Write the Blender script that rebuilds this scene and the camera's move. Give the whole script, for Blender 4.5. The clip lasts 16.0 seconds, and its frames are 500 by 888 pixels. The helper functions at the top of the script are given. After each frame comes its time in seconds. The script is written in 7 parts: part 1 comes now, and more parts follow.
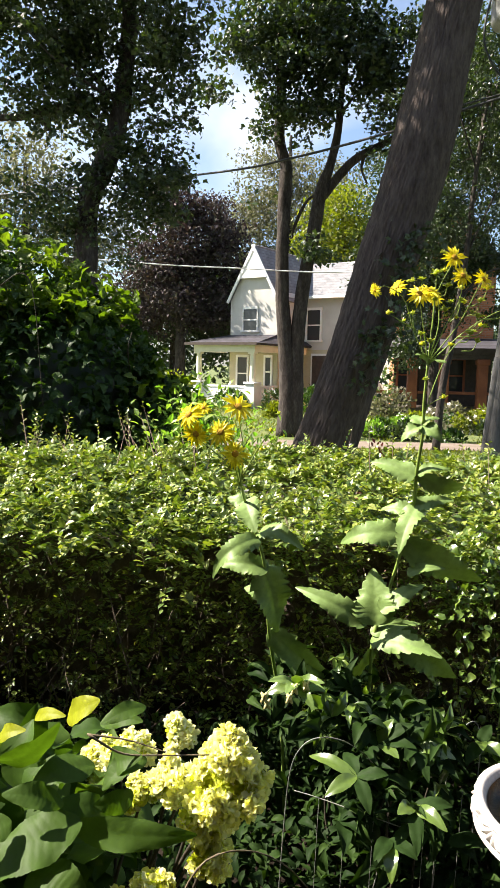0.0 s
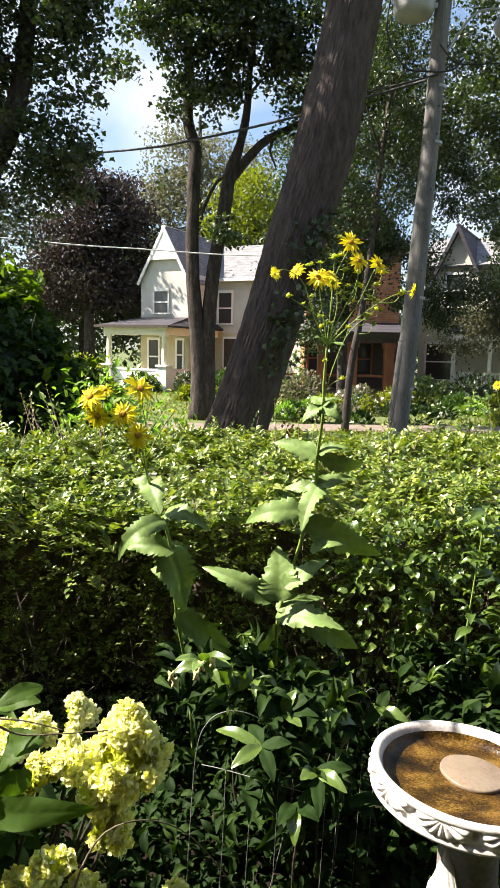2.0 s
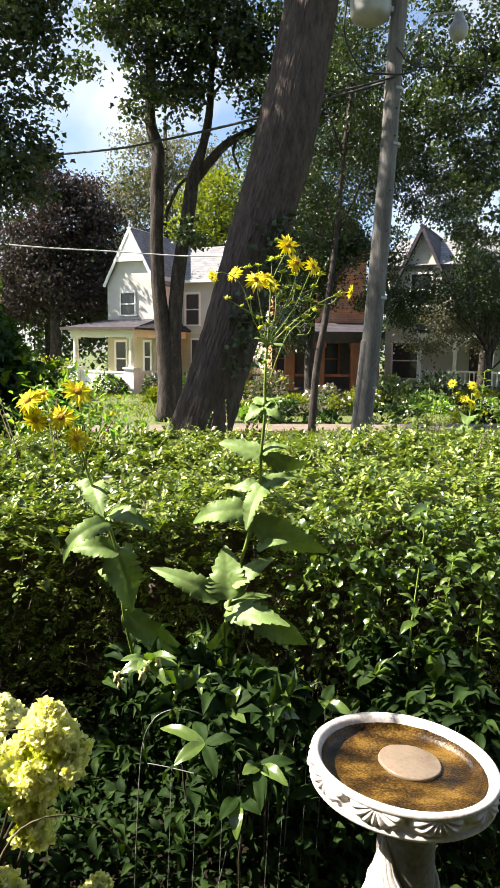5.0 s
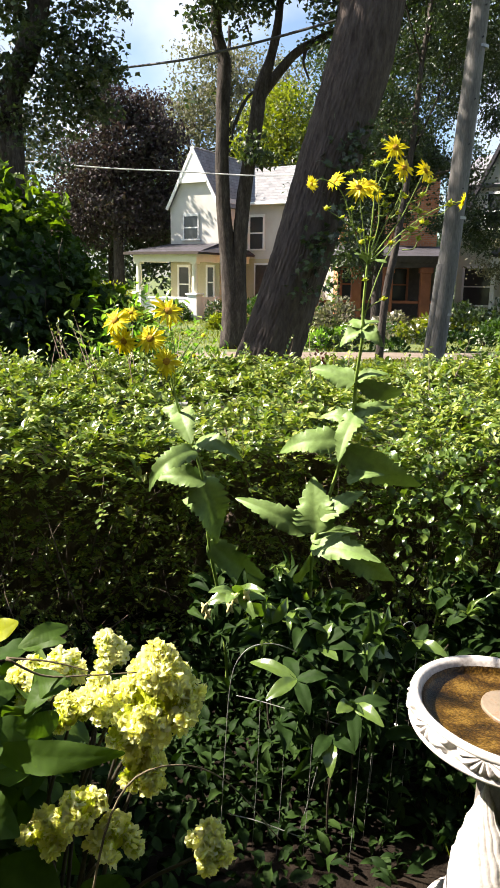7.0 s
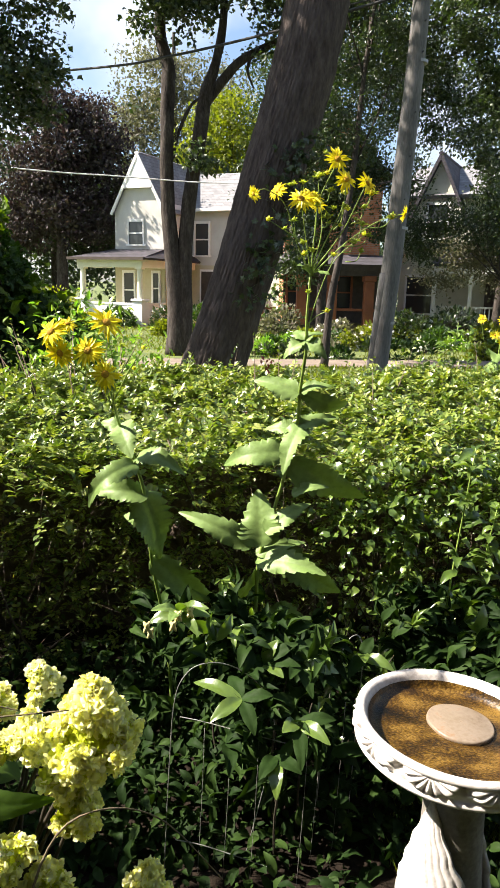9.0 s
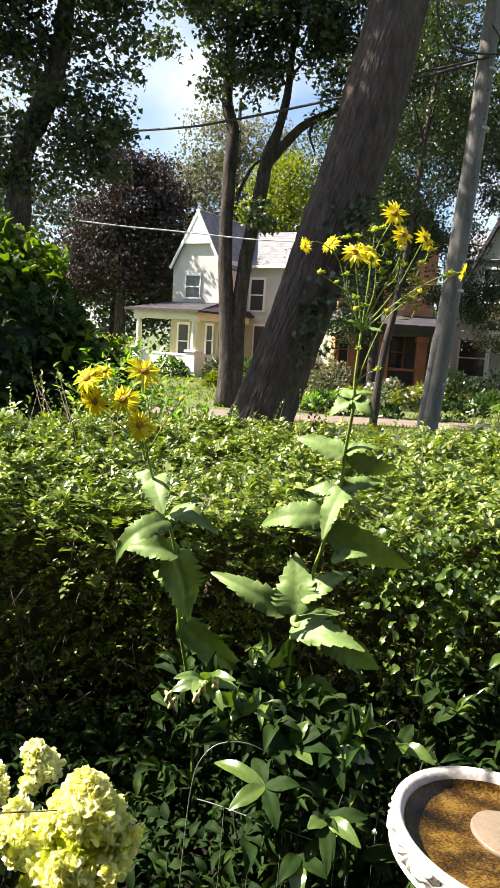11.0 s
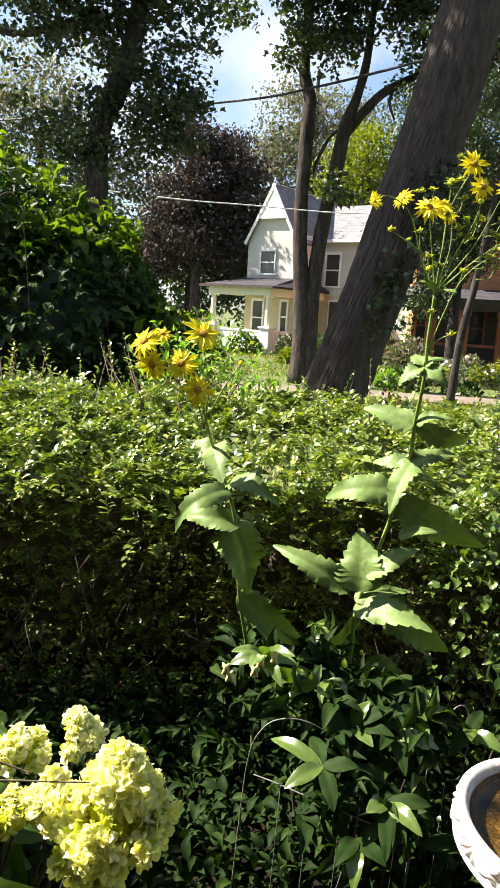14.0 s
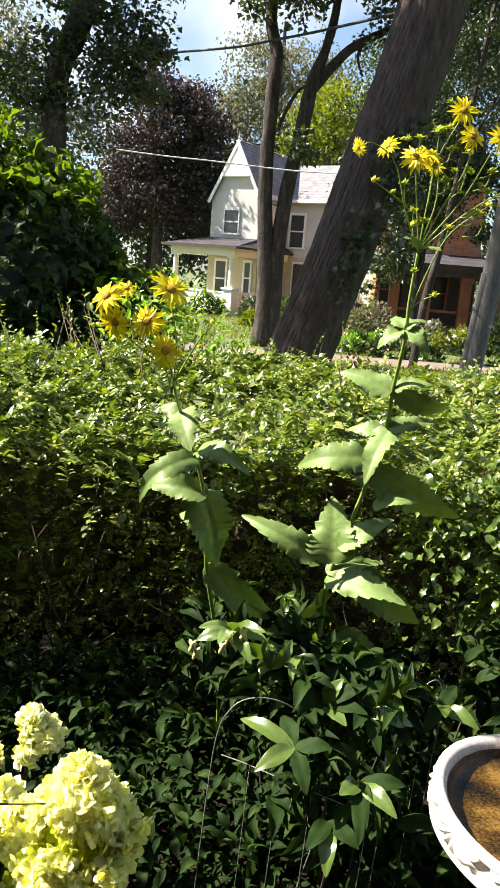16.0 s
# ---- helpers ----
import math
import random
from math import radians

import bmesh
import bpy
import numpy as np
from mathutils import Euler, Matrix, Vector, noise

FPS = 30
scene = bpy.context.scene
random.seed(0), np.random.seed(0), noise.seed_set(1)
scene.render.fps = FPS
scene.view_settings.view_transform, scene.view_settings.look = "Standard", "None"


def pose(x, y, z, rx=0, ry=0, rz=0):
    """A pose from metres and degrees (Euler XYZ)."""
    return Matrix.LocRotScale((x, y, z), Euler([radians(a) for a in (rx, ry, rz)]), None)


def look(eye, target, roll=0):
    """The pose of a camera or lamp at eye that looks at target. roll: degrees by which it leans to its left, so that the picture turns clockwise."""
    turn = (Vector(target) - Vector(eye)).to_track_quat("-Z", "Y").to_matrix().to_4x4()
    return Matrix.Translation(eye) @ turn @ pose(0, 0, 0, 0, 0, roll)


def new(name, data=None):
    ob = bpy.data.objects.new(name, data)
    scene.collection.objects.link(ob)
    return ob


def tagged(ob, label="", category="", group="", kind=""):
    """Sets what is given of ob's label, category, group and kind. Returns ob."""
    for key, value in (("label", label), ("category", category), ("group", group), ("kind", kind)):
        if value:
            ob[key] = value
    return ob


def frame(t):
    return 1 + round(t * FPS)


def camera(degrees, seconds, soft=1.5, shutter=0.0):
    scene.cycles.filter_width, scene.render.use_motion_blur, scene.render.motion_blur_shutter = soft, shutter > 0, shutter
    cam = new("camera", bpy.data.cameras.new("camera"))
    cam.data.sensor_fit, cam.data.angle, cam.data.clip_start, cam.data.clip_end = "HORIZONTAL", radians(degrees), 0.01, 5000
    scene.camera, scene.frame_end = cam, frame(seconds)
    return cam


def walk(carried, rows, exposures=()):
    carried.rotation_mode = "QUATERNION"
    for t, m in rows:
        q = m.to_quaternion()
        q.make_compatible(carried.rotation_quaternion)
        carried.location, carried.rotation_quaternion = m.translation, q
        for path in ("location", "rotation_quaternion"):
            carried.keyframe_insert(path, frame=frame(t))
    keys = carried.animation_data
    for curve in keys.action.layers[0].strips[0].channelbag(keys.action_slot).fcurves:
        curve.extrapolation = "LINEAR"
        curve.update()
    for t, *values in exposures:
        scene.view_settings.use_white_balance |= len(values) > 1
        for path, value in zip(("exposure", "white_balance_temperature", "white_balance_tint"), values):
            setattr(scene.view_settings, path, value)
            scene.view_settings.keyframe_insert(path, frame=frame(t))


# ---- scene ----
cam = camera(38.5, 16.0)
PATH = [
    (0, (0.048, 0.058, 1.727), (0.018, 2.046, 1.511), 1.2),
    (0.5, (0.066, 0.043, 1.718), (-0.006, 2.025, 1.461), 0.8),
    (1, (0.057, 0.038, 1.725), (0.007, 2.026, 1.512), 0.6),
    (1.5, (0.053, 0.046, 1.723), (0.094, 2.032, 1.488), 1.0),
    (2, (0.077, 0.034, 1.724), (0.288, 2.006, 1.467), 1.3),
    (2.5, (0.089, 0.02, 1.725), (0.335, 1.993, 1.501), 1.2),
    (3, (0.105, 0.024, 1.721), (0.396, 1.986, 1.47), 0.6),
    (3.2, (0.114, 0.021, 1.722), (0.419, 1.983, 1.487), 0.2),
    (5.3, (0.166, -0.007, 1.728), (0.447, 1.955, 1.464), 0.9),
    (5.5, (0.163, -0.006, 1.726), (0.413, 1.959, 1.449), 0.9),
    (6, (0.146, 0.003, 1.718), (0.276, 1.971, 1.386), 1.0),
    (6.5, (0.12, 0.048, 1.711), (0.201, 2.011, 1.337), 1.2),
    (7, (0.08, 0.135, 1.702), (0.203, 2.079, 1.25), 0.7),
    (7.5, (0.055, 0.182, 1.7), (0.243, 2.118, 1.233), 0.6),
    (8, (0.064, 0.188, 1.708), (0.224, 2.13, 1.259), 0.7),
    (8.5, (0.071, 0.185, 1.712), (0.27, 2.131, 1.293), 1.8),
    (9, (0.095, 0.179, 1.714), (0.365, 2.113, 1.281), 1.3),
    (9.5, (0.119, 0.163, 1.713), (0.351, 2.104, 1.292), -0.7),
    (9.7, (0.121, 0.176, 1.713), (0.313, 2.128, 1.323), -0.7),
    (11.8, (0.131, 0.329, 1.699), (0.282, 2.302, 1.414), 4.6),
    (12, (0.141, 0.335, 1.696), (0.283, 2.308, 1.398), 4.5),
    (12.5, (0.153, 0.347, 1.697), (0.256, 2.315, 1.353), 4.1),
    (13, (0.163, 0.347, 1.696), (0.189, 2.311, 1.321), 4.4),
    (13.5, (0.165, 0.354, 1.682), (0.121, 2.304, 1.241), 5.1),
    (14, (0.157, 0.357, 1.675), (0.096, 2.323, 1.309), 3.4),
    (14.5, (0.132, 0.389, 1.678), (0.059, 2.356, 1.323), 3.5),
    (15, (0.12, 0.441, 1.67), (0.061, 2.394, 1.247), 4.0),
    (15.5, (0.119, 0.46, 1.661), (0.106, 2.41, 1.217), 4.7),
    (16, (0.132, 0.469, 1.66), (0.186, 2.415, 1.2), 4.6),
]
walk(cam, [(t, look(eye, target, roll)) for t, eye, target, roll in PATH])

# ---- light ----
SUN_WAY = Vector((-0.69, 0.10, 0.71)).normalized()
sun_data = bpy.data.lights.new("sun", "SUN")
sun_data.energy, sun_data.angle, sun_data.color = 5.0, radians(0.6), (1.0, 0.90, 0.79)
sun = new("sun", sun_data)
sun.matrix_world = look((0, 0, 30), Vector((0, 0, 30)) - SUN_WAY)

world = bpy.data.worlds.new("sky")
scene.world = world
world.use_nodes = True
wn, wl = world.node_tree.nodes, world.node_tree.links
sky = wn.new("ShaderNodeTexSky")
sky.sky_type, sky.sun_disc = "NISHITA", False
sky.sun_elevation = math.asin(SUN_WAY.z)
sky.sun_rotation = math.atan2(SUN_WAY.x, SUN_WAY.y)
sky.air_density, sky.dust_density, sky.ozone_density = 1.0, 1.0, 2.5
clouds = wn.new("ShaderNodeTexNoise")
clouds.inputs["Scale"].default_value, clouds.inputs["Detail"].default_value = 4.0, 5.0
cloud_ramp = wn.new("ShaderNodeValToRGB")
cloud_ramp.color_ramp.elements[0].position, cloud_ramp.color_ramp.elements[1].position = 0.48, 0.75
cloud_ramp.color_ramp.elements[0].color = (0.06, 0.06, 0.06, 1)
cloud_mix = wn.new("ShaderNodeMix")
cloud_mix.data_type = "RGBA"
cloud_mix.inputs["B"].default_value = (5.4, 5.6, 6.0, 1)
wl.new(clouds.outputs["Fac"], cloud_ramp.inputs["Fac"])
wl.new(cloud_ramp.outputs["Color"], cloud_mix.inputs["Factor"])
wl.new(sky.outputs["Color"], cloud_mix.inputs["A"])
wl.new(cloud_mix.outputs["Result"], wn["Background"].inputs["Color"])
wn["Background"].inputs["Strength"].default_value = 0.065
scene.view_settings.exposure = 1.83

# ---- materials ----
def ramp(nt, stops):
    node = nt.nodes.new("ShaderNodeValToRGB")
    el = node.color_ramp.elements
    while len(el) < len(stops):
        el.new(0.5)
    for e, (p, c) in zip(el, stops):
        e.position, e.color = p, (*c, 1)
    return node


def surface(name, colours, scale=4.0, rough=0.7, bump=0.3, fine=40.0, metal=0.0, stretch=(1, 1, 1), spec=0.4, detail=6.0, bump_dist=0.02):
    """A two-scale mottled surface in object space: colour from coarse and fine noise, relief from both."""
    m = bpy.data.materials.new(name)
    m.use_nodes = True
    nt = m.node_tree
    b = nt.nodes["Principled BSDF"]
    co = nt.nodes.new("ShaderNodeTexCoord")
    mp = nt.nodes.new("ShaderNodeMapping")
    mp.inputs["Scale"].default_value = stretch
    n1, n2 = nt.nodes.new("ShaderNodeTexNoise"), nt.nodes.new("ShaderNodeTexNoise")
    n1.inputs["Scale"].default_value, n1.inputs["Detail"].default_value = scale, detail
    n2.inputs["Scale"].default_value, n2.inputs["Detail"].default_value = fine, 4.0
    mix = nt.nodes.new("ShaderNodeMath")
    mix.operation = "MULTIPLY_ADD"
    mix.inputs[1].default_value = 0.4
    nt.links.new(co.outputs["Object"], mp.inputs["Vector"])
    nt.links.new(mp.outputs["Vector"], n1.inputs["Vector"])
    nt.links.new(mp.outputs["Vector"], n2.inputs["Vector"])
    half = nt.nodes.new("ShaderNodeMath")
    half.operation = "MULTIPLY"
    half.inputs[1].default_value = 0.6
    nt.links.new(n1.outputs["Fac"], half.inputs[0])
    nt.links.new(n2.outputs["Fac"], mix.inputs[0])
    nt.links.new(half.outputs["Value"], mix.inputs[2])
    k = len(colours)
    r = ramp(nt, [(0.3 + 0.4 * i / max(1, k - 1), c) for i, c in enumerate(colours)])
    nt.links.new(mix.outputs["Value"], r.inputs["Fac"])
    nt.links.new(r.outputs["Color"], b.inputs["Base Color"])
    bp = nt.nodes.new("ShaderNodeBump")
    bp.inputs["Strength"].default_value, bp.inputs["Distance"].default_value = bump, bump_dist
    nt.links.new(mix.outputs["Value"], bp.inputs["Height"])
    nt.links.new(bp.outputs["Normal"], b.inputs["Normal"])
    b.inputs["Roughness"].default_value, b.inputs["Metallic"].default_value = rough, metal
    b.inputs["Specular IOR Level"].default_value = spec
    return m


def leafy(name, colours, rough=0.45, glow=0.35, spec=0.5, vein=0.0, tint=(0.9, 1.25, 0.35)):
    """Leaf or petal: colour differs from piece to piece, light passes through."""
    m = bpy.data.materials.new(name)
    m.use_nodes = True
    nt = m.node_tree
    b, out = nt.nodes["Principled BSDF"], nt.nodes["Material Output"]
    geo = nt.nodes.new("ShaderNodeNewGeometry")
    k = len(colours)
    r = ramp(nt, [(i / max(1, k - 1), c) for i, c in enumerate(colours)])
    nt.links.new(geo.outputs["Random Per Island"], r.inputs["Fac"])
    co = nt.nodes.new("ShaderNodeTexCoord")
    n1 = nt.nodes.new("ShaderNodeTexNoise")
    n1.inputs["Scale"].default_value, n1.inputs["Detail"].default_value = 60.0, 3.0
    nt.links.new(co.outputs["Object"], n1.inputs["Vector"])
    var = nt.nodes.new("ShaderNodeMix")
    var.data_type, var.blend_type = "RGBA", "MULTIPLY"
    tone = ramp(nt, [(0.3, (0.86, 0.86, 0.86)), (0.7, (1.12, 1.12, 1.12))])
    nt.links.new(n1.outputs["Fac"], tone.inputs["Fac"])
    var.inputs["Factor"].default_value = 1.0
    nt.links.new(r.outputs["Color"], var.inputs["A"])
    nt.links.new(tone.outputs["Color"], var.inputs["B"])
    nt.links.new(var.outputs["Result"], b.inputs["Base Color"])
    b.inputs["Roughness"].default_value, b.inputs["Specular IOR Level"].default_value = rough, spec
    bp = nt.nodes.new("ShaderNodeBump")
    bp.inputs["Strength"].default_value, bp.inputs["Distance"].default_value = 0.25, 0.004
    nt.links.new(n1.outputs["Fac"], bp.inputs["Height"])
    nt.links.new(bp.outputs["Normal"], b.inputs["Normal"])
    tr = nt.nodes.new("ShaderNodeBsdfTranslucent")
    tm = nt.nodes.new("ShaderNodeMix")
    tm.data_type, tm.blend_type = "RGBA", "MULTIPLY"
    tm.inputs["Factor"].default_value = 1.0
    tm.inputs["B"].default_value = (2.0 * tint[0], 2.0 * tint[1], 2.0 * tint[2], 1)
    nt.links.new(var.outputs["Result"], tm.inputs["A"])
    nt.links.new(tm.outputs["Result"], tr.inputs["Color"])
    mx = nt.nodes.new("ShaderNodeMixShader")
    mx.inputs["Fac"].default_value = glow
    nt.links.new(b.outputs["BSDF"], mx.inputs[1])
    nt.links.new(tr.outputs["BSDF"], mx.inputs[2])
    nt.links.new(mx.outputs["Shader"], out.inputs["Surface"])
    return m


def brickwork(name, c1, c2, mortar, width, height, gap, rough=0.85, bump=0.6):
    m = bpy.data.materials.new(name)
    m.use_nodes = True
    nt = m.node_tree
    b = nt.nodes["Principled BSDF"]
    co, br = nt.nodes.new("ShaderNodeTexCoord"), nt.nodes.new("ShaderNodeTexBrick")
    br.inputs["Scale"].default_value = 1.0
    br.inputs["Brick Width"].default_value, br.inputs["Row Height"].default_value, br.inputs["Mortar Size"].default_value = width, height, gap
    br.inputs["Color1"].default_value, br.inputs["Color2"].default_value, br.inputs["Mortar"].default_value = (*c1, 1), (*c2, 1), (*mortar, 1)
    sep, com = nt.nodes.new("ShaderNodeSeparateXYZ"), nt.nodes.new("ShaderNodeCombineXYZ")
    add = nt.nodes.new("ShaderNodeMath")
    nt.links.new(co.outputs["Object"], sep.inputs["Vector"])
    nt.links.new(sep.outputs["X"], add.inputs[0])
    nt.links.new(sep.outputs["Y"], add.inputs[1])
    nt.links.new(add.outputs["Value"], com.inputs["X"])
    nt.links.new(sep.outputs["Z"], com.inputs["Y"])
    nt.links.new(com.outputs["Vector"], br.inputs["Vector"])
    n1 = nt.nodes.new("ShaderNodeTexNoise")
    n1.inputs["Scale"].default_value, n1.inputs["Detail"].default_value = 2.5, 6.0
    nt.links.new(co.outputs["Object"], n1.inputs["Vector"])
    tone = ramp(nt, [(0.3, (0.72, 0.72, 0.72)), (0.7, (1.15, 1.15, 1.15))])
    nt.links.new(n1.outputs["Fac"], tone.inputs["Fac"])
    mul = nt.nodes.new("ShaderNodeMix")
    mul.data_type, mul.blend_type = "RGBA", "MULTIPLY"
    mul.inputs["Factor"].default_value = 1.0
    nt.links.new(br.outputs["Color"], mul.inputs["A"])
    nt.links.new(tone.outputs["Color"], mul.inputs["B"])
    nt.links.new(mul.outputs["Result"], b.inputs["Base Color"])
    bp = nt.nodes.new("ShaderNodeBump")
    bp.inputs["Strength"].default_value, bp.inputs["Distance"].default_value = bump, 0.01
    bp.invert = True
    nt.links.new(br.outputs["Fac"], bp.inputs["Height"])
    nt.links.new(bp.outputs["Normal"], b.inputs["Normal"])
    b.inputs["Roughness"].default_value = rough
    return m


M_SOIL = surface("garden_soil", [(0.008, 0.006, 0.004), (0.015, 0.011, 0.008), (0.026, 0.019, 0.013)], 3, 0.95, 0.9, 60, spec=0.1)
M_LAWN = surface("lawn_turf", [(0.05, 0.08, 0.02), (0.10, 0.13, 0.035), (0.17, 0.17, 0.06)], 1.2, 0.95, 0.6, 50)
M_ROAD = surface("asphalt", [(0.035, 0.035, 0.036), (0.055, 0.054, 0.052), (0.075, 0.073, 0.07)], 2, 0.9, 0.4, 120)
M_PATH = surface("pavement_concrete", [(0.13, 0.10, 0.075), (0.19, 0.15, 0.115), (0.26, 0.215, 0.17)], 2, 0.9, 0.3, 80)
M_KERB = surface("kerb_stone", [(0.17, 0.17, 0.17), (0.26, 0.26, 0.25), (0.34, 0.33, 0.32)], 3, 0.9, 0.4, 70)
M_BARK = surface("maple_bark", [(0.034, 0.027, 0.024), (0.074, 0.059, 0.052), (0.112, 0.092, 0.081)], 12, 0.95, 0.8, 46, stretch=(1, 1, 0.28), spec=0.1, bump_dist=0.03)
M_BARK2 = surface("grey_bark", [(0.016, 0.013, 0.012), (0.050, 0.042, 0.037), (0.11, 0.095, 0.085)], 8, 0.95, 1.0, 40, stretch=(1, 1, 0.3), spec=0.15, bump_dist=0.05)
M_TWIG = surface("hedge_twig", [(0.05, 0.035, 0.025), (0.11, 0.08, 0.06), (0.2, 0.16, 0.13)], 20, 0.9, 0.4, 90)
M_HEDGE = leafy("privet_leaf", [(0.050, 0.092, 0.014), (0.105, 0.165, 0.022), (0.170, 0.235, 0.034), (0.30, 0.33, 0.07), (0.060, 0.108, 0.016)], 0.38, 0.20, 0.75, tint=(1.0, 1.08, 0.25))
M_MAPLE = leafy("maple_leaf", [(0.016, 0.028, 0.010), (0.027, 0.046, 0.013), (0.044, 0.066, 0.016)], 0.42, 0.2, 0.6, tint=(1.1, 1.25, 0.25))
M_GREYLEAF = leafy("silver_leaf", [(0.085, 0.083, 0.047), (0.145, 0.138, 0.085), (0.115, 0.107, 0.062)], 0.6, 0.28, tint=(0.9, 1.0, 0.6))
M_LIME = leafy("lime_leaf", [(0.11, 0.13, 0.013), (0.15, 0.17, 0.018), (0.08, 0.11, 0.013)], 0.5, 0.45, tint=(1.0, 1.05, 0.2))
M_COPPER = leafy("copper_leaf", [(0.028, 0.019, 0.024), (0.045, 0.030, 0.036), (0.040, 0.037, 0.030), (0.066, 0.050, 0.048), (0.046, 0.052, 0.028)], 0.6, 0.12, 0.3, tint=(1.0, 0.75, 0.5))
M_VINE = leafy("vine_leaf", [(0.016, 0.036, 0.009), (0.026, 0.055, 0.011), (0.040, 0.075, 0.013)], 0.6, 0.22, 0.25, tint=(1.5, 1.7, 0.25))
# lighter copy of the vine leaf for the sunlit top
M_VINETOP = leafy("sunlit_vine_leaf", [(0.05, 0.088, 0.010), (0.072, 0.115, 0.012), (0.10, 0.14, 0.017)], 0.5, 0.42, 0.3, tint=(1.05, 1.15, 0.2))
M_CUP = leafy("cup_plant_leaf", [(0.115, 0.185, 0.048), (0.14, 0.215, 0.058), (0.17, 0.245, 0.072)], 0.5, 0.03, 0.3, tint=(0.8, 0.95, 0.25))
M_BUD = leafy("flower_bud", [(0.30, 0.36, 0.05), (0.42, 0.45, 0.06), (0.24, 0.32, 0.05)], 0.5, 0.3, 0.4, tint=(0.8, 0.85, 0.25))
M_CUPSTEM = surface("cup_plant_stem", [(0.12, 0.19, 0.03), (0.19, 0.27, 0.05), (0.26, 0.33, 0.08)], 14, 0.5, 0.2, 80)
M_YELLOW = leafy("yellow_petal", [(0.84, 0.72, 0.012), (0.88, 0.78, 0.015), (0.85, 0.74, 0.03)], 0.5, 0.3, tint=(0.5, 0.5, 0.15))
M_DISC = surface("flower_disc", [(0.2, 0.10, 0.01), (0.45, 0.26, 0.015), (0.6, 0.4, 0.03)], 90, 0.9, 0.8, 300, bump_dist=0.003)
# base colour darkened to carry the deep shade low in the bed
M_PEONY = leafy("peony_leaf_shaded", [(0.010, 0.022, 0.006), (0.016, 0.034, 0.008), (0.030, 0.056, 0.012)], 0.6, 0.12, 0.07, tint=(1.0, 1.2, 0.3))
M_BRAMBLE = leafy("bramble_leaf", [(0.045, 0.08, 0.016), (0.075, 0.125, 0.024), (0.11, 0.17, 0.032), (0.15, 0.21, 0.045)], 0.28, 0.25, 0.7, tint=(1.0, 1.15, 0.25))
M_PALE = leafy("pale_leaf", [(0.12, 0.21, 0.03), (0.17, 0.26, 0.04), (0.3, 0.36, 0.07)], 0.4, 0.35)
M_POD = surface("seed_pod", [(0.45, 0.40, 0.14), (0.6, 0.52, 0.22), (0.66, 0.6, 0.34)], 30, 0.6, 0.3, 90)
M_HYD = leafy("hydrangea_petal", [(0.85, 0.84, 0.33), (0.88, 0.88, 0.44), (0.91, 0.91, 0.62), (0.93, 0.93, 0.74), (0.86, 0.86, 0.38)], 0.5, 0.52, 0.35, tint=(0.53, 0.525, 0.27))
M_HYDWHITE = leafy("hydrangea_white_petal", [(0.88, 0.88, 0.46), (0.92, 0.92, 0.66), (0.93, 0.93, 0.80)], 0.5, 0.5, 0.35, tint=(0.53, 0.53, 0.34))
# deeper lime carries the shade in the gaps between florets
M_HYDIN = leafy("hydrangea_shaded_petal", [(0.62, 0.66, 0.08), (0.56, 0.62, 0.06), (0.70, 0.71, 0.14)], 0.6, 0.5, 0.3, tint=(0.55, 0.56, 0.25))
M_HYDLEAF = leafy("hydrangea_leaf", [(0.030, 0.062, 0.010), (0.043, 0.083, 0.013), (0.068, 0.114, 0.018)], 0.55, 0.25, 0.14, tint=(1.1, 1.2, 0.2))
M_GOLDLEAF = leafy("yellowed_leaf", [(0.25, 0.28, 0.012), (0.32, 0.34, 0.016)], 0.5, 0.45, 0.2, tint=(0.6, 0.62, 0.2))
M_STEM = surface("woody_stem", [(0.014, 0.012, 0.007), (0.03, 0.024, 0.014), (0.055, 0.044, 0.026)], 20, 0.8, 0.3, 80)
M_TAN = surface("dry_twig", [(0.06, 0.045, 0.026), (0.13, 0.10, 0.06), (0.20, 0.165, 0.10)], 20, 0.8, 0.3, 80)
M_WIRE = surface("coated_wire", [(0.10, 0.10, 0.095), (0.22, 0.22, 0.20), (0.36, 0.36, 0.34)], 12, 0.45, 0.1, 60, metal=0.3)
M_CONCRETE = surface("painted_cast_stone", [(0.27, 0.235, 0.20), (0.52, 0.485, 0.45), (0.64, 0.615, 0.585)], 9, 0.85, 0.5, 90, bump_dist=0.006)
M_CASTSTONE = surface("dark_cast_stone", [(0.10, 0.09, 0.075), (0.20, 0.18, 0.155), (0.30, 0.28, 0.25)], 6, 0.9, 0.5, 80, bump_dist=0.006)
M_ALGAE = surface("bath_sediment", [(0.002, 0.0015, 0.001), (0.004, 0.003, 0.001), (0.030, 0.015, 0.003), (0.085, 0.045, 0.007), (0.18, 0.105, 0.021), (0.06, 0.03, 0.005)], 11, 0.35, 0.9, 170, bump_dist=0.004, detail=10.0, stretch=(0.9, 1.4, 1), spec=0.3)
M_PLATE = surface("sandstone_disc", [(0.09, 0.062, 0.04), (0.18, 0.135, 0.092), (0.22, 0.175, 0.128), (0.21, 0.115, 0.055)], 9, 0.4, 0.25, 90, bump_dist=0.002)
M_POLE = surface("weathered_pole", [(0.06, 0.057, 0.054), (0.135, 0.128, 0.12), (0.22, 0.21, 0.20)], 7, 0.9, 0.7, 60, stretch=(1, 1, 0.2))
M_STEEL = surface("grey_steel", [(0.22, 0.22, 0.22), (0.3, 0.3, 0.3), (0.36, 0.36, 0.35)], 6, 0.5, 0.1, 60, metal=0.4)
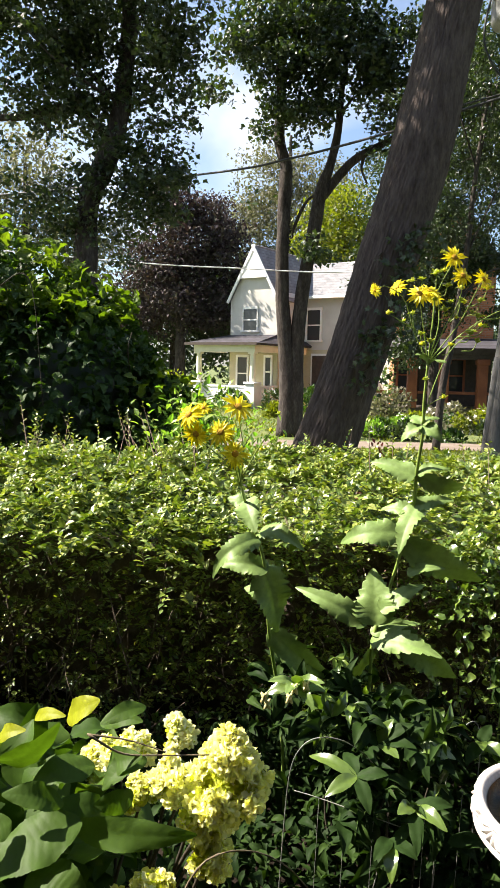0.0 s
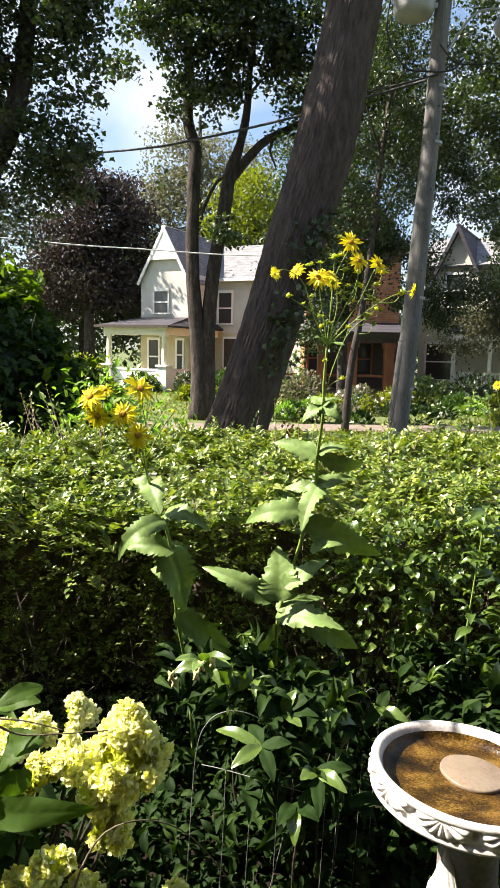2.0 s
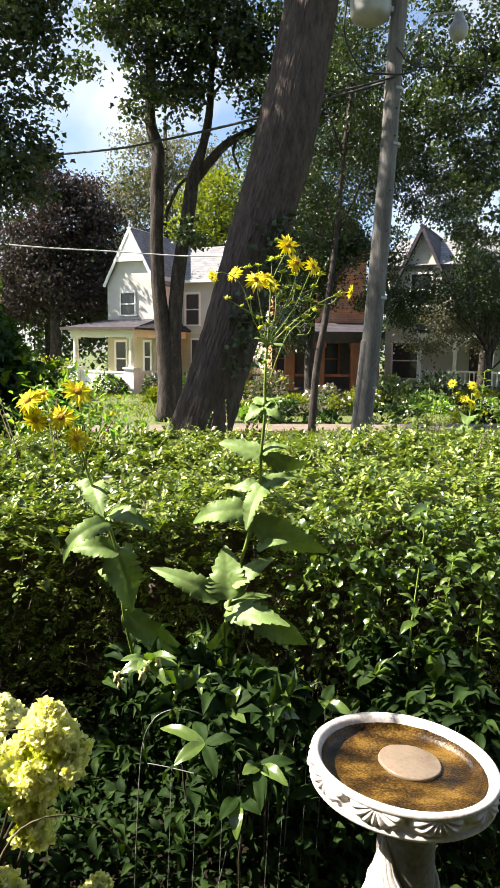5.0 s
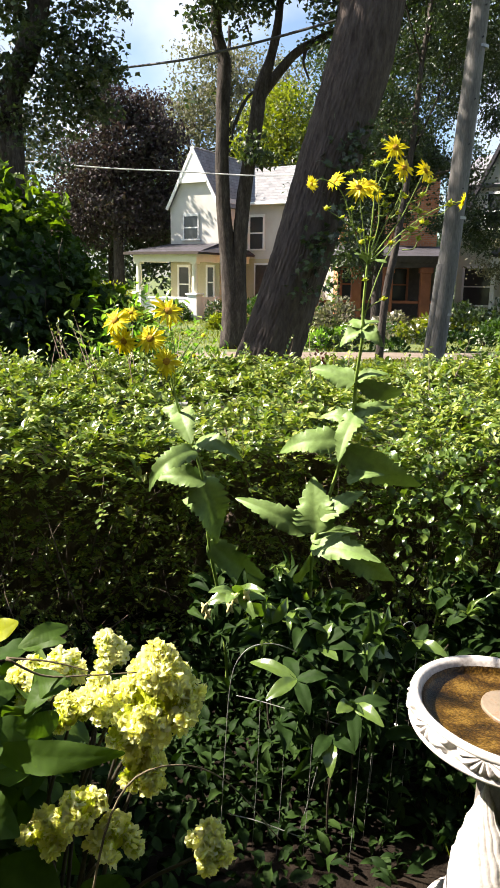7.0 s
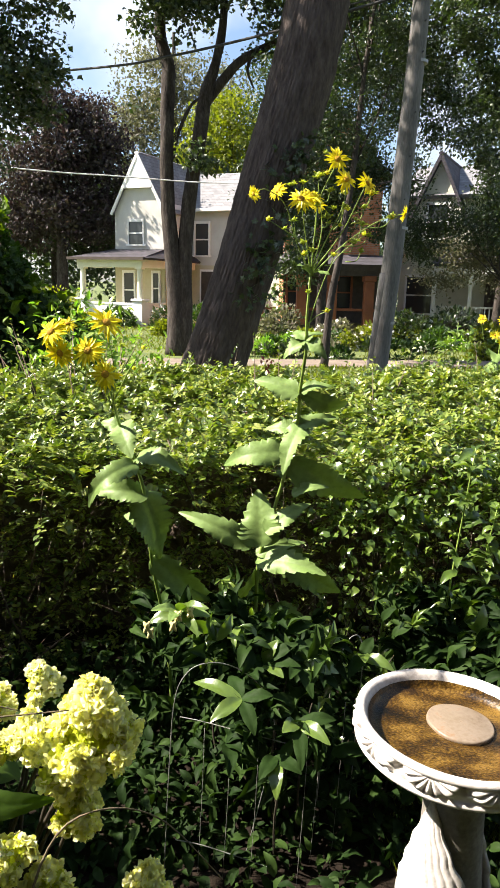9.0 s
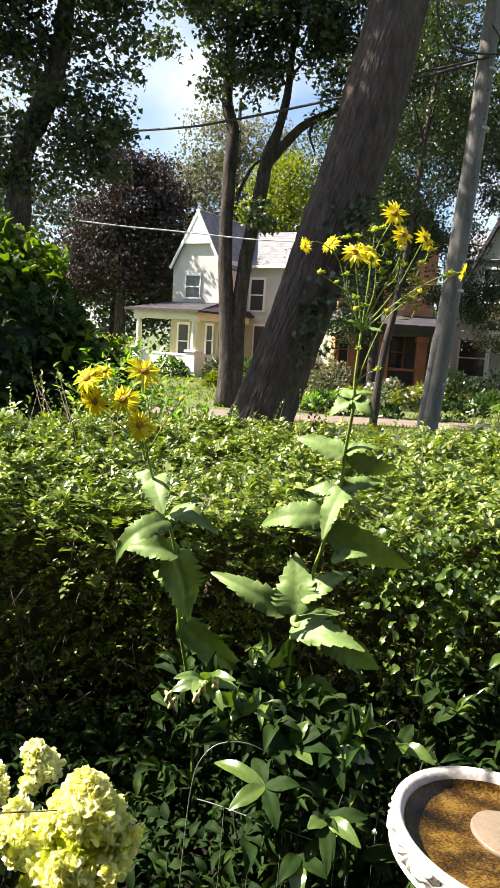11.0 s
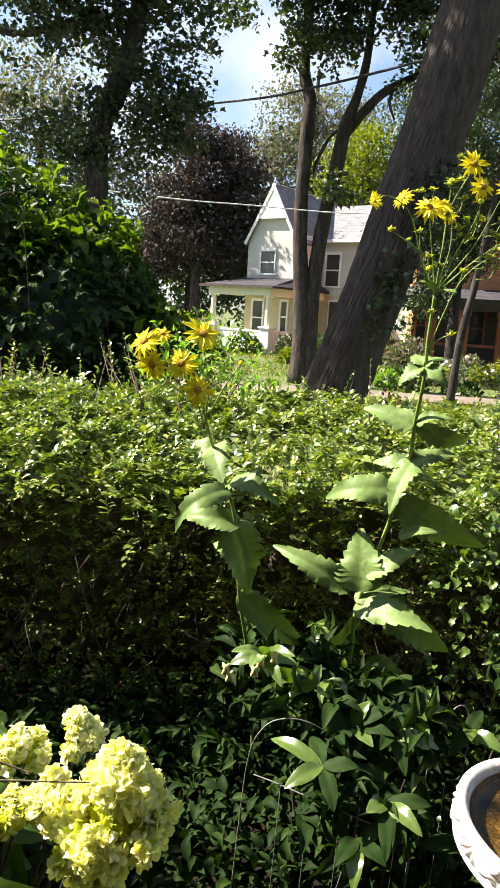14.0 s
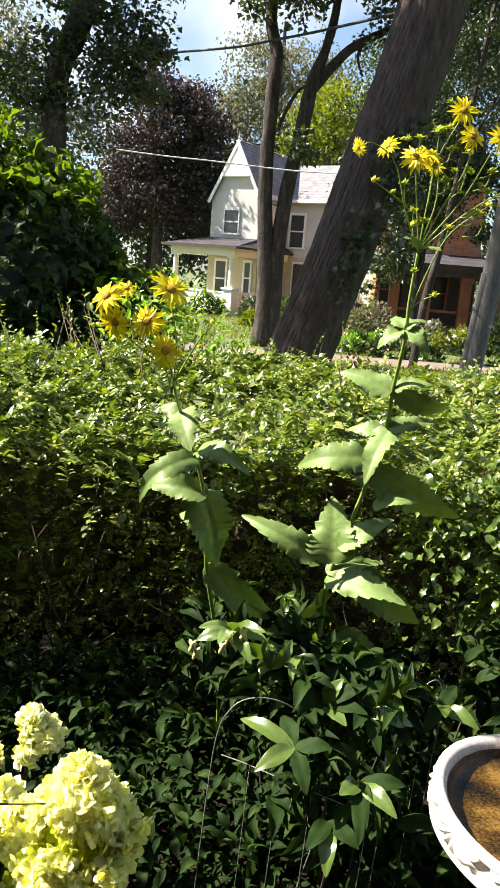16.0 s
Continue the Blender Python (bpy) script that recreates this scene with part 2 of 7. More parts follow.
M_CABLE = surface("black_cable", [(0.012, 0.012, 0.013), (0.02, 0.02, 0.02), (0.03, 0.03, 0.03)], 10, 0.6, 0.1, 60)
M_WHITEWIRE = surface("pale_cable", [(0.5, 0.5, 0.5), (0.6, 0.6, 0.6), (0.68, 0.68, 0.68)], 10, 0.5, 0.1, 60)
M_STUCCO = surface("cream_stucco", [(0.43, 0.41, 0.37), (0.53, 0.51, 0.47), (0.60, 0.58, 0.54)], 1.5, 0.9, 0.25, 60)
M_STUCCO_DARK = surface("home_brick", [(0.16, 0.08, 0.06), (0.22, 0.11, 0.08), (0.28, 0.15, 0.11)], 5, 0.9, 0.4, 60)
M_CREAM = surface("cream_paint", [(0.70, 0.67, 0.50), (0.79, 0.76, 0.59), (0.83, 0.80, 0.65)], 2, 0.7, 0.15, 50)
M_YWALL = surface("beige_paint", [(0.40, 0.36, 0.23), (0.48, 0.43, 0.28), (0.54, 0.49, 0.33)], 2, 0.8, 0.15, 50)
M_TRIM = surface("white_trim", [(0.68, 0.67, 0.63), (0.78, 0.77, 0.74), (0.82, 0.81, 0.79)], 3, 0.6, 0.1, 50)
M_SHINGLE = brickwork("roof_shingle", (0.19, 0.19, 0.20), (0.225, 0.225, 0.235), (0.14, 0.14, 0.14), 0.4, 0.16, 0.012)
M_DARKROOF = brickwork("dark_shingle", (0.035, 0.032, 0.04), (0.06, 0.052, 0.066), (0.02, 0.02, 0.02), 0.4, 0.16, 0.012)
M_BRICK = brickwork("red_brick", (0.50, 0.17, 0.07), (0.60, 0.23, 0.10), (0.42, 0.30, 0.22), 0.22, 0.075, 0.01)
M_BROWN = surface("brown_column", [(0.15, 0.045, 0.02), (0.22, 0.07, 0.03), (0.29, 0.10, 0.042)], 3, 0.6, 0.2, 50)
M_PALEWALL = surface("pale_siding", [(0.48, 0.49, 0.38), (0.58, 0.58, 0.47), (0.65, 0.65, 0.54)], 2, 0.8, 0.15, 50)
M_DARKWOOD = surface("dark_wood", [(0.03, 0.02, 0.016), (0.055, 0.04, 0.03), (0.08, 0.06, 0.045)], 5, 0.6, 0.2, 50)
M_REDLEAF = leafy("red_leaf", [(0.16, 0.03, 0.03), (0.22, 0.06, 0.04), (0.10, 0.07, 0.03)], 0.5, 0.3, tint=(1, 0.7, 0.5))
M_WHITEFLOWER = leafy("white_petal", [(0.7, 0.68, 0.6), (0.78, 0.75, 0.7)], 0.6, 0.3, tint=(0.6, 0.6, 0.55))

M_GLASS = bpy.data.materials.new("window_glass")
M_GLASS.use_nodes = True
g = M_GLASS.node_tree.nodes["Principled BSDF"]
g.inputs["Base Color"].default_value = (0.035, 0.040, 0.042, 1)
g.inputs["Roughness"].default_value, g.inputs["Specular IOR Level"].default_value = 0.08, 0.5

# ---- builders ----
RNG = np.random.default_rng(7)


def np_mesh(name, v, f, smooth=True):
    """A mesh from an array of points and an array (or a list of arrays) of faces of 3 or 4 corners."""
    me = bpy.data.meshes.new(name)
    fs = f if isinstance(f, list) else [f]
    fs = [np.asarray(a, dtype=np.int32) for a in fs if len(a)]
    v = np.asarray(v, dtype=np.float32)
    me.vertices.add(len(v))
    me.vertices.foreach_set("co", v.ravel())
    idx = np.concatenate([a.ravel() for a in fs])
    tot = np.concatenate([np.full(len(a), a.shape[1], dtype=np.int32) for a in fs])
    me.loops.add(len(idx))
    me.loops.foreach_set("vertex_index", idx)
    me.polygons.add(len(tot))
    me.polygons.foreach_set("loop_start", np.concatenate([[0], np.cumsum(tot)[:-1]]).astype(np.int32))
    me.polygons.foreach_set("loop_total", tot)
    me.polygons.foreach_set("use_smooth", np.full(len(tot), smooth))
    me.update(calc_edges=True)
    return me


def mesh_part(name, me, mat, parent=None, label="", m=None):
    if not me.materials:
        me.materials.append(mat)
    ob = new(name, me)
    if parent:
        ob.parent = parent
    if m is not None:
        ob.matrix_basis = m
    if label:
        ob["label"] = label
    return ob


def part(name, bm, mat, parent=None, label="", smooth=False):
    me = bpy.data.meshes.new(name)
    bm.to_mesh(me)
    bm.free()
    if smooth:
        me.polygons.foreach_set("use_smooth", [True] * len(me.polygons))
    return mesh_part(name, me, mat, parent, label)


def thing(name, at, label, category, group="", turn=0.0, kind=""):
    ob = new(name)
    ob.matrix_basis = pose(*at, 0, 0, turn)
    ob.empty_display_size = 0.1
    return tagged(ob, label, category, group, kind)


def box_bm(x0, x1, y0, y1, z0, z1, bevel=0.0, bm=None):
    one = bmesh.new()
    bmesh.ops.create_cube(one, size=1, matrix=Matrix.LocRotScale(((x0 + x1) / 2, (y0 + y1) / 2, (z0 + z1) / 2), None, (abs(x1 - x0), abs(y1 - y0), abs(z1 - z0))))
    if bevel:
        bmesh.ops.bevel(one, geom=one.edges[:], offset=bevel, segments=1, affect="EDGES")
    if bm is None:
        return one
    tmp = bpy.data.meshes.new("tmp")
    one.to_mesh(tmp)
    one.free()
    bm.from_mesh(tmp)
    bpy.data.meshes.remove(tmp)
    return bm


def prism_bm(outline, y0, y1, bm=None):
    """A solid of an outline in x, z carried from y0 to y1."""
    bm = bm or bmesh.new()
    a = [bm.verts.new((x, y0, z)) for x, z in outline]
    b = [bm.verts.new((x, y1, z)) for x, z in outline]
    bm.faces.new(a)
    bm.faces.new(b[::-1])
    for i in range(len(a)):
        j = (i + 1) % len(a)
        bm.faces.new((a[j], a[i], b[i], b[j]))
    bmesh.ops.recalc_face_normals(bm, faces=bm.faces)
    return bm


def slab_bm(corners, thick, bm=None):
    """A slab of four corners, with its thickness along the normal, downwards."""
    bm = bm or bmesh.new()
    c = [Vector(p) for p in corners]
    n = (c[1] - c[0]).cross(c[3] - c[0]).normalized()
    if n.z < 0:
        n = -n
    a = [bm.verts.new(p) for p in c]
    b = [bm.verts.new(p - n * thick) for p in c]
    bm.faces.new(a)
    bm.faces.new(b[::-1])
    for i in range(4):
        j = (i + 1) % 4
        bm.faces.new((a[j], a[i], b[i], b[j]))
    bmesh.ops.recalc_face_normals(bm, faces=bm.faces)
    return bm


def wob(p, k, seed=0):
    """Smooth made-up noise in -1..1 for an array of points."""
    r = np.random.default_rng(seed)
    s = np.zeros(len(p))
    for i in range(7):
        w = r.normal(size=3) * k * (0.6 + 0.35 * i)
        s += np.sin(p @ w + r.uniform(0, 6.28)) / (1 + 0.35 * i)
    return s / 3.0


def spline(points, n):
    """n points along a smooth line (Catmull-Rom) through the given ones, of any dimension."""
    p = np.asarray(points, float)
    if len(p) == 2:
        return p[0] + (p[1] - p[0]) * np.linspace(0, 1, n)[:, None]
    q = np.vstack([2 * p[0] - p[1], p, 2 * p[-1] - p[-2]])
    t = np.linspace(0, len(p) - 1, n)
    i = np.minimum(t.astype(int), len(p) - 2)
    u = (t - i)[:, None]
    a, b, c, d = q[i], q[i + 1], q[i + 2], q[i + 3]
    return 0.5 * (2 * b + (c - a) * u + (2 * a - 5 * b + 4 * c - d) * u**2 + (3 * b - a - 3 * c + d) * u**3)


def tube(points, radii, sides=8, n=0, rough=0.0, seed=0, caps=True):
    """Points and quads of a tapering tube along a line. Returns v, f."""
    pr = np.column_stack([np.asarray(points, float), np.asarray(radii, float)])
    if n:
        pr = spline(pr, n)
    p, r = pr[:, :3], np.maximum(pr[:, 3], 0.0004)
    d = np.gradient(p, axis=0)
    d /= np.linalg.norm(d, axis=1)[:, None] + 1e-9
    ref = np.array([1.0, 0.13, 0.07]) if abs(d[0, 0]) < 0.8 else np.array([0.1, 1.0, 0.05])
    a = np.cross(d, ref)
    a /= np.linalg.norm(a, axis=1)[:, None]
    b = np.cross(d, a)
    th = np.linspace(0, 2 * np.pi, sides, endpoint=False)
    ring = np.cos(th)[None, :, None] * a[:, None] + np.sin(th)[None, :, None] * b[:, None]
    v = (p[:, None] + ring * r[:, None, None]).reshape(-1, 3)
    if rough:
        v = v + ring.reshape(-1, 3) * (wob(v, 6.0, seed) * rough)[:, None]
    k = len(p)
    i, j = np.meshgrid(np.arange(k - 1), np.arange(sides), indexing="ij")
    j2 = (j + 1) % sides
    f = np.stack([i * sides + j, i * sides + j2, (i + 1) * sides + j2, (i + 1) * sides + j], -1).reshape(-1, 4)
    if caps:
        v = np.vstack([v, p[:1], p[-1:]])
        c0, c1 = len(v) - 2, len(v) - 1
        jj = np.arange(sides)
        e0 = np.stack([np.full(sides, c0), (jj + 1) % sides, jj, jj], -1)
        e1 = np.stack([np.full(sides, c1), (k - 1) * sides + jj, (k - 1) * sides + (jj + 1) % sides], -1)
        return v, [f, e0[:, :3], e1]
    return v, [f]


def join(pieces):
    """Joins (v, faces) pieces into one."""
    vs, fs, base = [], {3: [], 4: []}, 0
    for v, f in pieces:
        for a in f if isinstance(f, list) else [f]:
            if len(a):
                fs[a.shape[1]].append(np.asarray(a) + base)
        vs.append(v)
        base += len(v)
    return np.vstack(vs), [np.vstack(a) for a in fs.values() if a]


def leaf_grid(half, steps, arch, cup, power=0.8, root=0.85, wave=0.0):
    """A smooth leaf of unit length: half its width, its arch along and its fold across."""
    s, c = np.meshgrid(np.linspace(0, 1, steps + 1), np.array([-1.0, -0.5, 0.0, 0.5, 1.0]), indexing="ij")
    w = half * np.sin(np.pi * s**root) ** power + 0.004
    z = arch * np.sin(np.pi * s) - arch * 0.8 * s**2 + cup * w * np.abs(c) + wave * w * c * np.sin(9 * s + 1.3 * c)
    v = np.stack([w * c, s, z], -1).reshape(-1, 3)
    i, j = np.meshgrid(np.arange(steps), np.arange(4), indexing="ij")
    f = np.stack([i * 5 + j, i * 5 + j + 1, (i + 1) * 5 + j + 1, (i + 1) * 5 + j], -1).reshape(-1, 4)
    return v, f


# leaf outlines: across, along, up; and their triangles
OVAL = (np.array([(0, 0, 0), (-0.23, 0.3, 0.07), (0.23, 0.3, 0.07), (0, 0.45, 0), (-0.19, 0.68, 0.04), (0.19, 0.68, 0.04), (0, 1, -0.10)], float),
        np.array([(0, 3, 1), (0, 2, 3), (1, 3, 4), (3, 2, 5), (4, 3, 6), (3, 5, 6)]))
LANCE = (np.array([(0, 0, 0), (-0.15, 0.3, 0.05), (0.15, 0.3, 0.05), (0, 0.4, -0.02), (-0.12, 0.62, 0.0), (0.12, 0.62, 0.0), (0, 1, -0.16)], float), OVAL[1])
TWIG = (np.array([(-0.012, 0, 0), (0.012, 0, 0), (0, 0, 0.02), (0, 1, 0)], float), np.array([(0, 1, 3), (1, 2, 3), (2, 0, 3)]))
RHOMB = (np.array([(0, 0, 0), (-0.3, 0.45, 0.05), (0.3, 0.45, 0.05), (0, 1, -0.08)], float), np.array([(0, 2, 3), (0, 3, 1)]))
LOB6 = (np.array([(0, 0.42, 0.03), (0, 0, 0), (-0.55, 0.3, -0.06), (-0.24, 0.6, 0.03), (0, 1.05, -0.12), (0.24, 0.6, 0.03), (0.55, 0.3, -0.06)], float),
        np.array([(0, 1, 2), (0, 2, 3), (0, 3, 4), (0, 4, 5), (0, 5, 6), (0, 6, 1)]))
LOBED = (np.array([(0, 0.15, 0), (0, 0.5, 0), (-0.42, 0.02, 0.0), (-0.28, 0.28, 0.03), (-0.6, 0.5, -0.05), (-0.27, 0.62, 0.03), (0, 1.05, -0.12), (0.27, 0.62, 0.03), (0.6, 0.5, -0.05), (0.28, 0.28, 0.03), (0.42, 0.02, 0.0)], float),
         np.array([(1, 0, 2), (1, 2, 3), (1, 3, 4), (1, 4, 5), (1, 5, 6), (1, 6, 7), (1, 7, 8), (1, 8, 9), (1, 9, 10), (1, 10, 0)]))


BROAD = leaf_grid(0.22, 7, 0.16, 0.35, 0.85, 0.85, 0.25)
HEART = leaf_grid(0.34, 6, 0.14, 0.25, 0.7, 0.7, 0.3)
PETAL = leaf_grid(0.40, 4, 0.10, -0.35, 0.6, 1.25, 0.2)


def scatter(shape, at, along, up, size, wide=None):
    """Leaves of a shape at many places: the way each points, the way its face looks, its length."""
    lv, lf = shape
    n = len(at)
    y = along / (np.linalg.norm(along, axis=1)[:, None] + 1e-9)
    x = np.cross(y, up)
    x /= np.linalg.norm(x, axis=1)[:, None] + 1e-9
    z = np.cross(x, y)
    s = np.broadcast_to(np.asarray(size, float), (n,))[:, None, None]
    w = np.broadcast_to(np.asarray(1.0 if wide is None else wide, float), (n,))[:, None, None]
    v = at[:, None] + s * (lv[None, :, 0:1] * w * x[:, None] + lv[None, :, 1:2] * y[:, None] + lv[None, :, 2:3] * z[:, None])
    f = lf[None] + (np.arange(n) * len(lv))[:, None, None]
    return v.reshape(-1, 3), [f.reshape(-1, lf.shape[1])]


def sprays(bases, ways, lengths, per, leaf, rng, flat=0.8, wide=1.0):
    """Leafy shoots: leaves in two ranks along short curved twigs. Returns leaves and twigs as (v, f)."""
    n = len(bases)
    ways = ways / np.linalg.norm(ways, axis=1)[:, None]
    side = np.cross(ways, unit(n, rng) * 0.5 + np.array([0, 0, 1.0]))
    side /= np.linalg.norm(side, axis=1)[:, None] + 1e-9
    bend = unit(n, rng) * 0.25 + np.array([0, 0, -0.12])
    s = (np.arange(per) + 0.6) / per
    at = bases[:, None] + lengths[:, None, None] * (ways[:, None] * s[None, :, None] + bend[:, None] * (s**2)[None, :, None])
    sign = np.where(np.arange(per) % 2 == 0, 1.0, -1.0)
    along = ways[:, None] * 0.75 + side[:, None] * sign[None, :, None] + rng.normal(size=(n, per, 3)) * 0.28
    up = np.cross(side, ways)
    up = np.where(up[:, 2:3] < 0, -up, up)
    up = up[:, None] * (1 - flat) + np.array([0, 0, flat]) + rng.normal(size=(n, per, 3)) * 0.30
    size = leaf * rng.uniform(0.6, 1.25, (n, per)) * (1.1 - 0.45 * s)[None]
    leaves = scatter(OVAL, at.reshape(-1, 3), along.reshape(-1, 3), up.reshape(-1, 3), size.ravel(), wide)
    tip = bases + lengths[:, None] * (ways + bend)
    tw = scatter(TWIG, bases, tip - bases, side, np.linalg.norm(tip - bases, axis=1))
    return leaves, tw


def unit(n, rng=RNG):
    v = rng.normal(size=(n, 3))
    return v / np.linalg.norm(v, axis=1)[:, None]


def crown_points(blobs, clumps, per, spread, rng):
    """Clump centres near the outsides of blobs (x, y, z, rx, ry, rz), and leaves about them."""
    b = np.asarray(blobs, float)
    share = b[:, 3] * b[:, 4] + b[:, 3] * b[:, 5]
    pick = rng.choice(len(b), clumps, p=share / share.sum())
    u = unit(clumps, rng) * (rng.uniform(0.1, 1.0, clumps) ** 0.5 * (0.85 + 0.6 * rng.random(clumps) ** 3))[:, None]
    c = b[pick, :3] + u * b[pick, 3:]
    at = np.repeat(c, per, axis=0) + np.clip(rng.normal(size=(clumps * per, 3)), -1.7, 1.7) * np.array([spread, spread, spread * 0.55])
    return c, at


def make_tree(name, label, trunk, blobs, clumps, per, spread, leaf, leaf_mat, bark, shape=RHOMB, limbs=14, seed=1, sides=12, rings=40, rough=0.02, extra=(), reach=0.75, group="", droop=0.35):
    """trunk: rows x, y, z, radius; extra: further stems; limbs run from the trunk's upper half to clumps."""
    rng = np.random.default_rng(seed)
    base = trunk[0]
    ob = thing(name, base[:3], label, "tree", group)
    o = np.array(base[:3])
    t = np.asarray(trunk, float)
    v, f = tube(t[:, :3] - o, t[:, 3], sides, rings, rough, seed)
    mesh_part("trunk", np_mesh("trunk", v, f), bark, ob)
    for e in extra:
        e = np.asarray(e, float)
        v, f = tube(e[:, :3] - o, e[:, 3], max(8, sides - 2), rings, rough * 0.7, seed + 1)
        mesh_part("limb", np_mesh("limb", v, f), bark, ob)
    c, at = crown_points(blobs, clumps, per, spread, rng)
    n = len(at)
    along = unit(n, rng) + np.array([0, 0, -droop])
    up = unit(n, rng) * 0.75 + np.array([0, 0, 0.8])
    v, f = scatter(shape, at - o, along, up, leaf * rng.uniform(0.7, 1.25, n))
    crown = mesh_part("crown", np_mesh("crown", v, f, False), leaf_mat, ob)
    crown["kind"] = "stuff"
    if limbs:
        fine = spline(t, 60)
        pieces = []
        for i in rng.choice(len(c), min(limbs, len(c)), replace=False):
            s = fine[rng.integers(int(60 * (1 - reach)), 60)]
            a, z = s[:3], c[i]
            if np.linalg.norm(z - a) > 3.6 or z[2] < a[2]:
                continue
            mid = (a + z) / 2 + rng.normal(size=3) * 0.12 * np.linalg.norm(z - a) + np.array([0, 0, 0.08 * np.linalg.norm(z - a)])
            r = min(s[3] * 0.45, 0.012 + 0.011 * np.linalg.norm(z - a))
            pieces.append(tube([a - o, mid - o, z - o], [r, r * 0.6, r * 0.2], 6, 10))
        if pieces:
            v, f = join(pieces)
            mesh_part("branching", np_mesh("branching", v, f), bark, ob)["kind"] = "stuff"
    return ob

# ---- ground, street ----
G = -0.15  # level of the street side


def ground_z(x, y):
    """The garden lies a little above the street."""
    s = np.clip((y - 4.3) / 3.0, 0, 1)
    return G * s * s * (3 - 2 * s)


xs = np.concatenate([np.linspace(-3000, -60, 12), np.linspace(-50, -6, 20), np.linspace(-5, 8, 66), np.linspace(9, 50, 20), np.linspace(60, 3000, 12)])
ys = np.concatenate([np.linspace(-3000, -40, 10), np.linspace(-30, -2, 12), np.linspace(-1.5, 9.0, 64), [10.6], [10.75], np.linspace(11, 14.2, 6), [14.42], [14.45], np.linspace(15, 60, 60), np.linspace(80, 4000, 14)])
gx, gy = np.meshgrid(xs, ys, indexing="ij")
gz = ground_z(gx, gy)
road_in = (gy >= 10.74) & (gy <= 14.43)
gz = np.where(road_in, G - 0.16, gz)
pts = np.stack([gx, gy, gz], -1).reshape(-1, 3)
near = (np.abs(pts[:, 0]) < 9) & (np.abs(pts[:, 1]) < 9)
pts[:, 2] += np.where(near, 0.012 * wob(pts, 3.0, 3) + 0.006 * wob(pts, 11.0, 4), 0)
a, b = np.meshgrid(np.arange(len(xs) - 1), np.arange(len(ys) - 1), indexing="ij")
gf = np.stack([a * len(ys) + b, (a + 1) * len(ys) + b, (a + 1) * len(ys) + b + 1, a * len(ys) + b + 1], -1).reshape(-1, 4)
ground = mesh_part("ground", np_mesh("ground", pts, gf), M_LAWN)
tagged(ground, "green lawn and garden ground reaching to the horizon", "ground", kind="structure")

bed = mesh_part("garden_bed", np_mesh("garden_bed", *(lambda t: (t[0], t[1]))((
    np.array([(x, y, ground_z(x, y) + 0.03 + 0.015 * math.sin(5 * x) * math.cos(7 * y)) for x in np.linspace(-4, 4.6, 60) for y in np.linspace(0.55, 4.3, 30)]),
    np.array([(i * 30 + j, (i + 1) * 30 + j, (i + 1) * 30 + j + 1, i * 30 + j + 1) for i in range(59) for j in range(29)])))), M_SOIL)
tagged(bed, "dark crumbly soil of the planted garden bed", "ground", kind="structure")
road = part("road", box_bm(-200, 200, 10.76, 14.42, G - 0.3, G - 0.12), M_ROAD)
tagged(road, "worn grey asphalt street between two kerbs", "road", kind="structure")
for y0 in (10.62, 14.42):
    k = part("kerb", box_bm(-120, 120, y0, y0 + 0.15, G - 0.3, G + 0.03, 0.012), M_KERB)
    tagged(k, "grey stone kerb along the street", "kerb", kind="structure")
walkway = part("pavement", box_bm(-120, 120, 16.6, 18.2, G - 0.1, G + 0.015), M_KERB)
tagged(walkway, "tan concrete pavement along the far side of the street", "pavement", kind="structure")
slab_me = bpy.data.meshes.new("slab")
sb = box_bm(-0.74, 0.74, -0.79, 0.79, 0, 0.03, 0.008)
sb.to_mesh(slab_me)
sb.free()
for i in range(44):
    mesh_part("slab", slab_me, M_PATH, walkway, "", pose(-22 + 1.5 * i, 17.4, G + 0.012, RNG.normal() * 0.12, RNG.normal() * 0.12, 0))
# unseen wall, added behind the camera to hold back sky light
home = part("wall_unseen", box_bm(-9, 10, -2.4, -2.1, 0, 6.5), M_STUCCO_DARK)
tagged(home, "unseen plain wall added to block sky light from behind", "wall", kind="structure")

# unseen overhead sheet, added to dim the sky on the near bed
canopy = part("ceiling_unseen", box_bm(-9, 10, -2.1, 0.42, 2.8, 3.0), M_DARKWOOD)
tagged(canopy, "unseen plain ceiling added to block sky light", "ceiling", kind="structure")

# ---- houses ----
def window(parent, x0, x1, z0, z1, y, trim=M_TRIM, out=-1, sash=True, edge=0.09):
    """A sash window on a wall facing -y at y."""
    w = part("window", box_bm(x0, x1, y + out * 0.01, y + out * 0.03, z0, z1), M_GLASS, parent, "dark reflecting glass")
    t = edge
    fr = bmesh.new()
    for q in ((x0 - t, x0, z0, z1), (x1, x1 + t, z0, z1), (x0 - t, x1 + t, z1, z1 + 0.12)):
        box_bm(q[0], q[1], y + out * 0.07, y, q[2], q[3], 0, fr)
    part("window_frame", fr, trim, w)
    part("sill", box_bm(x0 - 0.14, x1 + 0.14, y + out * 0.12, y, z0 - 0.07, z0), trim, w)
    if sash:
        part("sash_bar", box_bm(x0, x1, y + out * 0.055, y + out * 0.02, (z0 + z1) / 2 - 0.03, (z0 + z1) / 2 + 0.03), trim, w)
    return w


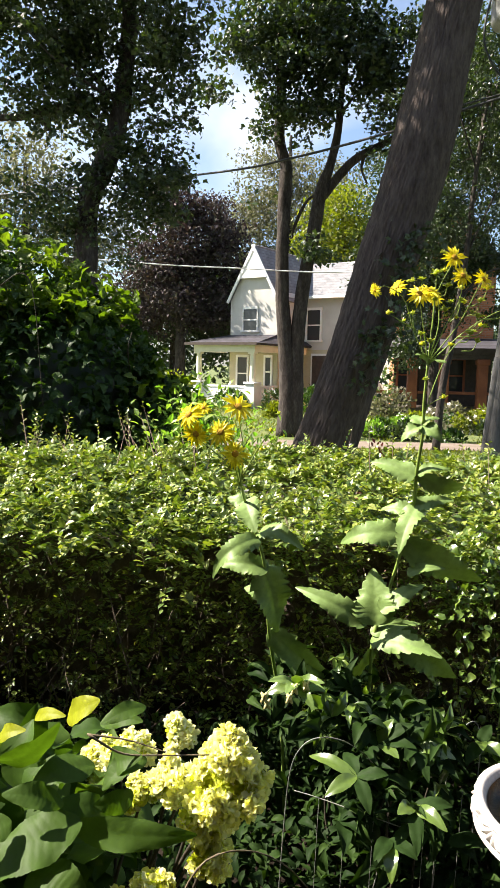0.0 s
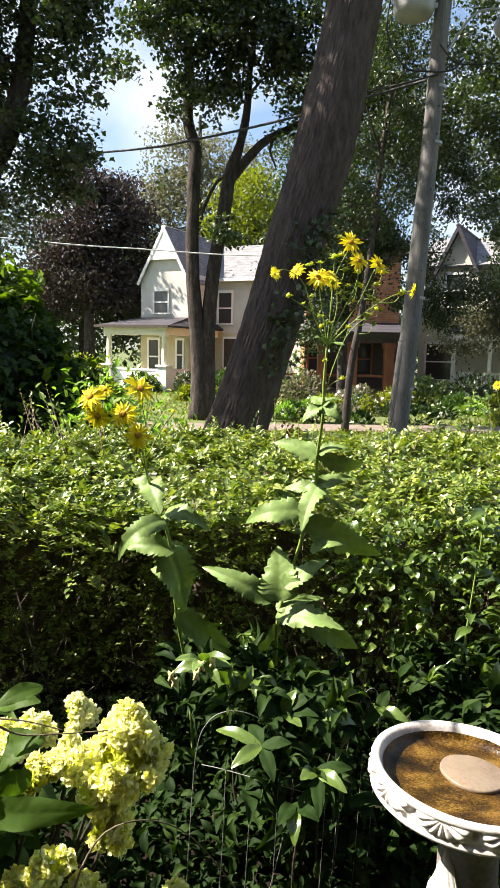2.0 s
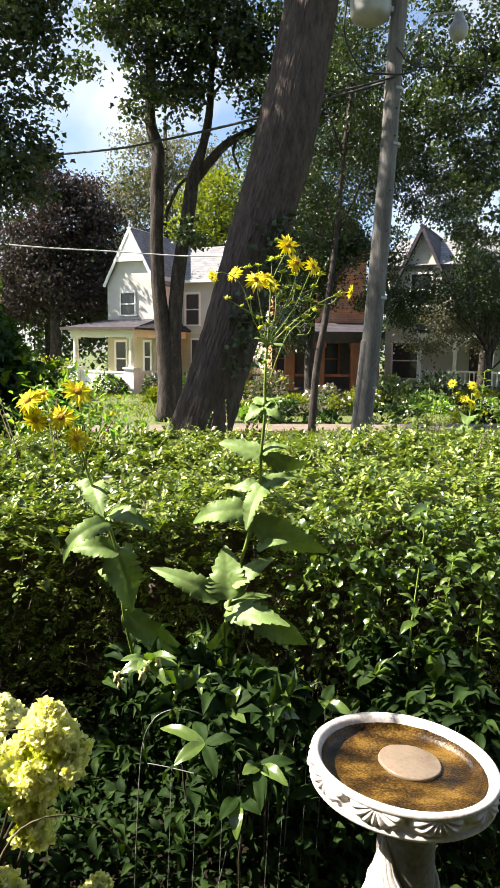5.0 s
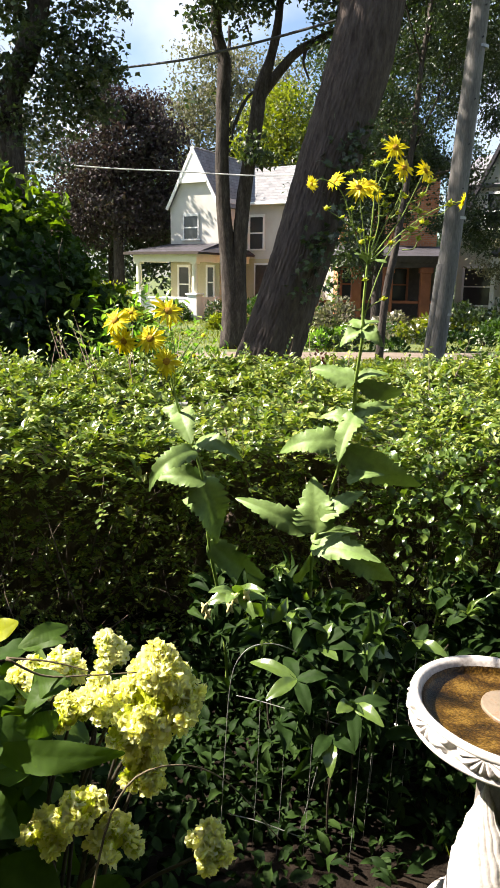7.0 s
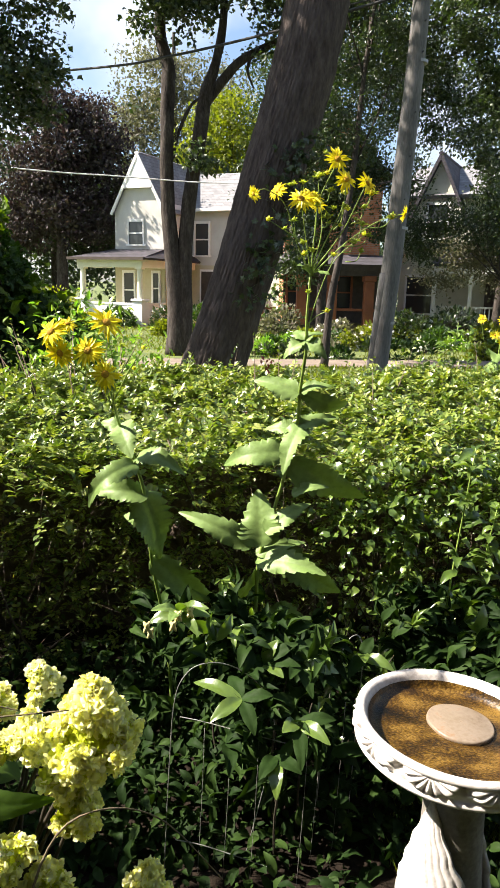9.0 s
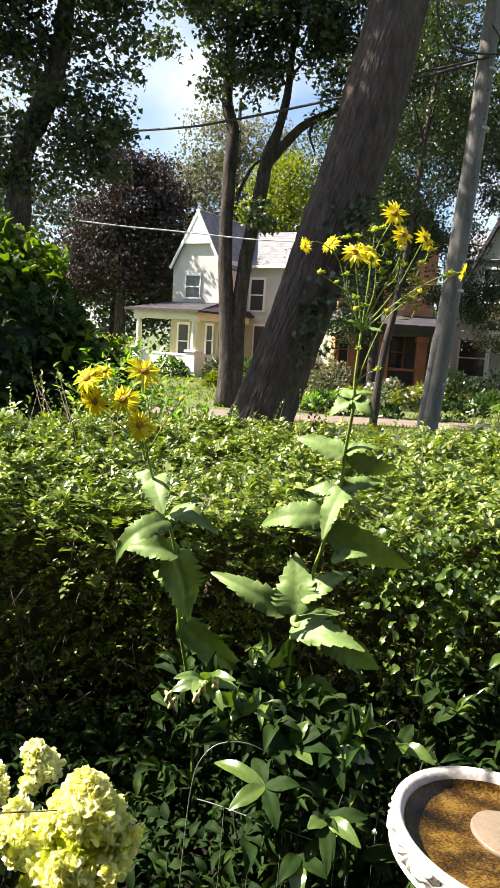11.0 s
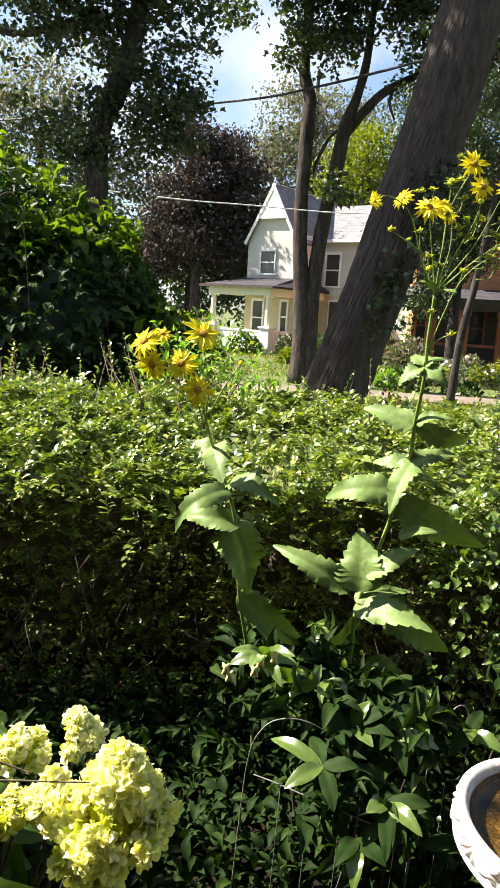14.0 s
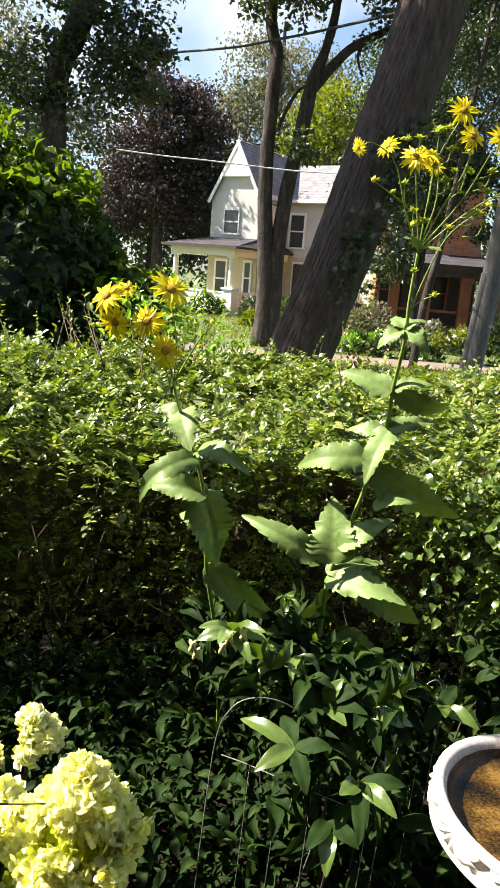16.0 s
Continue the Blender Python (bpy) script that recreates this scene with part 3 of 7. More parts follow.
def gable_house():
    """Cream house: a steep gabled wing, a cross wing, a porch with square piers."""
    h = thing("gabled_house", (-0.41, 34.6, G), "cream stucco house with steep grey gable and front porch", "house", turn=-33)
    w2 = 1.36  # half the wing's width
    wall = prism_bm([(-w2, 0), (w2, 0), (w2, 5.2), (0, 7.34), (-w2, 5.2)], 0, 8.0)
    part("wall", wall, M_STUCCO, h)
    part("wall", box_bm(w2, 6.6, 2.3, 8.0, 0, 5.4), M_STUCCO, h)
    # roofs
    for s in (-1, 1):
        part("roof", slab_bm([(0, -0.14, 7.58), (s * 1.47, -0.14, 4.98), (s * 1.47, 8.3, 4.98), (0, 8.3, 7.58)], 0.1), M_SHINGLE, h, "grey asphalt shingles")
        part("bargeboard", slab_bm([(s * 0.0, -0.2, 7.58), (s * 1.5, -0.2, 4.93), (s * 1.5, -0.14, 4.93), (s * 0.0, -0.14, 7.58)], 0.13), M_TRIM, h, "white painted gable board")
    part("roof", slab_bm([(0.3, 1.95, 5.3), (6.9, 1.95, 5.3), (6.9, 5.1, 7.3), (0.3, 5.1, 7.3)], 0.1), M_SHINGLE, h, "grey asphalt shingles")
    part("roof", slab_bm([(0.3, 8.2, 5.3), (6.9, 8.2, 5.3), (6.9, 5.1, 7.3), (0.3, 5.1, 7.3)], 0.1), M_SHINGLE, h)
    part("gable_wall", prism_bm([(6.55, 5.3), (6.6, 5.3), (6.6, 5.31), (6.55, 5.31)], 2.3, 8.0), M_STUCCO, h)
    part("gutter", box_bm(1.5, 6.9, 1.85, 1.97, 5.16, 5.3, 0.02), M_TRIM, h, "white gutter")
    # panel under the peak
    part("gable_panel", prism_bm([(-0.74, 6.12), (0.74, 6.12), (0, 7.33)], -0.17, -0.06), M_TRIM, h, "white painted panel under the peak")
    part("panel_trim", box_bm(-0.78, 0.78, -0.22, -0.04, 6.02, 6.12), M_TRIM, h)
    window(h, -0.56, 0.20, 3.58, 4.58, 0, edge=0.05)
    window(h, 1.65, 2.35, 3.2, 4.65, 2.3)
    # porch
    x0, x1, f = -1.8, 1.62, -2.3
    part("porch_floor", box_bm(x0, x1, f, 0, 0.1, 0.34), M_CREAM, h)
    part("porch_floor", box_bm(w2, 3.2, f + 1.2, 2.3, 0.1, 0.34), M_CREAM, h)
    part("beam", box_bm(x0, x1, f, f + 0.22, 2.5, 2.86), M_CREAM, h, "cream painted porch beam")
    part("beam", box_bm(x1 - 0.22, x1, f + 0.22, 2.3, 2.5, 2.86), M_CREAM, h)
    part("beam", box_bm(x0, x0 + 0.22, f + 0.22, 0, 2.5, 2.86), M_CREAM, h)
    part("porch_ceiling", box_bm(x0 + 0.2, x1 - 0.2, f + 0.2, 0, 2.74, 2.8), M_TRIM, h)
    rb = slab_bm([(x0 - 0.3, f - 0.3, 2.9), (x1 + 0.3, f - 0.3, 2.9), (x1 - 0.3, 0, 3.36), (x0 + 0.3, 0, 3.36)], 0.1)
    part("porch_roof", rb, M_DARKROOF, h, "dark purple-grey shingled porch roof")
    part("porch_roof", slab_bm([(x1 + 0.3, f - 0.3, 2.9), (x1 + 0.3, 2.3, 2.9), (x1 - 0.4, 2.3, 3.36), (x1 - 0.4, 0, 3.36)], 0.1), M_DARKROOF, h)
    part("porch_roof", slab_bm([(x0 - 0.3, f - 0.3, 2.9), (x0 - 0.3, 0.2, 2.9), (x0 + 0.4, 0.2, 3.36), (x0 + 0.4, 0, 3.36)], 0.1), M_DARKROOF, h)
    part("fascia", box_bm(x0 - 0.3, x1 + 0.3, f - 0.33, f - 0.29, 2.8, 2.92), M_DARKWOOD, h)
    for px in (x0 + 0.2, x1 - 0.2):
        c = bmesh.new()
        bmesh.ops.create_cone(c, cap_ends=True, segments=16, radius1=0.14, radius2=0.11, depth=1.3, matrix=Matrix.Translation((px, f + 0.16, 1.81)))
        box_bm(px - 0.16, px + 0.16, f, f + 0.32, 2.42, 2.51, 0, c)
        part("column", c, M_CREAM, h, "cream round porch column")
        p = box_bm(px - 0.24, px + 0.24, f - 0.08, f + 0.4, 0, 1.08)
        box_bm(px - 0.3, px + 0.3, f - 0.14, f + 0.46, 1.08, 1.18, 0.02, p)
        part("pier", p, M_TRIM, h, "white painted square pier")
    for (a0, a1, axis) in ((x0 + 0.45, x1 - 0.45, 0), (f + 0.45, -0.1, 1)):
        def bar(u0, u1, z0, z1, d):
            return box_bm(u0, u1, f + 0.16 - d, f + 0.16 + d, z0, z1) if axis == 0 else box_bm(x1 - 0.2 - d, x1 - 0.2 + d, u0, u1, z0, z1)
        rail = part("railing", bar(a0, a1, 0.92, 1.0, 0.05), M_TRIM, h, "white boarded porch parapet")
        k = int((a1 - a0) / 0.14)
        for i in range(k):
            u = a0 + (i + 0.5) * (a1 - a0) / k
            part("board", bar(u - 0.066, u + 0.066, 0.345, 0.92, 0.02), M_TRIM, rail)
    # porch walls and openings, a little in front of the stucco
    part("porch_wall", box_bm(-w2, w2, -0.03, -0.002, 0.34, 2.74), M_YWALL, h, "yellow painted wall inside the porch")
    part("porch_wall", box_bm(w2 + 0.002, w2 + 0.03, 0, 2.3, 0.34, 2.74), M_YWALL, h)
    part("porch_wall", box_bm(w2 + 0.03, 3.2, 2.27, 2.298, 0.34, 2.74), M_YWALL, h)
    window(h, -0.85, -0.3, 0.75, 2.3, -0.03)
    window(h, 0.75, 1.05, 0.95, 2.3, -0.03)
    d = part("door", box_bm(2.0, 2.85, 2.2, 2.27, 0.34, 2.45), M_DARKWOOD, h, "dark wooden front door")
    part("door_frame", box_bm(1.9, 2.95, 2.24, 2.268, 0.34, 2.55), M_TRIM, d)
    return h


def brick_house():
    h = thing("brick_house", (7.2, 30.5, G), "orange-red brick house with brown porch columns", "house", turn=-6)
    part("wall", box_bm(-1.6, 2.4, 0, 8, 0, 6.4), M_BRICK, h)
    for s in (-1, 1):
        part("roof", slab_bm([(0.4, -0.4, 9.0), (0.4 + s * 2.3, -0.4, 6.2), (0.4 + s * 2.3, 8.3, 6.2), (0.4, 8.3, 9.0)], 0.14), M_DARKROOF, h)
    part("gable_wall", prism_bm([(-1.6, 6.4), (2.4, 6.4), (0.4, 8.8)], 0, 0.3), M_BRICK, h)
    part("porch_roof", slab_bm([(-3.0, -2.5, 2.72), (2.7, -2.5, 2.72), (2.7, 0, 3.2), (-3.0, 0, 3.2)], 0.12), M_DARKROOF, h, "dark shallow porch roof")
    part("fascia", box_bm(-3.0, 2.7, -2.56, -2.5, 2.5, 2.74), M_DARKWOOD, h, "dark porch fascia")
    part("beam", box_bm(-2.9, 2.6, -2.45, -2.2, 2.3, 2.6), M_DARKWOOD, h)
    part("porch_floor", box_bm(-3.0, 2.7, -2.5, 0, 0.0, 0.4), M_DARKWOOD, h)
    for x in (-2.7, -1.05, 0.15, 1.6, 2.35):
        c = box_bm(x - 0.19, x + 0.19, -2.5, -2.12, 0, 2.3, 0.02)
        box_bm(x - 0.24, x + 0.24, -2.55, -2.07, 2.1, 2.32, 0.02, c)
        part("column", c, M_BROWN, h, "red-brown square porch column")
    part("railing", box_bm(-2.5, 2.2, -2.35, -2.28, 0.95, 1.05), M_BROWN, h)
    part("porch_wall", box_bm(-1.6, 2.4, -0.03, -0.004, 0.4, 2.7), M_DARKWOOD, h, "dark wall inside the porch")
    window(h, -1.4, -0.7, 1.0, 2.3, -0.03, M_BROWN)
    window(h, 0.55, 1.25, 1.0, 2.3, -0.03, M_BROWN)
    window(h, -1.2, -0.4, 3.9, 5.6, 0)
    part("door", box_bm(-0.5, 0.35, -0.07, -0.031, 0.4, 2.4), M_DARKWOOD, h)
    return h


def pale_house():
    h = thing("pale_house", (14.6, 32.0, G), "pale painted house with grey roof and arched porch", "house", turn=-34)
    part("wall", box_bm(-3.4, 5.5, 0, 8, 0, 6.2), M_PALEWALL, h)
    part("roof", slab_bm([(-3.8, -0.5, 6.0), (5.9, -0.5, 6.0), (5.9, 4, 7.9), (-3.8, 4, 7.9)], 0.15), M_SHINGLE, h, "grey shingled roof")
    part("roof", slab_bm([(-3.8, 8.5, 6.0), (5.9, 8.5, 6.0), (5.9, 4, 7.9), (-3.8, 4, 7.9)], 0.15), M_SHINGLE, h)
    for x in (-3.4, 5.3):
        part("gable_wall", slab_bm([(x, 0, 6.2), (x, 8, 6.2), (x, 4.02, 7.72), (x, 3.98, 7.72)], 0.2), M_PALEWALL, h)
    g = part("dormer", prism_bm([(-3.35, 4.0), (-0.05, 4.0), (-1.7, 7.6)], -0.3, 4), M_PALEWALL, h, "steep front gable")
    for s in (-1, 1):
        part("dormer_roof", slab_bm([(-1.7, -0.6, 7.85), (-1.7 + s * 1.9, -0.6, 3.85), (-1.7 + s * 1.9, 4, 3.85), (-1.7, 4, 7.85)], 0.14), M_DARKROOF, g)
    window(h, -2.15, -1.25, 4.15, 5.6, -0.3)
    window(h, 0.9, 1.8, 3.9, 5.4, 0)
    window(h, -3.0, -1.7, 0.75, 2.4, 0)
    # porch with arched braces
    part("porch_roof", slab_bm([(-1.4, -2.6, 2.95), (5.6, -2.6, 2.95), (5.6, 0, 3.5), (-1.4, 0, 3.5)], 0.12), M_DARKROOF, h)
    part("beam", box_bm(-1.3, 5.5, -2.5, -2.3, 2.55, 2.85), M_TRIM, h)
    part("porch_floor", box_bm(-1.4, 5.6, -2.5, 0, 0, 0.45), M_DARKWOOD, h)
    for i, x in enumerate((-1.2, 0.35, 1.9, 3.45, 5.3)):
        part("post", box_bm(x - 0.07, x + 0.07, -2.47, -2.33, 0.45, 2.55), M_TRIM, h, "slim white porch post")
        if i < 4:
            arc = [(x + 0.07 + 1.41 * u, -2.4, 2.0 + 0.55 * math.sin(math.pi * u) ** 0.6) for u in np.linspace(0, 1, 13)]
            v, f = tube(arc, [0.035] * 13, 6)
            mesh_part("arch_brace", np_mesh("arch_brace", v, f), M_TRIM, h)
    part("railing", box_bm(-1.2, 5.3, -2.43, -2.37, 1.1, 1.18), M_TRIM, h)
    for i in range(34):
        x = -1.1 + i * 0.19
        part("baluster", box_bm(x, x + 0.05, -2.42, -2.38, 0.5, 1.1), M_TRIM, h)
    part("door", box_bm(0.6, 1.5, -0.05, 0, 0.45, 2.5), M_DARKWOOD, h)
    return h


gable_house()
brick_house()
pale_house()

# ---- trees ----
def big_trunk():
    """The leaning old maple behind the hedge, with furrowed bark."""
    rows = np.array([(0.55, 9.3, -0.25, 0.56), (0.68, 9.3, 0.15, 0.44), (0.93, 9.3, 0.87, 0.39), (1.20, 9.3, 1.75, 0.365), (1.56, 9.3, 3.0, 0.36), (1.92, 9.3, 4.3, 0.37), (2.24, 9.3, 6.0, 0.325), (2.5, 9.2, 7.6, 0.30), (2.7, 9.0, 9.4, 0.24)])
    sides, n = 264, 420
    v, f = tube(rows[:, :3], rows[:, 3], sides, n, 0.02, 5)
    ring = np.repeat(np.arange(n), sides)
    th = np.tile(np.linspace(0, 2 * np.pi, sides, endpoint=False), n)
    h = v[: n * sides, 2]
    cen = np.repeat(v[: n * sides].reshape(n, sides, 3).mean(1), sides, axis=0)
    out = v[: n * sides] - cen
    out /= np.linalg.norm(out, axis=1)[:, None]
    q = np.stack([np.cos(th) * 2.2, np.sin(th) * 2.2, h * 0.55], -1)
    furrow = np.abs(np.sin(24 * th + 2.6 * wob(q, 1.8, 21) + 1.6 * wob(q * 3, 2.0, 22))) ** 0.5
    plates = np.abs(np.sin(6.5 * h + 3.0 * wob(q * np.array([3, 3, 1]), 1.5, 8) + 5 * np.floor(24 * th / np.pi)))
    v[: n * sides] += out * (0.013 * (furrow - 0.7) + 0.011 * (plates**0.5 - 0.6) + 0.010 * wob(q * 8, 2.0, 9))[:, None]
    ob = thing("old_maple_tree", (0.55, 9.3, G), "thick leaning old maple trunk with furrowed brown bark", "tree")
    o = np.array([0.55, 9.3, G])
    mesh_part("trunk", np_mesh("trunk", v - o, f), M_BARK, ob)
    rng = np.random.default_rng(31)
    # the last two blobs are added crown that keeps sun off the trunk
    c, at = crown_points([(2.0, 9.4, 12, 4.8, 3.8, 2.8), (4.6, 9.2, 9.6, 1.8, 1.8, 1.2), (-1.2, 10.2, 9.6, 2.0, 2.0, 1.2), (-5.6, 10.3, 9.7, 1.8, 1.4, 1.0), (-3.2, 10.1, 9.7, 1.8, 1.4, 1.0)], 860, 30, 0.36, rng)
    m = len(at)
    v, f = scatter(LOB6, at - o, unit(m, rng) + np.array([0, 0, -0.35]), unit(m, rng) * 0.7 + np.array([0, 0, 0.8]), 0.13 * rng.uniform(0.7, 1.25, m))
    cr = mesh_part("crown", np_mesh("crown", v, f, False), M_MAPLE, ob)
    cr["kind"] = "stuff"
    pieces = []
    for i in range(0, 860, 40):
        a = np.array([2.6, 9.1, 8.2 + 1.2 * rng.random()])
        pieces.append(tube([a - o, (a + c[i]) / 2 - o + rng.normal(size=3) * 0.3, c[i] - o], [0.1, 0.06, 0.015], 7, 10))
    v, f = join(pieces)
    mesh_part("branching", np_mesh("branching", v, f), M_BARK, ob)["kind"] = "stuff"
    # short leafy shoots on the trunk
    pts = []
    for i in range(20):
        sz = rng.uniform(1.5, 3.4)
        pts.append(np.array([0.50 + 0.36 * sz + rng.uniform(0.05, 0.6), 8.86, sz]) + rng.normal(size=(20, 3)) * np.array([0.12, 0.07, 0.10]))
    at = np.vstack(pts)
    m = len(at)
    v, f = scatter(LOBED, at - o, unit(m, rng) + np.array([0, 0, -0.5]), unit(m, rng) * 0.6 + np.array([0, -0.3, 0.7]), 0.085 * rng.uniform(0.7, 1.2, m))
    mesh_part("trunk_growth", np_mesh("trunk_growth", v, f, False), M_MAPLE, ob, "small dark leafy shoots")["kind"] = "stuff"
    return ob


big_trunk()
make_tree("twin_stemmed_tree", "slim grey twin-stemmed street tree with dark leaves", [(0.74, 19.5, G, 0.29), (0.76, 19.5, 0.9, 0.25), (0.70, 19.5, 1.9, 0.22), (0.55, 19.5, 3.5, 0.185), (0.51, 19.5, 4.87, 0.17), (0.54, 19.5, 6.5, 0.175), (0.55, 19.5, 6.95, 0.16), (0.36, 19.5, 7.6, 0.14), (0.38, 19.5, 8.64, 0.13), (0.34, 19.5, 9.6, 0.11), (0.31, 19.5, 11, 0.07)],
          [(0.45, 19.0, 9.4, 1.17, 1.04, 1.1), (0.72, 19.0, 8.25, 0.94, 0.78, 0.78), (1.35, 19.0, 9.7, 1.17, 1.04, 1.04), (2.42, 19.0, 9.55, 1.17, 1.04, 1.1), (2.86, 19.0, 8.65, 0.86, 0.78, 0.78), (0.12, 19.0, 7.95, 0.47, 0.52, 0.45), (-0.77, 18.6, 9.45, 0.72, 0.65, 0.52), (-1.3, 18.6, 8.5, 0.47, 0.52, 0.36), (3.46, 19.0, 7.85, 0.68, 0.65, 0.65), (3.28, 19.0, 9.6, 1.17, 1.04, 1.1), (-0.3, 19.0, 10.0, 0.91, 0.91, 0.65), (1.43, 19.0, 8.45, 0.55, 0.52, 0.52),
           (1.14, 19.0, 10.9, 1.95, 1.56, 1.17), (2.78, 19.3, 7.35, 0.29, 0.26, 0.21), (1.24, 19.2, 4.98, 0.31, 0.26, 0.18), (1.45, 19.1, 4.65, 0.45, 0.39, 0.18), (5.05, 19.0, 9.45, 1.17, 1.04, 1.17), (5.4, 19.0, 7.8, 1.17, 1.04, 1.17), (4.47, 19.0, 8.9, 0.78, 0.78, 0.78)], 620, 36, 0.20, 0.12, M_MAPLE, M_BARK2, LOB6, 12, 41, 14, 60, 0.02,
          extra=([(0.95, 19.5, G, 0.25), (0.95, 19.5, 0.9, 0.22), (0.97, 19.5, 2.5, 0.19), (1.10, 19.5, 4.0, 0.18), (1.33, 19.5, 5.33, 0.18), (1.47, 19.5, 6.3, 0.17), (1.72, 19.5, 7.06, 0.12), (1.88, 19.5, 7.9, 0.10), (1.94, 19.5, 8.9, 0.085), (2.07, 19.5, 9.85, 0.06), (2.2, 19.5, 11, 0.04)],
                 [(1.46, 19.5, 6.1, 0.13), (1.99, 19.45, 6.79, 0.12), (2.44, 19.4, 7.2, 0.105), (2.96, 19.4, 7.48, 0.09), (3.55, 19.3, 7.87, 0.06), (4.4, 19.2, 8.8, 0.03)],
                 [(1.45, 19.45, 6.3, 0.05), (1.11, 19.4, 6.04, 0.04), (0.82, 19.4, 5.45, 0.03), (0.75, 19.4, 5.1, 0.015)],
                 [(2.6, 19.4, 7.3, 0.04), (2.5, 19.35, 6.9, 0.035), (2.65, 19.3, 6.5, 0.02)], [(1.95, 19.45, 8.3, 0.04), (2.3, 19.4, 8.7, 0.03), (2.7, 19.3, 8.75, 0.015)]), reach=0.2)
# its last blob is unseen crown, added to shade the old maple trunk
make_tree("spreading_maple_tree", "dark spreading maple with long low limbs", [(-3.45, 14, G, 0.34), (-3.40, 14, 2.6, 0.25), (-3.37, 14, 4.0, 0.22), (-3.30, 14, 4.83, 0.21), (-3.01, 14, 5.46, 0.20), (-2.72, 14, 6.38, 0.18), (-2.59, 14, 7.4, 0.15), (-2.54, 14, 8.4, 0.12), (-2.5, 14, 10, 0.06)],
          [(-4.17, 13.5, 7.36, 1.5, 1.2, 1.44), (-2.85, 14.0, 7.78, 1.68, 1.32, 1.62), (-1.85, 13.6, 7.45, 0.78, 0.84, 1.02), (-2.53, 14.0, 6.38, 1.38, 1.08, 1.2), (-1.95, 13.6, 5.45, 0.74, 0.72, 0.78), (-2.75, 13.5, 5.1, 0.96, 0.72, 0.72), (-3.7, 14.0, 6.47, 0.72, 0.72, 0.66), (-4.41, 13.5, 4.7, 0.54, 0.6, 0.42), (-1.52, 13.4, 6.7, 0.38, 0.48, 0.42), (-3.75, 13.8, 4.2, 0.54, 0.6, 0.42), (-2.58, 14.0, 4.35, 0.66, 0.72, 0.54), (-2.12, 14.0, 4.75, 0.62, 0.6, 0.6), (-1.72, 13.8, 5.2, 0.5, 0.5, 0.5), (-3.64, 13.8, 4.6, 0.6, 0.6, 0.45),
           (-4.6, 14.0, 9.6, 3.36, 2.88, 1.92), (-2.5, 14.0, 10.0, 2.16, 2.64, 1.8), (-6.6, 14.0, 7.8, 2.28, 2.16, 1.8), (-5.5, 10.5, 9.4, 2.64, 2.4, 1.92)], 880, 56, 0.20, 0.098, M_MAPLE, M_BARK2, LOB6, 16, 42, 14, 50, 0.02,
          extra=([(-2.9, 14, 5.9, 0.09), (-3.4, 13.95, 6.38, 0.085), (-3.81, 13.9, 6.42, 0.08), (-4.34, 13.9, 6.31, 0.07), (-4.99, 13.8, 6.22, 0.06), (-6.4, 13.8, 6.6, 0.03)], [(-4.2, 13.9, 6.33, 0.045), (-4.0, 13.8, 6.0, 0.03), (-3.75, 13.7, 5.85, 0.015)]), reach=0.4)
make_tree("young_street_tree", "young street tree with slim dark trunk", [(4.1, 16.6, G, 0.10), (4.18, 16.6, 1.3, 0.085), (4.35, 16.6, 2.4, 0.08), (4.5, 16.6, 3.6, 0.07), (4.6, 16.6, 4.7, 0.06), (4.7, 16.6, 6.2, 0.05), (4.9, 16.6, 8, 0.03)],
          [(4.6, 16.8, 7.6, 2.0, 1.7, 2.3), (5.7, 17.2, 6.7, 1.4, 1.2, 0.8), (3.8, 17, 5.4, 0.8, 0.8, 0.9), (5.8, 17, 8.6, 1.9, 1.5, 1.7), (3.3, 17.2, 4.1, 0.5, 0.6, 0.5), (4.6, 17.3, 4.9, 1.1, 0.7, 0.7)], 480, 44, 0.17, 0.085, M_MAPLE, M_BARK2, RHOMB, 26, 43, 10, 40, 0.006,
          extra=([(4.45, 16.6, 3.3, 0.035), (5.0, 16.6, 3.9, 0.028), (5.7, 16.7, 4.1, 0.02), (6.6, 16.9, 4.15, 0.01)],), reach=0.5)
make_tree("dark_maple_tree", "dark broad maple overhanging the street", [(9.6, 15.5, G, 0.3), (9.4, 15.5, 3, 0.24), (9.0, 15.5, 6, 0.2), (8.6, 15.5, 9, 0.1)],
          [(7.6, 15.5, 8.8, 2.0, 1.8, 2.0), (8.0, 15.5, 5.9, 1.5, 1.4, 1.0), (6.6, 15.5, 7.2, 1.1, 1.2, 0.8), (9.6, 15.5, 8, 2.5, 2, 2.5), (7.9, 15.8, 4.6, 0.9, 1.0, 0.4), (7.0, 15.5, 5.3, 0.75, 0.8, 0.45), (7.25, 15.5, 6.0, 0.7, 0.8, 0.4)], 470, 62, 0.17, 0.085, M_MAPLE, M_BARK2, LOB6, 14, 44, reach=0.4)
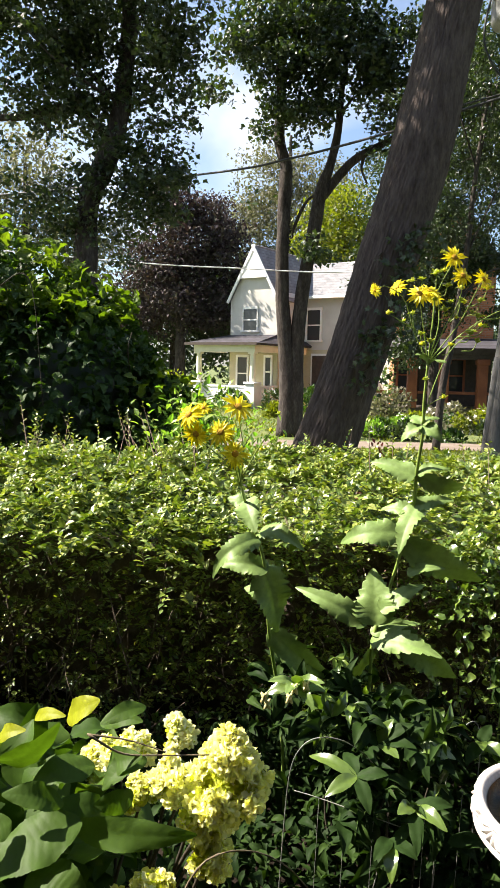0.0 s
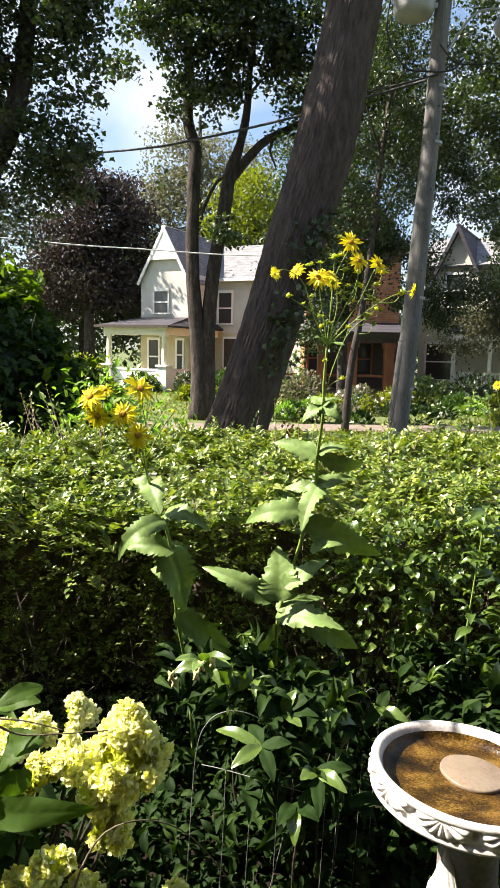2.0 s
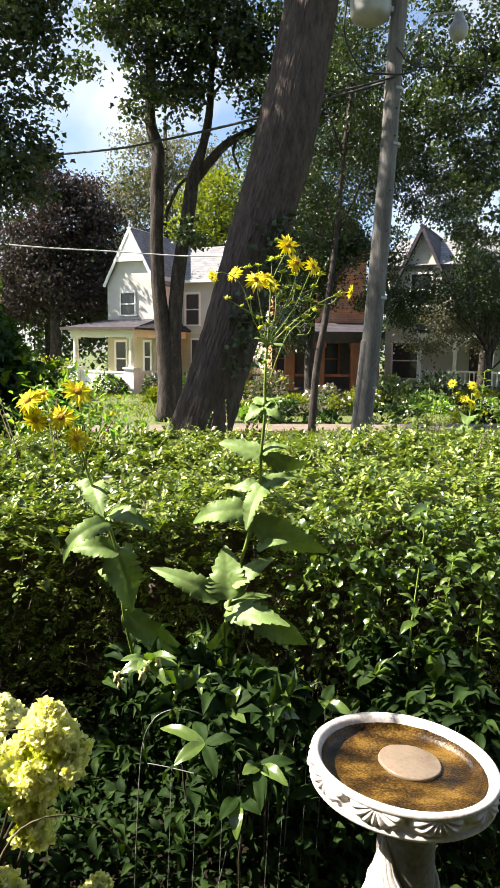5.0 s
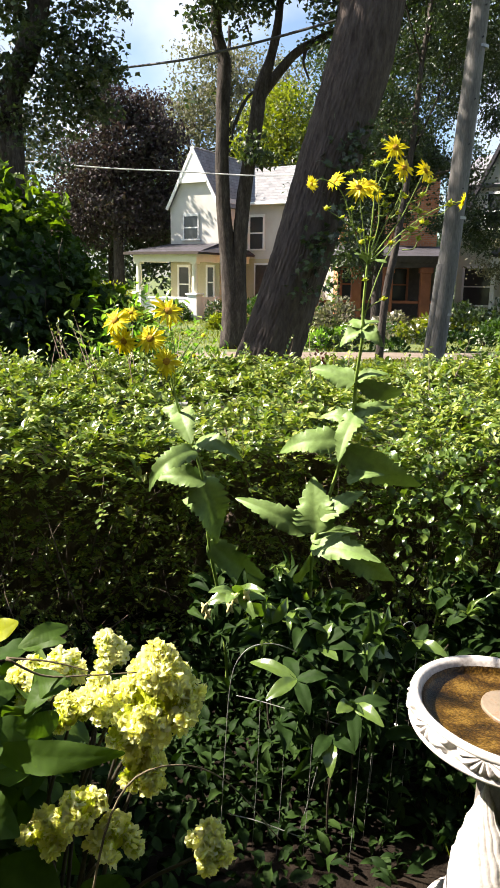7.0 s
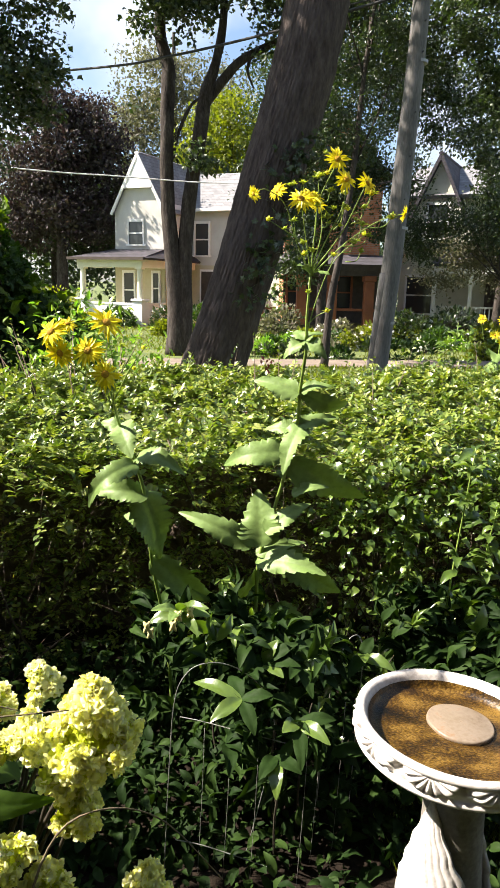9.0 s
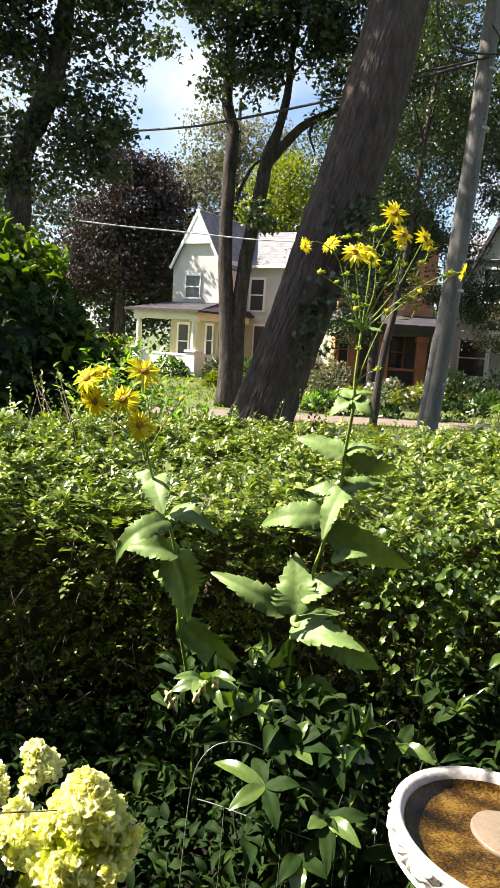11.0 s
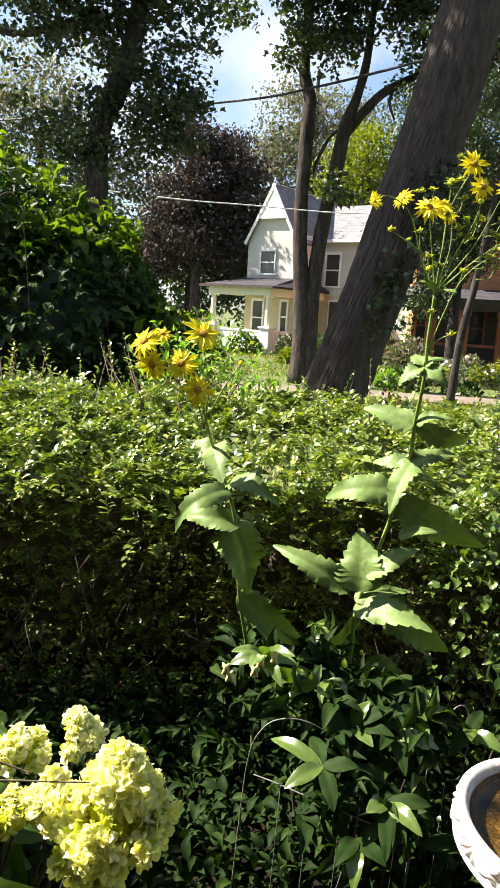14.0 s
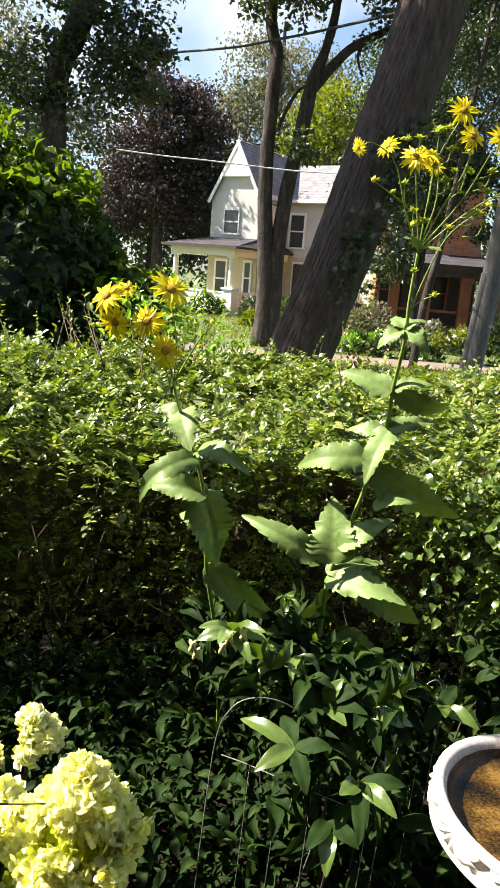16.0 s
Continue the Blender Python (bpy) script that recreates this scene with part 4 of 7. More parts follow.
make_tree("copper_beech_tree", "purple-brown copper beech beside the house", [(-4.19, 37.0, -0.59, 0.35), (-4.19, 37.0, 2.07, 0.27), (-4.19, 37.0, 5.77, 0.18), (-4.19, 37.0, 9.47, 0.07)],
          [(-3.9, 37.0, 8.11, 1.9, 2.04, 1.76), (-2.22, 37.0, 7.25, 1.29, 1.5, 1.5), (-5.61, 37.0, 6.63, 1.9, 1.9, 1.76), (-3.82, 37.0, 5.15, 2.04, 2.04, 1.63), (-1.97, 37.2, 8.11, 0.81, 1.09, 0.95), (-4.81, 37.3, 9.96, 1.35, 1.5, 0.95), (-2.84, 37.2, 9.47, 1.09, 1.35, 0.95), (-6.17, 37.4, 4.29, 1.5, 1.35, 1.09), (-2.71, 37.0, 4.16, 1.22, 1.22, 0.81), (-1.6, 37.5, 5.89, 0.75, 1.09, 0.95)], 640, 40, 0.42, 0.20, M_COPPER, M_BARK2, RHOMB, 16, 45, reach=0.4)
make_tree("silver_tree", "tall pale grey-green tree behind the houses", [(1.6, 56, G, 0.5), (1.6, 56, 8, 0.4), (1.8, 56, 14, 0.25), (1.8, 56, 19, 0.1)],
          [(1.2, 56, 14.6, 3.4, 3, 5.0), (4.8, 56, 13.2, 3.0, 3, 4.6), (-1.4, 56, 11, 2.5, 2.5, 4), (3, 56, 8, 6, 3, 4)], 900, 30, 0.55, 0.26, M_GREYLEAF, M_BARK2, RHOMB, 40, 46, reach=0.6)
make_tree("lime_tree", "sunlit yellow-green tree behind the house", [(4.3, 41, G, 0.3), (4.3, 41, 5, 0.22), (4.4, 41, 10, 0.1)],
          [(4.4, 41, 9.6, 2.3, 2, 2.4), (2.9, 41, 7.6, 1.6, 1.6, 1.8), (6.2, 41, 7.6, 2, 2, 2.2)], 420, 22, 0.45, 0.26, M_LIME, M_BARK2, RHOMB, 12, 47)
make_tree("pale_willow_tree", "pale feathery tree far beyond the street", [(-15, 46, G, 0.5), (-15, 46, 6, 0.35), (-15, 46, 14, 0.1)],
          [(-15.5, 46, 12, 4.5, 3, 5), (-11.5, 47, 8.5, 3, 3, 4), (-19, 46, 9, 4, 3, 5)], 600, 24, 0.6, 0.30, M_GREYLEAF, M_BARK2, RHOMB, 30, 48)
make_tree("background_tree", "dark dense tree behind the cream house", [(-5, 41, G, 0.3), (-5, 41, 4, 0.2), (-5, 41, 9, 0.08)],
          [(-5, 41, 5.5, 3.2, 2, 3.2), (-9, 40, 3.5, 3, 2, 2.4), (-2.6, 42, 4.6, 2.0, 2, 3.0)], 620, 24, 0.45, 0.28, M_MAPLE, M_BARK2, RHOMB, 8, 53)
make_tree("garden_maple_tree", "dense dark maple shading the brick house", [(6.2, 26, G, 0.2), (6.2, 26, 2, 0.16), (6.3, 26, 5, 0.12), (6.4, 26, 9, 0.05)],
          [(5.6, 25.6, 4.3, 1.15, 0.9, 1.7), (5.2, 25.4, 2.6, 0.7, 0.6, 0.9), (8.9, 25.6, 4.9, 0.75, 0.8, 1.2), (9.9, 26.2, 3.4, 0.9, 0.8, 0.9), (7.3, 25.8, 5.6, 1.2, 0.9, 0.8), (6.3, 26, 6.6, 1.9, 1.6, 2.0), (5.0, 26, 8.2, 1.9, 1.6, 2.0), (9.2, 27, 8.2, 1.2, 1.2, 1.2), (8.6, 27, 9.6, 2.4, 1.6, 1.6), (4.5, 26.5, 5.6, 1.2, 1.2, 1.2), (6.5, 25.3, 4.8, 0.85, 0.6, 0.75), (7.6, 25.3, 5.5, 0.75, 0.5, 0.45), (7.9, 25.2, 3.6, 0.4, 0.4, 0.35), (6.65, 25.2, 3.97, 0.50, 0.50, 0.55), (6.51, 25.2, 4.79, 0.60, 0.60, 0.50), (11.12, 26.5, 8.07, 0.80, 0.80, 0.60), (11.73, 26.5, 7.25, 0.55, 0.55, 0.50), (10.53, 26.5, 8.78, 0.90, 0.90, 0.70), (12.06, 26.5, 8.31, 0.80, 0.80, 0.60), (10.24, 26.5, 7.18, 0.65, 0.65, 0.50), (11.28, 26.5, 6.98, 0.45, 0.45, 0.40)], 1500, 38, 0.25, 0.125, M_MAPLE, M_BARK2, RHOMB, 12, 52, reach=0.5)
make_tree("small_garden_tree", "small garden tree with dark drooping leaves", [(13.3, 26, G, 0.10), (13.25, 26, 1.2, 0.08), (13.2, 26, 2.4, 0.06)],
          [(12.4, 26, 3.9, 1.9, 1.3, 0.9), (14.4, 26, 3.4, 1.5, 1.2, 0.9), (10.8, 25.8, 4.2, 0.9, 0.8, 0.7), (12.6, 25.6, 5.0, 1.4, 0.8, 0.8)], 340, 34, 0.26, 0.11, M_MAPLE, M_BARK2, RHOMB, 18, 49)
make_tree("dogwood_tree", "small pale-leaved garden tree before the porch", [(13.6, 26.8, G, 0.09), (13.6, 26.8, 1.2, 0.07), (13.9, 26.8, 2.2, 0.05), (14.1, 26.8, 3.0, 0.03)],
          [(11.97, 27.0, 3.07, 1.17, 0.94, 0.94), (13.46, 27.0, 2.55, 1.07, 0.85, 0.85), (11.04, 26.6, 2.07, 0.59, 0.47, 0.47), (12.85, 27.0, 3.96, 0.85, 0.68, 0.68), (10.36, 26.6, 2.16, 0.42, 0.34, 0.34), (14.32, 27.0, 3.12, 1.28, 1.03, 1.03)], 260, 26, 0.26, 0.13, M_GREYLEAF, M_BARK2, RHOMB, 18, 54)
make_tree("yew_tree", "dark pointed evergreen beside the pale house", [(14.4, 29, G, 0.2), (14.4, 29, 3, 0.15), (13.4, 29, 7, 0.06)],
          [(14.6, 29, 4.2, 1.3, 1.1, 1.4), (13.9, 29, 6.0, 0.8, 0.7, 1.2), (13.3, 29, 7.4, 0.5, 0.5, 0.8)], 300, 26, 0.24, 0.14, M_MAPLE, M_BARK2, RHOMB, 8, 50)


def woods():
    """Far trees that close the view behind the houses."""
    rng = np.random.default_rng(60)
    blobs = [(x + rng.normal() * 2, 64 + rng.normal() * 4, 3.5 + rng.random() * 2, 5, 4, 4.5 + 2.5 * rng.random()) for x in range(-60, 75, 6)]
    c, at = crown_points(blobs, 1500, 22, 0.9, rng)
    n = len(at)
    v, f = scatter(RHOMB, at, unit(n, rng), unit(n, rng) * 0.7 + np.array([0, 0, 0.8]), 0.55 * rng.uniform(0.7, 1.3, n))
    ob = mesh_part("far_woods", np_mesh("far_woods", v, f, False), M_MAPLE)
    tagged(ob, "dark belt of far trees behind the houses", "trees", kind="stuff")


woods()


def shrub(name, label, x, y, r, h, mat, n=900, leaf=0.09, shape=RHOMB, seed=0, group="", flowers=None):
    rng = np.random.default_rng(seed)
    z0 = float(ground_z(x, y))
    ob = thing(name, (x, y, z0), label, "shrub", group)
    u = unit(n, rng)
    u[:, 2] = np.abs(u[:, 2])
    at = u * np.array([r, r, h]) * (rng.uniform(0.3, 1, n) ** 0.4)[:, None] * (1 + 0.22 * wob(u, 3.5, seed))[:, None]
    v, f = scatter(shape, at, u + unit(n, rng) * 0.8, u * 0.5 + unit(n, rng) * 0.6 + np.array([0, 0, 0.7]), leaf * rng.uniform(0.7, 1.3, n))
    mesh_part("foliage", np_mesh("foliage", v, f, False), mat, ob)["kind"] = "stuff"
    stems = [tube([(0, 0, -0.02), tuple(at[i] * 0.55), tuple(at[i])], [0.012, 0.008, 0.003], 5, 6) for i in range(0, min(n, 240), 20)]
    v, f = join(stems)
    mesh_part("stem_growth", np_mesh("stem_growth", v, f), M_STEM, ob)["kind"] = "stuff"
    if flowers:
        fm, k, size = flowers
        w = unit(k, rng)
        w[:, 2] = np.abs(w[:, 2])
        at = w * np.array([r, r, h]) * 1.03
        v, f = scatter(LOBED, at, unit(k, rng), w + np.array([0, 0, 0.5]), size * rng.uniform(0.7, 1.2, k))
        mesh_part("blossom", np_mesh("blossom", v, f, False), fm, ob)["kind"] = "stuff"
    return ob


shrub("red_shrub", "low red-brown leafed shrub by the old maple", 1.75, 10.2, 0.32, 0.75, M_REDLEAF, 500, 0.08, RHOMB, 70)
for i, (x, y, r, h, m, fl) in enumerate(((-1.3, 31.6, 0.8, 0.8, M_VINE, None), (0.9, 31.0, 0.9, 0.9, M_MAPLE, None), (2.2, 29.5, 1.0, 1.0, M_VINE, None), (3.9, 25, 0.9, 2.6, M_BRAMBLE, (M_WHITEFLOWER, 40, 0.10)), (4.4, 24, 0.8, 1.2, M_GREYLEAF, None),
                                         (6.1, 23.5, 0.9, 0.8, M_GREYLEAF, (M_WHITEFLOWER, 50, 0.12)), (7.4, 23.5, 0.9, 0.7, M_LIME, (M_WHITEFLOWER, 40, 0.12)), (8.8, 24, 1.0, 1.2, M_MAPLE, None), (10.3, 24, 1.1, 1.3, M_MAPLE, None), (9.4, 22.6, 0.8, 0.6, M_VINE, None),
                                         (11.8, 24, 1.0, 0.8, M_LIME, None), (13.5, 24.5, 1.2, 0.9, M_GREYLEAF, (M_WHITEFLOWER, 40, 0.12)), (5.0, 22.6, 0.6, 0.5, M_LIME, None), (-3.6, 30, 1.2, 1.7, M_LIME, None), (-5.2, 29, 1.4, 2.2, M_VINE, None), (-2.4, 28, 0.5, 0.6, M_LIME, None), (0.6, 26.8, 0.45, 0.5, M_LIME, None))):
    shrub("garden_shrub", "leafy front-garden shrub " + ("with pale blossom" if fl else "in mixed green"), x, y, r, h, m, 700, 0.17, RHOMB, 80 + i, "front garden shrubs", fl)


def lawn_tufts():
    rng = np.random.default_rng(33)
    n = 42000
    x = rng.uniform(-9, 15, n)
    y = np.where(rng.random(n) < 0.25, rng.uniform(14.7, 16.5, n), rng.uniform(18.3, 33, n))
    keep = rng.random(n) < np.clip(0.6 + 0.6 * wob(np.stack([x, y, 0 * x], -1), 1.2, 34), 0.15, 1)
    at = np.stack([x, y, np.full(n, G)], -1)[keep]
    m = len(at)
    v, f = scatter(RHOMB, at, unit(m, rng) * 0.7 + np.array([0, 0, 1.0]), unit(m, rng), 0.11 * rng.uniform(0.5, 1.5, m), 0.35)
    tagged(mesh_part("lawn_grass", np_mesh("lawn_grass", v, f, False), M_LIME), "rough sunlit lawn grass along the far side", "grass", kind="stuff")


lawn_tufts()
PLANTS = random.Random(9)
for i in range(46):
    x, y = PLANTS.uniform(2.6, 14.5), PLANTS.uniform(18.6, 24.0)
    m = PLANTS.choice((M_LIME, M_VINE, M_GREYLEAF, M_PALE, M_MAPLE, M_VINE))
    fl = (M_WHITEFLOWER, 26, 0.10) if i % 3 == 0 else None
    shrub("bed_plant", "low leafy bed plant " + ("with pale flowers" if fl else "in the front garden"), x, y, PLANTS.uniform(0.3, 0.6), PLANTS.uniform(0.25, 0.6), m, 260, 0.14, RHOMB, 200 + i, "low bed plants", fl)


def vine_mound():
    """A tall heap of climbing vine behind the hedge."""
    rng = np.random.default_rng(90)
    ob = thing("vine_mound", (-2.6, 6.9, G), "tall dense heap of dark climbing vine with sunlit top", "climbing plant")
    o = np.array([-2.6, 6.9, G])
    blobs = np.array([(-3.0, 7.0, 1.15, 1.9, 1.5, 1.75), (-1.85, 6.8, 0.9, 1.0, 1.2, 1.55), (-1.12, 6.7, 0.5, 0.80, 1.0, 1.12), (-4.4, 7, 1.2, 1.8, 1.6, 1.7)])
    n = 24000
    pick = rng.choice(4, n, p=[0.36, 0.26, 0.2, 0.18])
    u = unit(n, rng)
    sc = (1.0 - 0.16 * rng.random(n) ** 1.5) * (1 + 0.09 * wob(blobs[pick, :3] + u, 2.6, 6))
    at = blobs[pick, :3] + u * blobs[pick, 3:] * sc[:, None]
    keep = at[:, 2] > 0
    at, u = at[keep], u[keep]
    m = len(at)
    v, f = scatter(HEART, at - o, u * 0.5 + unit(m, rng) * 0.5 + np.array([0, 0, -0.35]), u * 0.35 + unit(m, rng) * 0.5 + np.array([0, 0, 0.8]), 0.105 * rng.uniform(0.6, 1.3, m))
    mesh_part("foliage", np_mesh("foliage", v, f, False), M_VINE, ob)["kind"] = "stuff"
    pieces = []
    for i in range(90):
        p = blobs[i % 4, :3] + unit(1, rng)[0] * blobs[i % 4, 3:] * 0.85
        q = p + rng.normal(size=3) * np.array([0.25, 0.15, 0.3])
        pieces.append(tube([p - o, (p + q) / 2 - o + rng.normal(size=3) * 0.15, q - o], [0.006, 0.005, 0.003], 5, 8))
    for a, b, c in (((-2.0, 5.5, 2.25), (-1.7, 5.45, 2.33), (-1.62, 5.5, 1.4)),):
        pieces.append(tube([np.array(a) - o, np.array(b) - o, np.array(c) - o], [0.004, 0.004, 0.003], 6, 16))
    v, f = join(pieces)
    mesh_part("stem_growth", np_mesh("stem_growth", v, f), M_STEM, ob)["kind"] = "stuff"
    # an added closed body, dark leaf colour, standing for the shade inside
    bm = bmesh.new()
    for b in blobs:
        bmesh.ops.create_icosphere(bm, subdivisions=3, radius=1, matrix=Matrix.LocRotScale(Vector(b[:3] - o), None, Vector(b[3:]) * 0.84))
    part("inner_fill", bm, M_MAPLE, ob, smooth=True)
    # upright shoots on its right flank and along the top, coloured pale for sunlight
    at = []
    for i in range(130):
        p = np.array([-0.60 + rng.normal() * 0.24, 6.3 + rng.normal() * 0.4, 1.0 + abs(rng.normal()) * 0.25])
        at.append(p + rng.normal(size=(9, 3)) * 0.07)
    at = np.vstack(at)
    m = len(at)
    v, f = scatter(OVAL, at - o, unit(m, rng) + np.array([0.3, 0, -0.2]), unit(m, rng) * 0.5 + np.array([0, 0, 0.9]), 0.075 * rng.uniform(0.7, 1.3, m))
    mesh_part("shoot_growth", np_mesh("shoot_growth", v, f, False), M_PALE, ob, "shoots coloured pale green for sunlight")["kind"] = "stuff"
    # leaves that stand above the heap, sunlight put into their lighter colour
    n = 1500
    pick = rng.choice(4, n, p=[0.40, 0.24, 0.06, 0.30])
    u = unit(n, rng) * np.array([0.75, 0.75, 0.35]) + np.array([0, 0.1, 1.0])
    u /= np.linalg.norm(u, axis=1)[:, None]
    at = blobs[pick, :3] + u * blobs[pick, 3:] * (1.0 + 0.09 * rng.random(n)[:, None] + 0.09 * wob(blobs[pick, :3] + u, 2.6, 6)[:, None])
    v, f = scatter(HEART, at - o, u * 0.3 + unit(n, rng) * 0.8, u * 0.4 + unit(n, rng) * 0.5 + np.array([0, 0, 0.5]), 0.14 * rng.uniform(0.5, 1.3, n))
    mesh_part("sunlit_growth", np_mesh("sunlit_growth", v, f, False), M_VINETOP, ob, "top leaves coloured yellow-green for sunlight")["kind"] = "stuff"


vine_mound()


def hedge():
    """A clipped privet hedge: dense sunlit top of short shoots, open shaded flank with bare twigs."""
    rng = np.random.default_rng(11)
    x0, x1 = -3.4, 4.6
    ob = thing("privet_hedge", (0.6, 3.3, 0.0), "clipped green privet hedge, bright on top, twiggy below", "hedge")
    o = np.array([0.6, 3.3, 0.0])

    def top(x, y):
        p = np.stack([x, y, 0 * x], -1)
        return 1.20 + 0.05 * np.clip(y - 3.0, 0, 1) + 0.035 * wob(p, 2.4, 12) + 0.065 * wob(p, 8.0, 13)

    def front(x, z):
        p = np.stack([x, 0 * x, z], -1)
        return 3.06 - 0.30 * np.clip((z - 1.00) / 0.12, 0, 1) ** 1.5 + 0.07 * wob(p, 3.5, 14)

    leaves, twigs = [], []
    # top: shoots that rise and arch from just under the clipped surface
    n = 7000
    x, y = rng.uniform(x0, x1, n), rng.uniform(2.70, 4.08, n)
    edge = np.clip((y - 2.70) / 0.30, 0, 1)
    b = np.stack([x, y, top(x, y) - rng.exponential(0.05, n) - 0.05 - 0.07 * (1 - edge) ** 2], -1)
    w = rng.normal(size=(n, 3)) * np.array([0.8, 0.8, 0.45]) + np.array([0, -0.1, 0.55])
    w[:, 1] -= 0.5 * (1 - edge)
    a, c = sprays(b - o, w, rng.uniform(0.05, 0.14, n), 11, 0.038, rng, 0.75, 1.3)
    leaves.append(a), twigs.append(c)
    n = 2200
    x, y = rng.uniform(x0, x1, n), rng.uniform(3.55, 4.12, n)
    b = np.stack([x, y, top(x, y) - 0.04 - rng.exponential(0.04, n)], -1)
    a, c = sprays(b - o, rng.normal(size=(n, 3)) * np.array([0.7, 0.7, 0.3]) + np.array([0, 0, 0.7]), rng.uniform(0.06, 0.13, n), 9, 0.043, rng, 0.7, 1.3)
    leaves.append(a), twigs.append(c)
    # flank: fewer shoots that hang outwards, thinning towards the foot
    n = 9600
    x, z = rng.uniform(x0, x1, n), rng.uniform(0.02, 1.06, n)
    keep = rng.random(n) < np.where((x > 0.75) & (z > 0.75), 1.0, 0.6) * np.clip(0.80 + 0.2 * z + 0.50 * wob(np.stack([x, 0 * x, z], -1), 4.0, 17), 0.12, 1)
    x, z = x[keep], z[keep]
    m = len(x)
    b = np.stack([x, front(x, z) + rng.exponential(0.16, m), z], -1)
    w = rng.normal(size=(m, 3)) * np.array([0.8, 0.4, 0.5]) + np.array([0, -0.5, 0.1])
    a, c = sprays(b - o, w, rng.uniform(0.04, 0.12, m), 8, 0.029, rng, 0.5, 1.25)
    leaves.append(a), twigs.append(c)
    # within and behind
    n = 2600
    b = np.stack([rng.uniform(x0, x1, n), rng.uniform(3.25, 4.15, n), rng.uniform(0.1, 1.12, n)], -1)
    b = b[(b[:, 0] < 0.8) | (b[:, 2] > 0.95) | (rng.random(n) < 0.4)]
    n = len(b)
    a, c = sprays(b - o, rng.normal(size=(n, 3)) + np.array([0, 0.1, 0.2]), rng.uniform(0.06, 0.12, n), 8, 0.045, rng, 0.6)
    leaves.append(a), twigs.append(c)
    # tall sprigs that escaped the shears
    n = 120
    x, y = rng.uniform(x0, x1, n), rng.uniform(3.2, 4.1, n)
    x[:42], y[:42] = rng.uniform(-1.7, 0.1, 42), rng.uniform(3.6, 4.1, 42)
    tall = rng.uniform(0.14, 0.34, n)
    tall[:42] += 0.10
    b = np.stack([x, y, np.full(n, 1.15)], -1)
    a, c = sprays(b - o, rng.normal(size=(n, 3)) * 0.12 + np.array([0, 0, 1.0]), tall, 16, 0.034, rng, 0.7)
    leaves.append(a), twigs.append(c)
    v, f = join(leaves)
    mesh_part("foliage", np_mesh("foliage", v, f, False), M_HEDGE, ob)["kind"] = "stuff"
    for i in range(1100):
        sx = rng.uniform(x0, x1)
        sy = rng.uniform(2.93, 3.9)
        a = np.array([sx, sy, rng.uniform(0, 0.5)])
        b = a + np.array([rng.normal() * 0.24, rng.normal() * 0.12, rng.uniform(0.2, 0.7)])
        b[2] = min(b[2], 1.15)
        c = (a + b) / 2 + rng.normal(size=3) * 0.07
        r = 0.0012 + 0.005 * rng.random() ** 3
        twigs.append(tube([a - o, c - o, b - o], [r, r * 0.8, r * 0.4], 5, 5))
    v, f = join(twigs)
    mesh_part("twig_growth", np_mesh("twig_growth", v, f), M_TWIG, ob, "brown-grey woody twigs")["kind"] = "stuff"
    # an added slab that blocks light and view through the hedge, to darken it
    gx, gz = np.meshgrid(np.linspace(x0, x1, 240), np.linspace(0, 1, 24), indexing="ij")
    gz = gz * np.where(gx < 0.7, 0.85, 0.74 + 0.06 * np.sin(9 * gx))
    p = np.stack([gx, 0 * gx, gz], -1).reshape(-1, 3)
    y = 3.52 + 0.10 * wob(p, 4.0, 18) + 0.05 * wob(p, 14.0, 19)
    fr = np.stack([p[:, 0], y, p[:, 2]], -1)
    bk = fr + np.array([0, 0.22, 0])
    i, j = np.meshgrid(np.arange(239), np.arange(23), indexing="ij")
    q = np.stack([i * 24 + j, (i + 1) * 24 + j, (i + 1) * 24 + j + 1, i * 24 + j + 1], -1).reshape(-1, 4)
    k = len(fr)
    tp = np.arange(239) * 24 + 23
    cap = np.stack([tp, tp + 24, tp + 24 + k, tp + k], -1)
    mesh_part("inner_fill", np_mesh("inner_fill", np.vstack([fr, bk]) - o, [q, q[:, ::-1] + k, cap]), M_TWIG, ob)


hedge()

